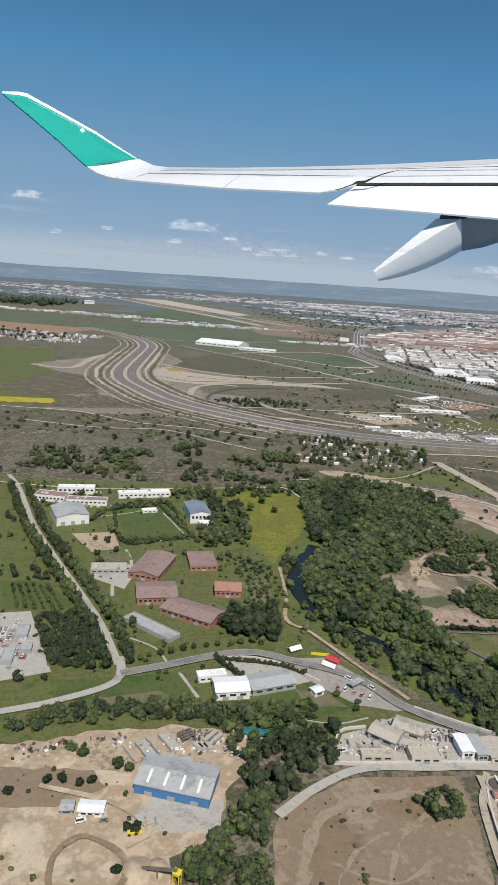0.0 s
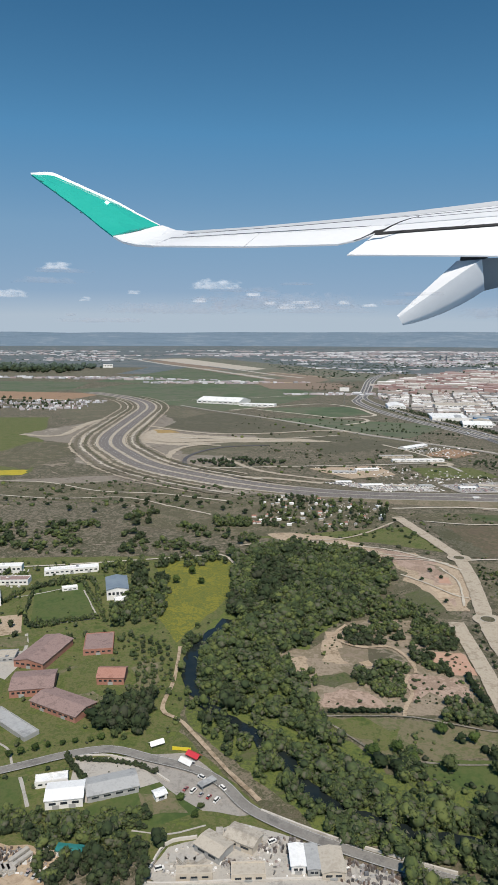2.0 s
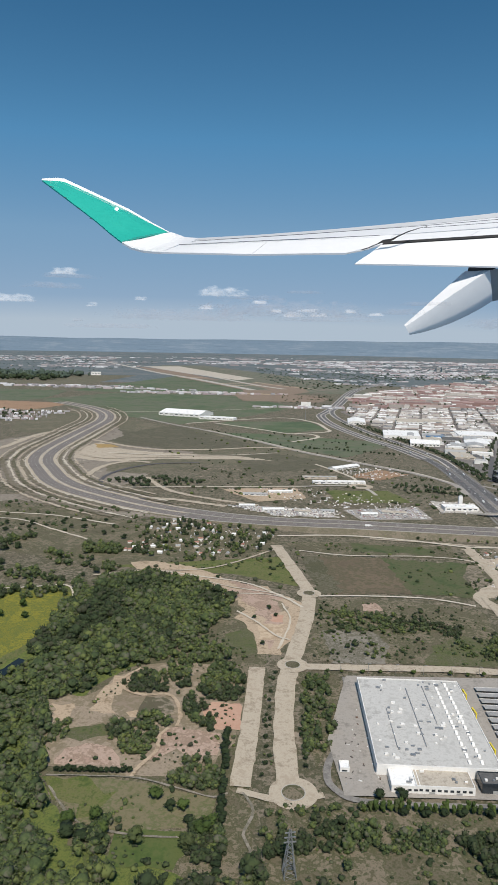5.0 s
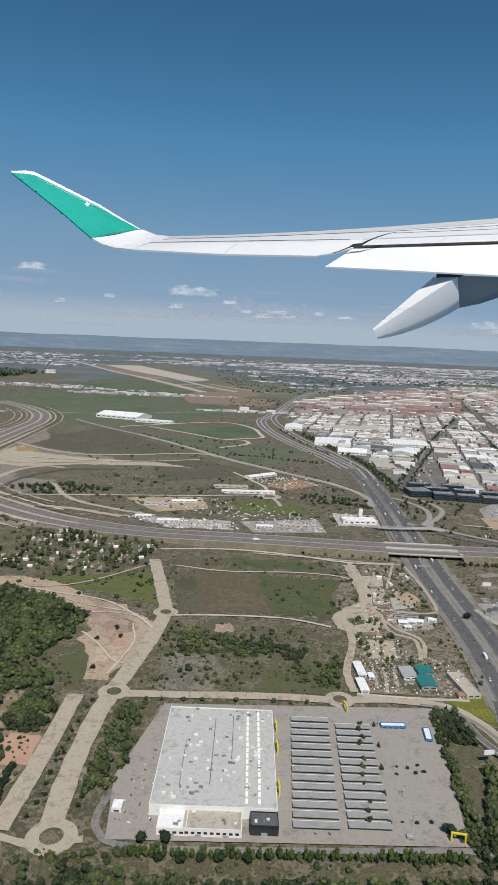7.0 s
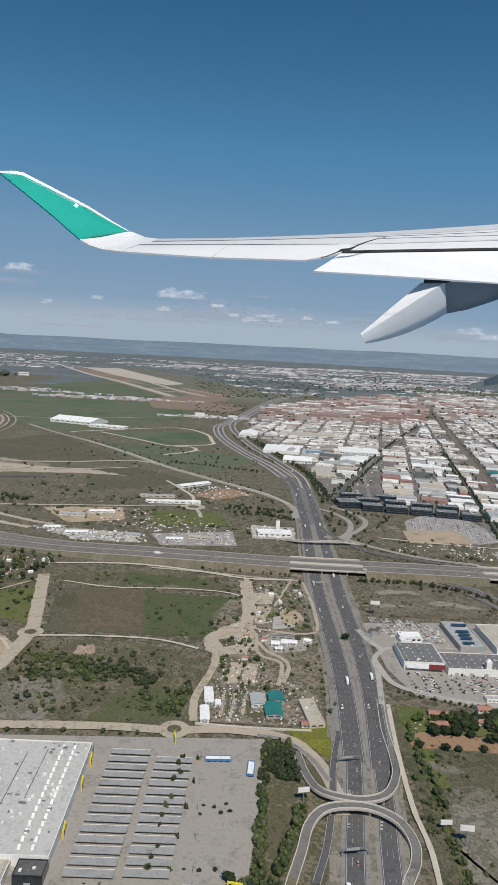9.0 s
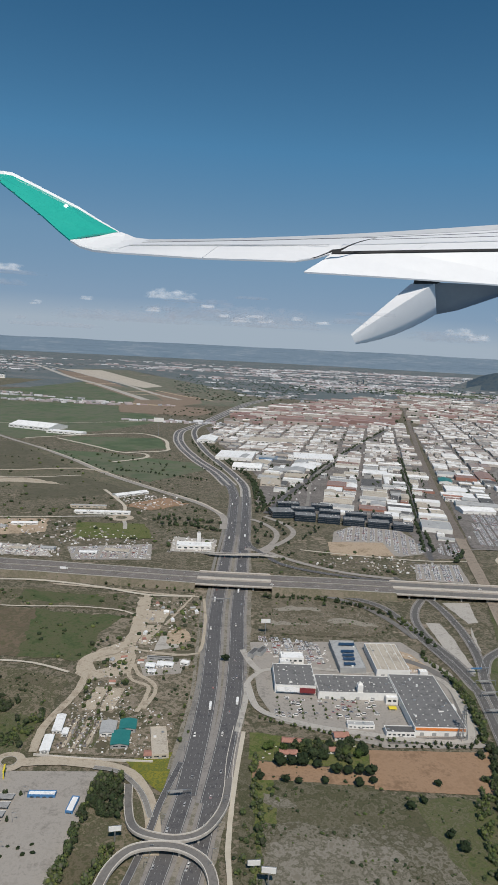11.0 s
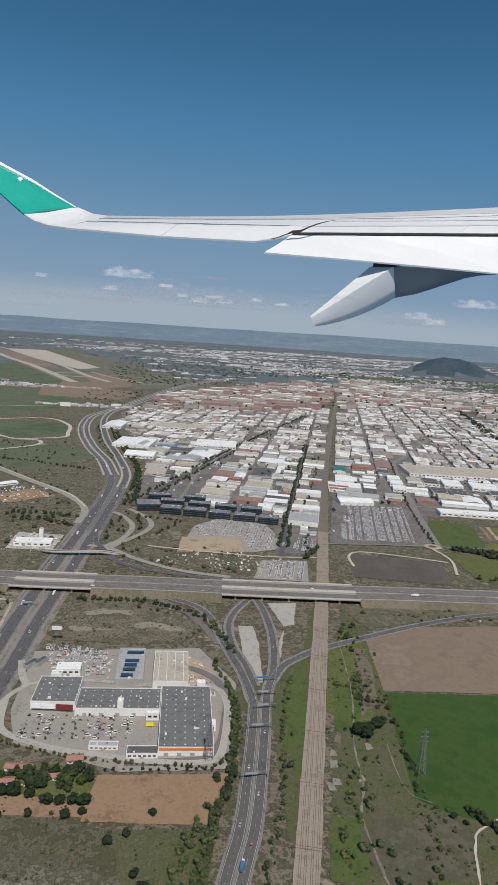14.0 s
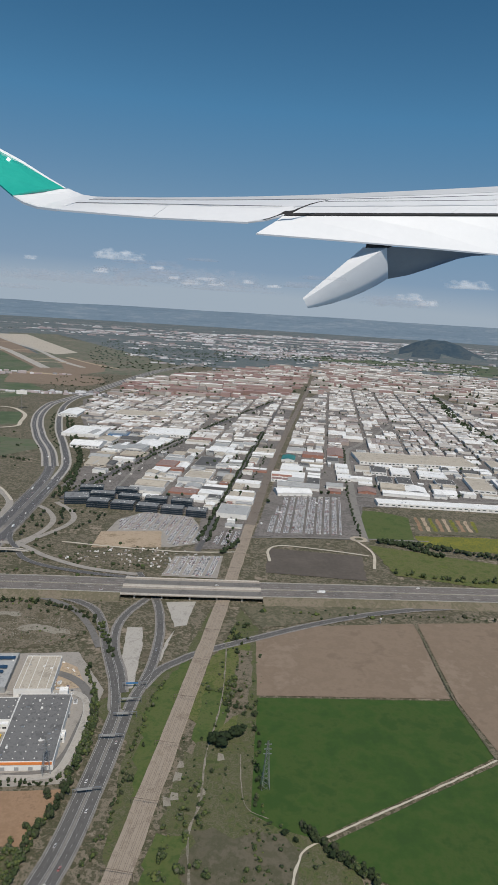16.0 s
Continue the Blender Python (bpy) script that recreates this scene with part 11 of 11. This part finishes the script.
    slot = Mesh().add([at(x, y - w / 2, 0.4) for x, y, w in curve] + [at(x, y + w / 2, 0.4) for x, y, w in curve], [(i, i + 1, len(curve) + i + 1, len(curve) + i) for i in range(len(curve) - 1)])
    part("spoiler_gap", slot, M["wing_seal"], ob, "black curved gap beside the flap")
    # flap track fairing: a tapering canoe whose flank turns under
    lerp = lambda p, q, t: tuple(u + (v - u) * t for u, v in zip(p, q))
    steps = [0, 0.12, 0.3, 0.5, 0.7, 0.86, 1]
    upper = [lerp((658, 576, -0.4), (768, 486, 1.1), t) for t in steps]
    ridge = [lerp((660, 579, -0.6), (811, 485.5, 0.35), t) for t in steps]
    below = []
    for t in steps:
        x, y = 667 + (813 - 667) * t, 594 + (541 - 594) * t + 9 * math.sin(math.pi * t) ** 0.8
        below.append((x, y))
    flank, keel = [], []
    for (rx, ry, rd), (bx, by) in zip(ridge, below):
        h = (by - ry) * k
        flank.append((rx + (bx - rx) * 0.72, ry + (by - ry) * 0.72, rd + h * 0.36))
        keel.append((bx, by, rd + h * 0.36 + h * 0.34))
    inner = [(x, y - 4, d + 1.2) for x, y, d in keel]

    def sheet(name, rows, mat, label):
        n = len(rows[0])
        m = Mesh().add([at(*p) for r in rows for p in r], [(i * n + j, i * n + j + 1, i * n + n + j + 1, i * n + n + j) for i in range(len(rows) - 1) for j in range(n - 1)])
        part(name, m.mesh(name, M[mat], len(rows) > 2), None, ob, label)

    sheet("fairing_top", [upper, ridge], "wing_white", "white upper face of the flap track fairing")
    sheet("fairing_flank", [ridge, flank, keel, inner], "wing_white", "rounded flank of the flap track fairing")
    up, dn = [(811, 484), (850, 486), (882, 488), (960, 492), (1100, 500)], [(812, 542), (850, 535), (882, 525), (940, 506), (1000, 494)]
    mids = [((a[0] + c[0]) / 2, a[1] * 0.35 + c[1] * 0.65) for a, c in zip(up, dn)]
    # body takes the grey that stands for the flap's shade
    sheet("fairing_body", [[(x, y, 0.75) for x, y in up], [(x, y, 1.15) for x, y in mids], [(x, y, 1.9) for x, y in dn], [(x, y - 3, 3.0) for x, y in dn]], "wing_shade", "fairing body coloured grey for the flap's shade")
    # glowing lozenge added for the white glint at the winglet's leading edge
    p = at(154, 343, 2.5)
    lamp = Mesh().add([(p[0] + 0.15 * v[0], p[1] + 0.08 * v[1] - 0.02, p[2] + 0.13 * v[2]) for v in ((0, -1, 0), (1, 0, 0), (0, 0, 1), (-1, 0, 0), (0, 0, -1), (0, 1, 0))], [(0, 1, 2), (0, 2, 3), (0, 3, 4), (0, 4, 1), (5, 2, 1), (5, 3, 2), (5, 4, 3), (5, 1, 4)])
    part("navigation_light", lamp, M["spot_glow"], ob, "small glowing white spot on the winglet")
    part("flap_hinge", Mesh().add([at(775, 477, 0.1), at(830, 480, 0.1), at(815, 486.4, 0.2), at(772, 487, 0.2)], [(0, 1, 2, 3)]), M["wing_seal"], ob, "black flap hinge gap")


wing()


# ---- clouds low over the horizon ----
def clouds():
    """Fair-weather clouds and thin veils in the grey of shaded undersides, each a domed sheet frayed at the rim, some
    37 km out.
    """
    spots = [(-4.3, 4.35, 330, 62, 1), (-2.2, 4.0, 420, 30, 0), (-17, 5.3, 340, 30, 0), (-5.8, 3.1, 120, 30, 1), (-1.2, 3.6, 110, 20, 1), (0.2, 2.9, 80, 22, 1), (2.9, 2.95, 150, 22, 1), (8.6, 2.7, 130, 20, 1), (4.5, 2.3, 700, 40, 0), (12.5, 3.6, 300, 26, 0), (-17.4, 5.65, 170, 47, 1), (-11.3, 3.7, 82, 28, 1), (-15.2, 3.1, 76, 28, 1), (-16.4, 1.82, 76, 22, 0), (-10.4, 2.42, 63, 22, 0), (-0.5, 3.33, 220, 28, 0), (1.8, 2.63, 139, 35, 1), (3.7, 2.66, 107, 32, 1), (6.4, 2.95, 88, 28, 1), (-5.5, 3.23, 189, 32, 0), (1.2, 3.02, 1040, 107, 0), (-7.8, 2.41, 945, 76, 0), (19.9, 2.41, 189, 47, 1), (21.2, 2.0, 158, 38, 1), (19.0, 2.01, 472, 69, 0), (2.6, 4.49, 220, 19, 0), (-18.2, 4.5, 346, 38, 0), (10.7, 2.93, 252, 38, 0), (-13.8, 1.41, 504, 32, 0), (-21.5, 3.39, 284, 50, 1), (24.3, 3.58, 315, 57, 1)]
    for az, el, wide, tall, thick in spots:
        wide, tall = wide * 1.4, tall * 1.4
        a, d = radians(az), 3700
        c = Vector((d * math.sin(a), d * math.cos(a), 33 + d * math.tan(radians(el)) - tall * 0.4))
        nu, nv = 24, 8
        pts = []
        for j in range(nv + 1):
            for i in range(nu + 1):
                u, v = 2 * i / nu - 1, j / nv
                pts.append((u * wide * 0.5, -(1 - u * u) * (1 - (v - 0.3) ** 2) * tall * 0.5, v * tall))
        m = Mesh().add(pts, [(j * (nu + 1) + i, j * (nu + 1) + i + 1, (j + 1) * (nu + 1) + i + 1, (j + 1) * (nu + 1) + i) for j in range(nv) for i in range(nu)])
        ob = new("cloud", m.mesh("cloud", M["cloud" if thick else "cloud_veil"], True))
        ob.location = c
        ob.rotation_euler = (0, 0, -a)
        ob.visible_shadow = False
        tagged(ob, "small white fair-weather cloud low over the horizon" if thick else "thin veil of cloud over the horizon, coloured like a shaded underside", "cloud", kind="stuff")


clouds()
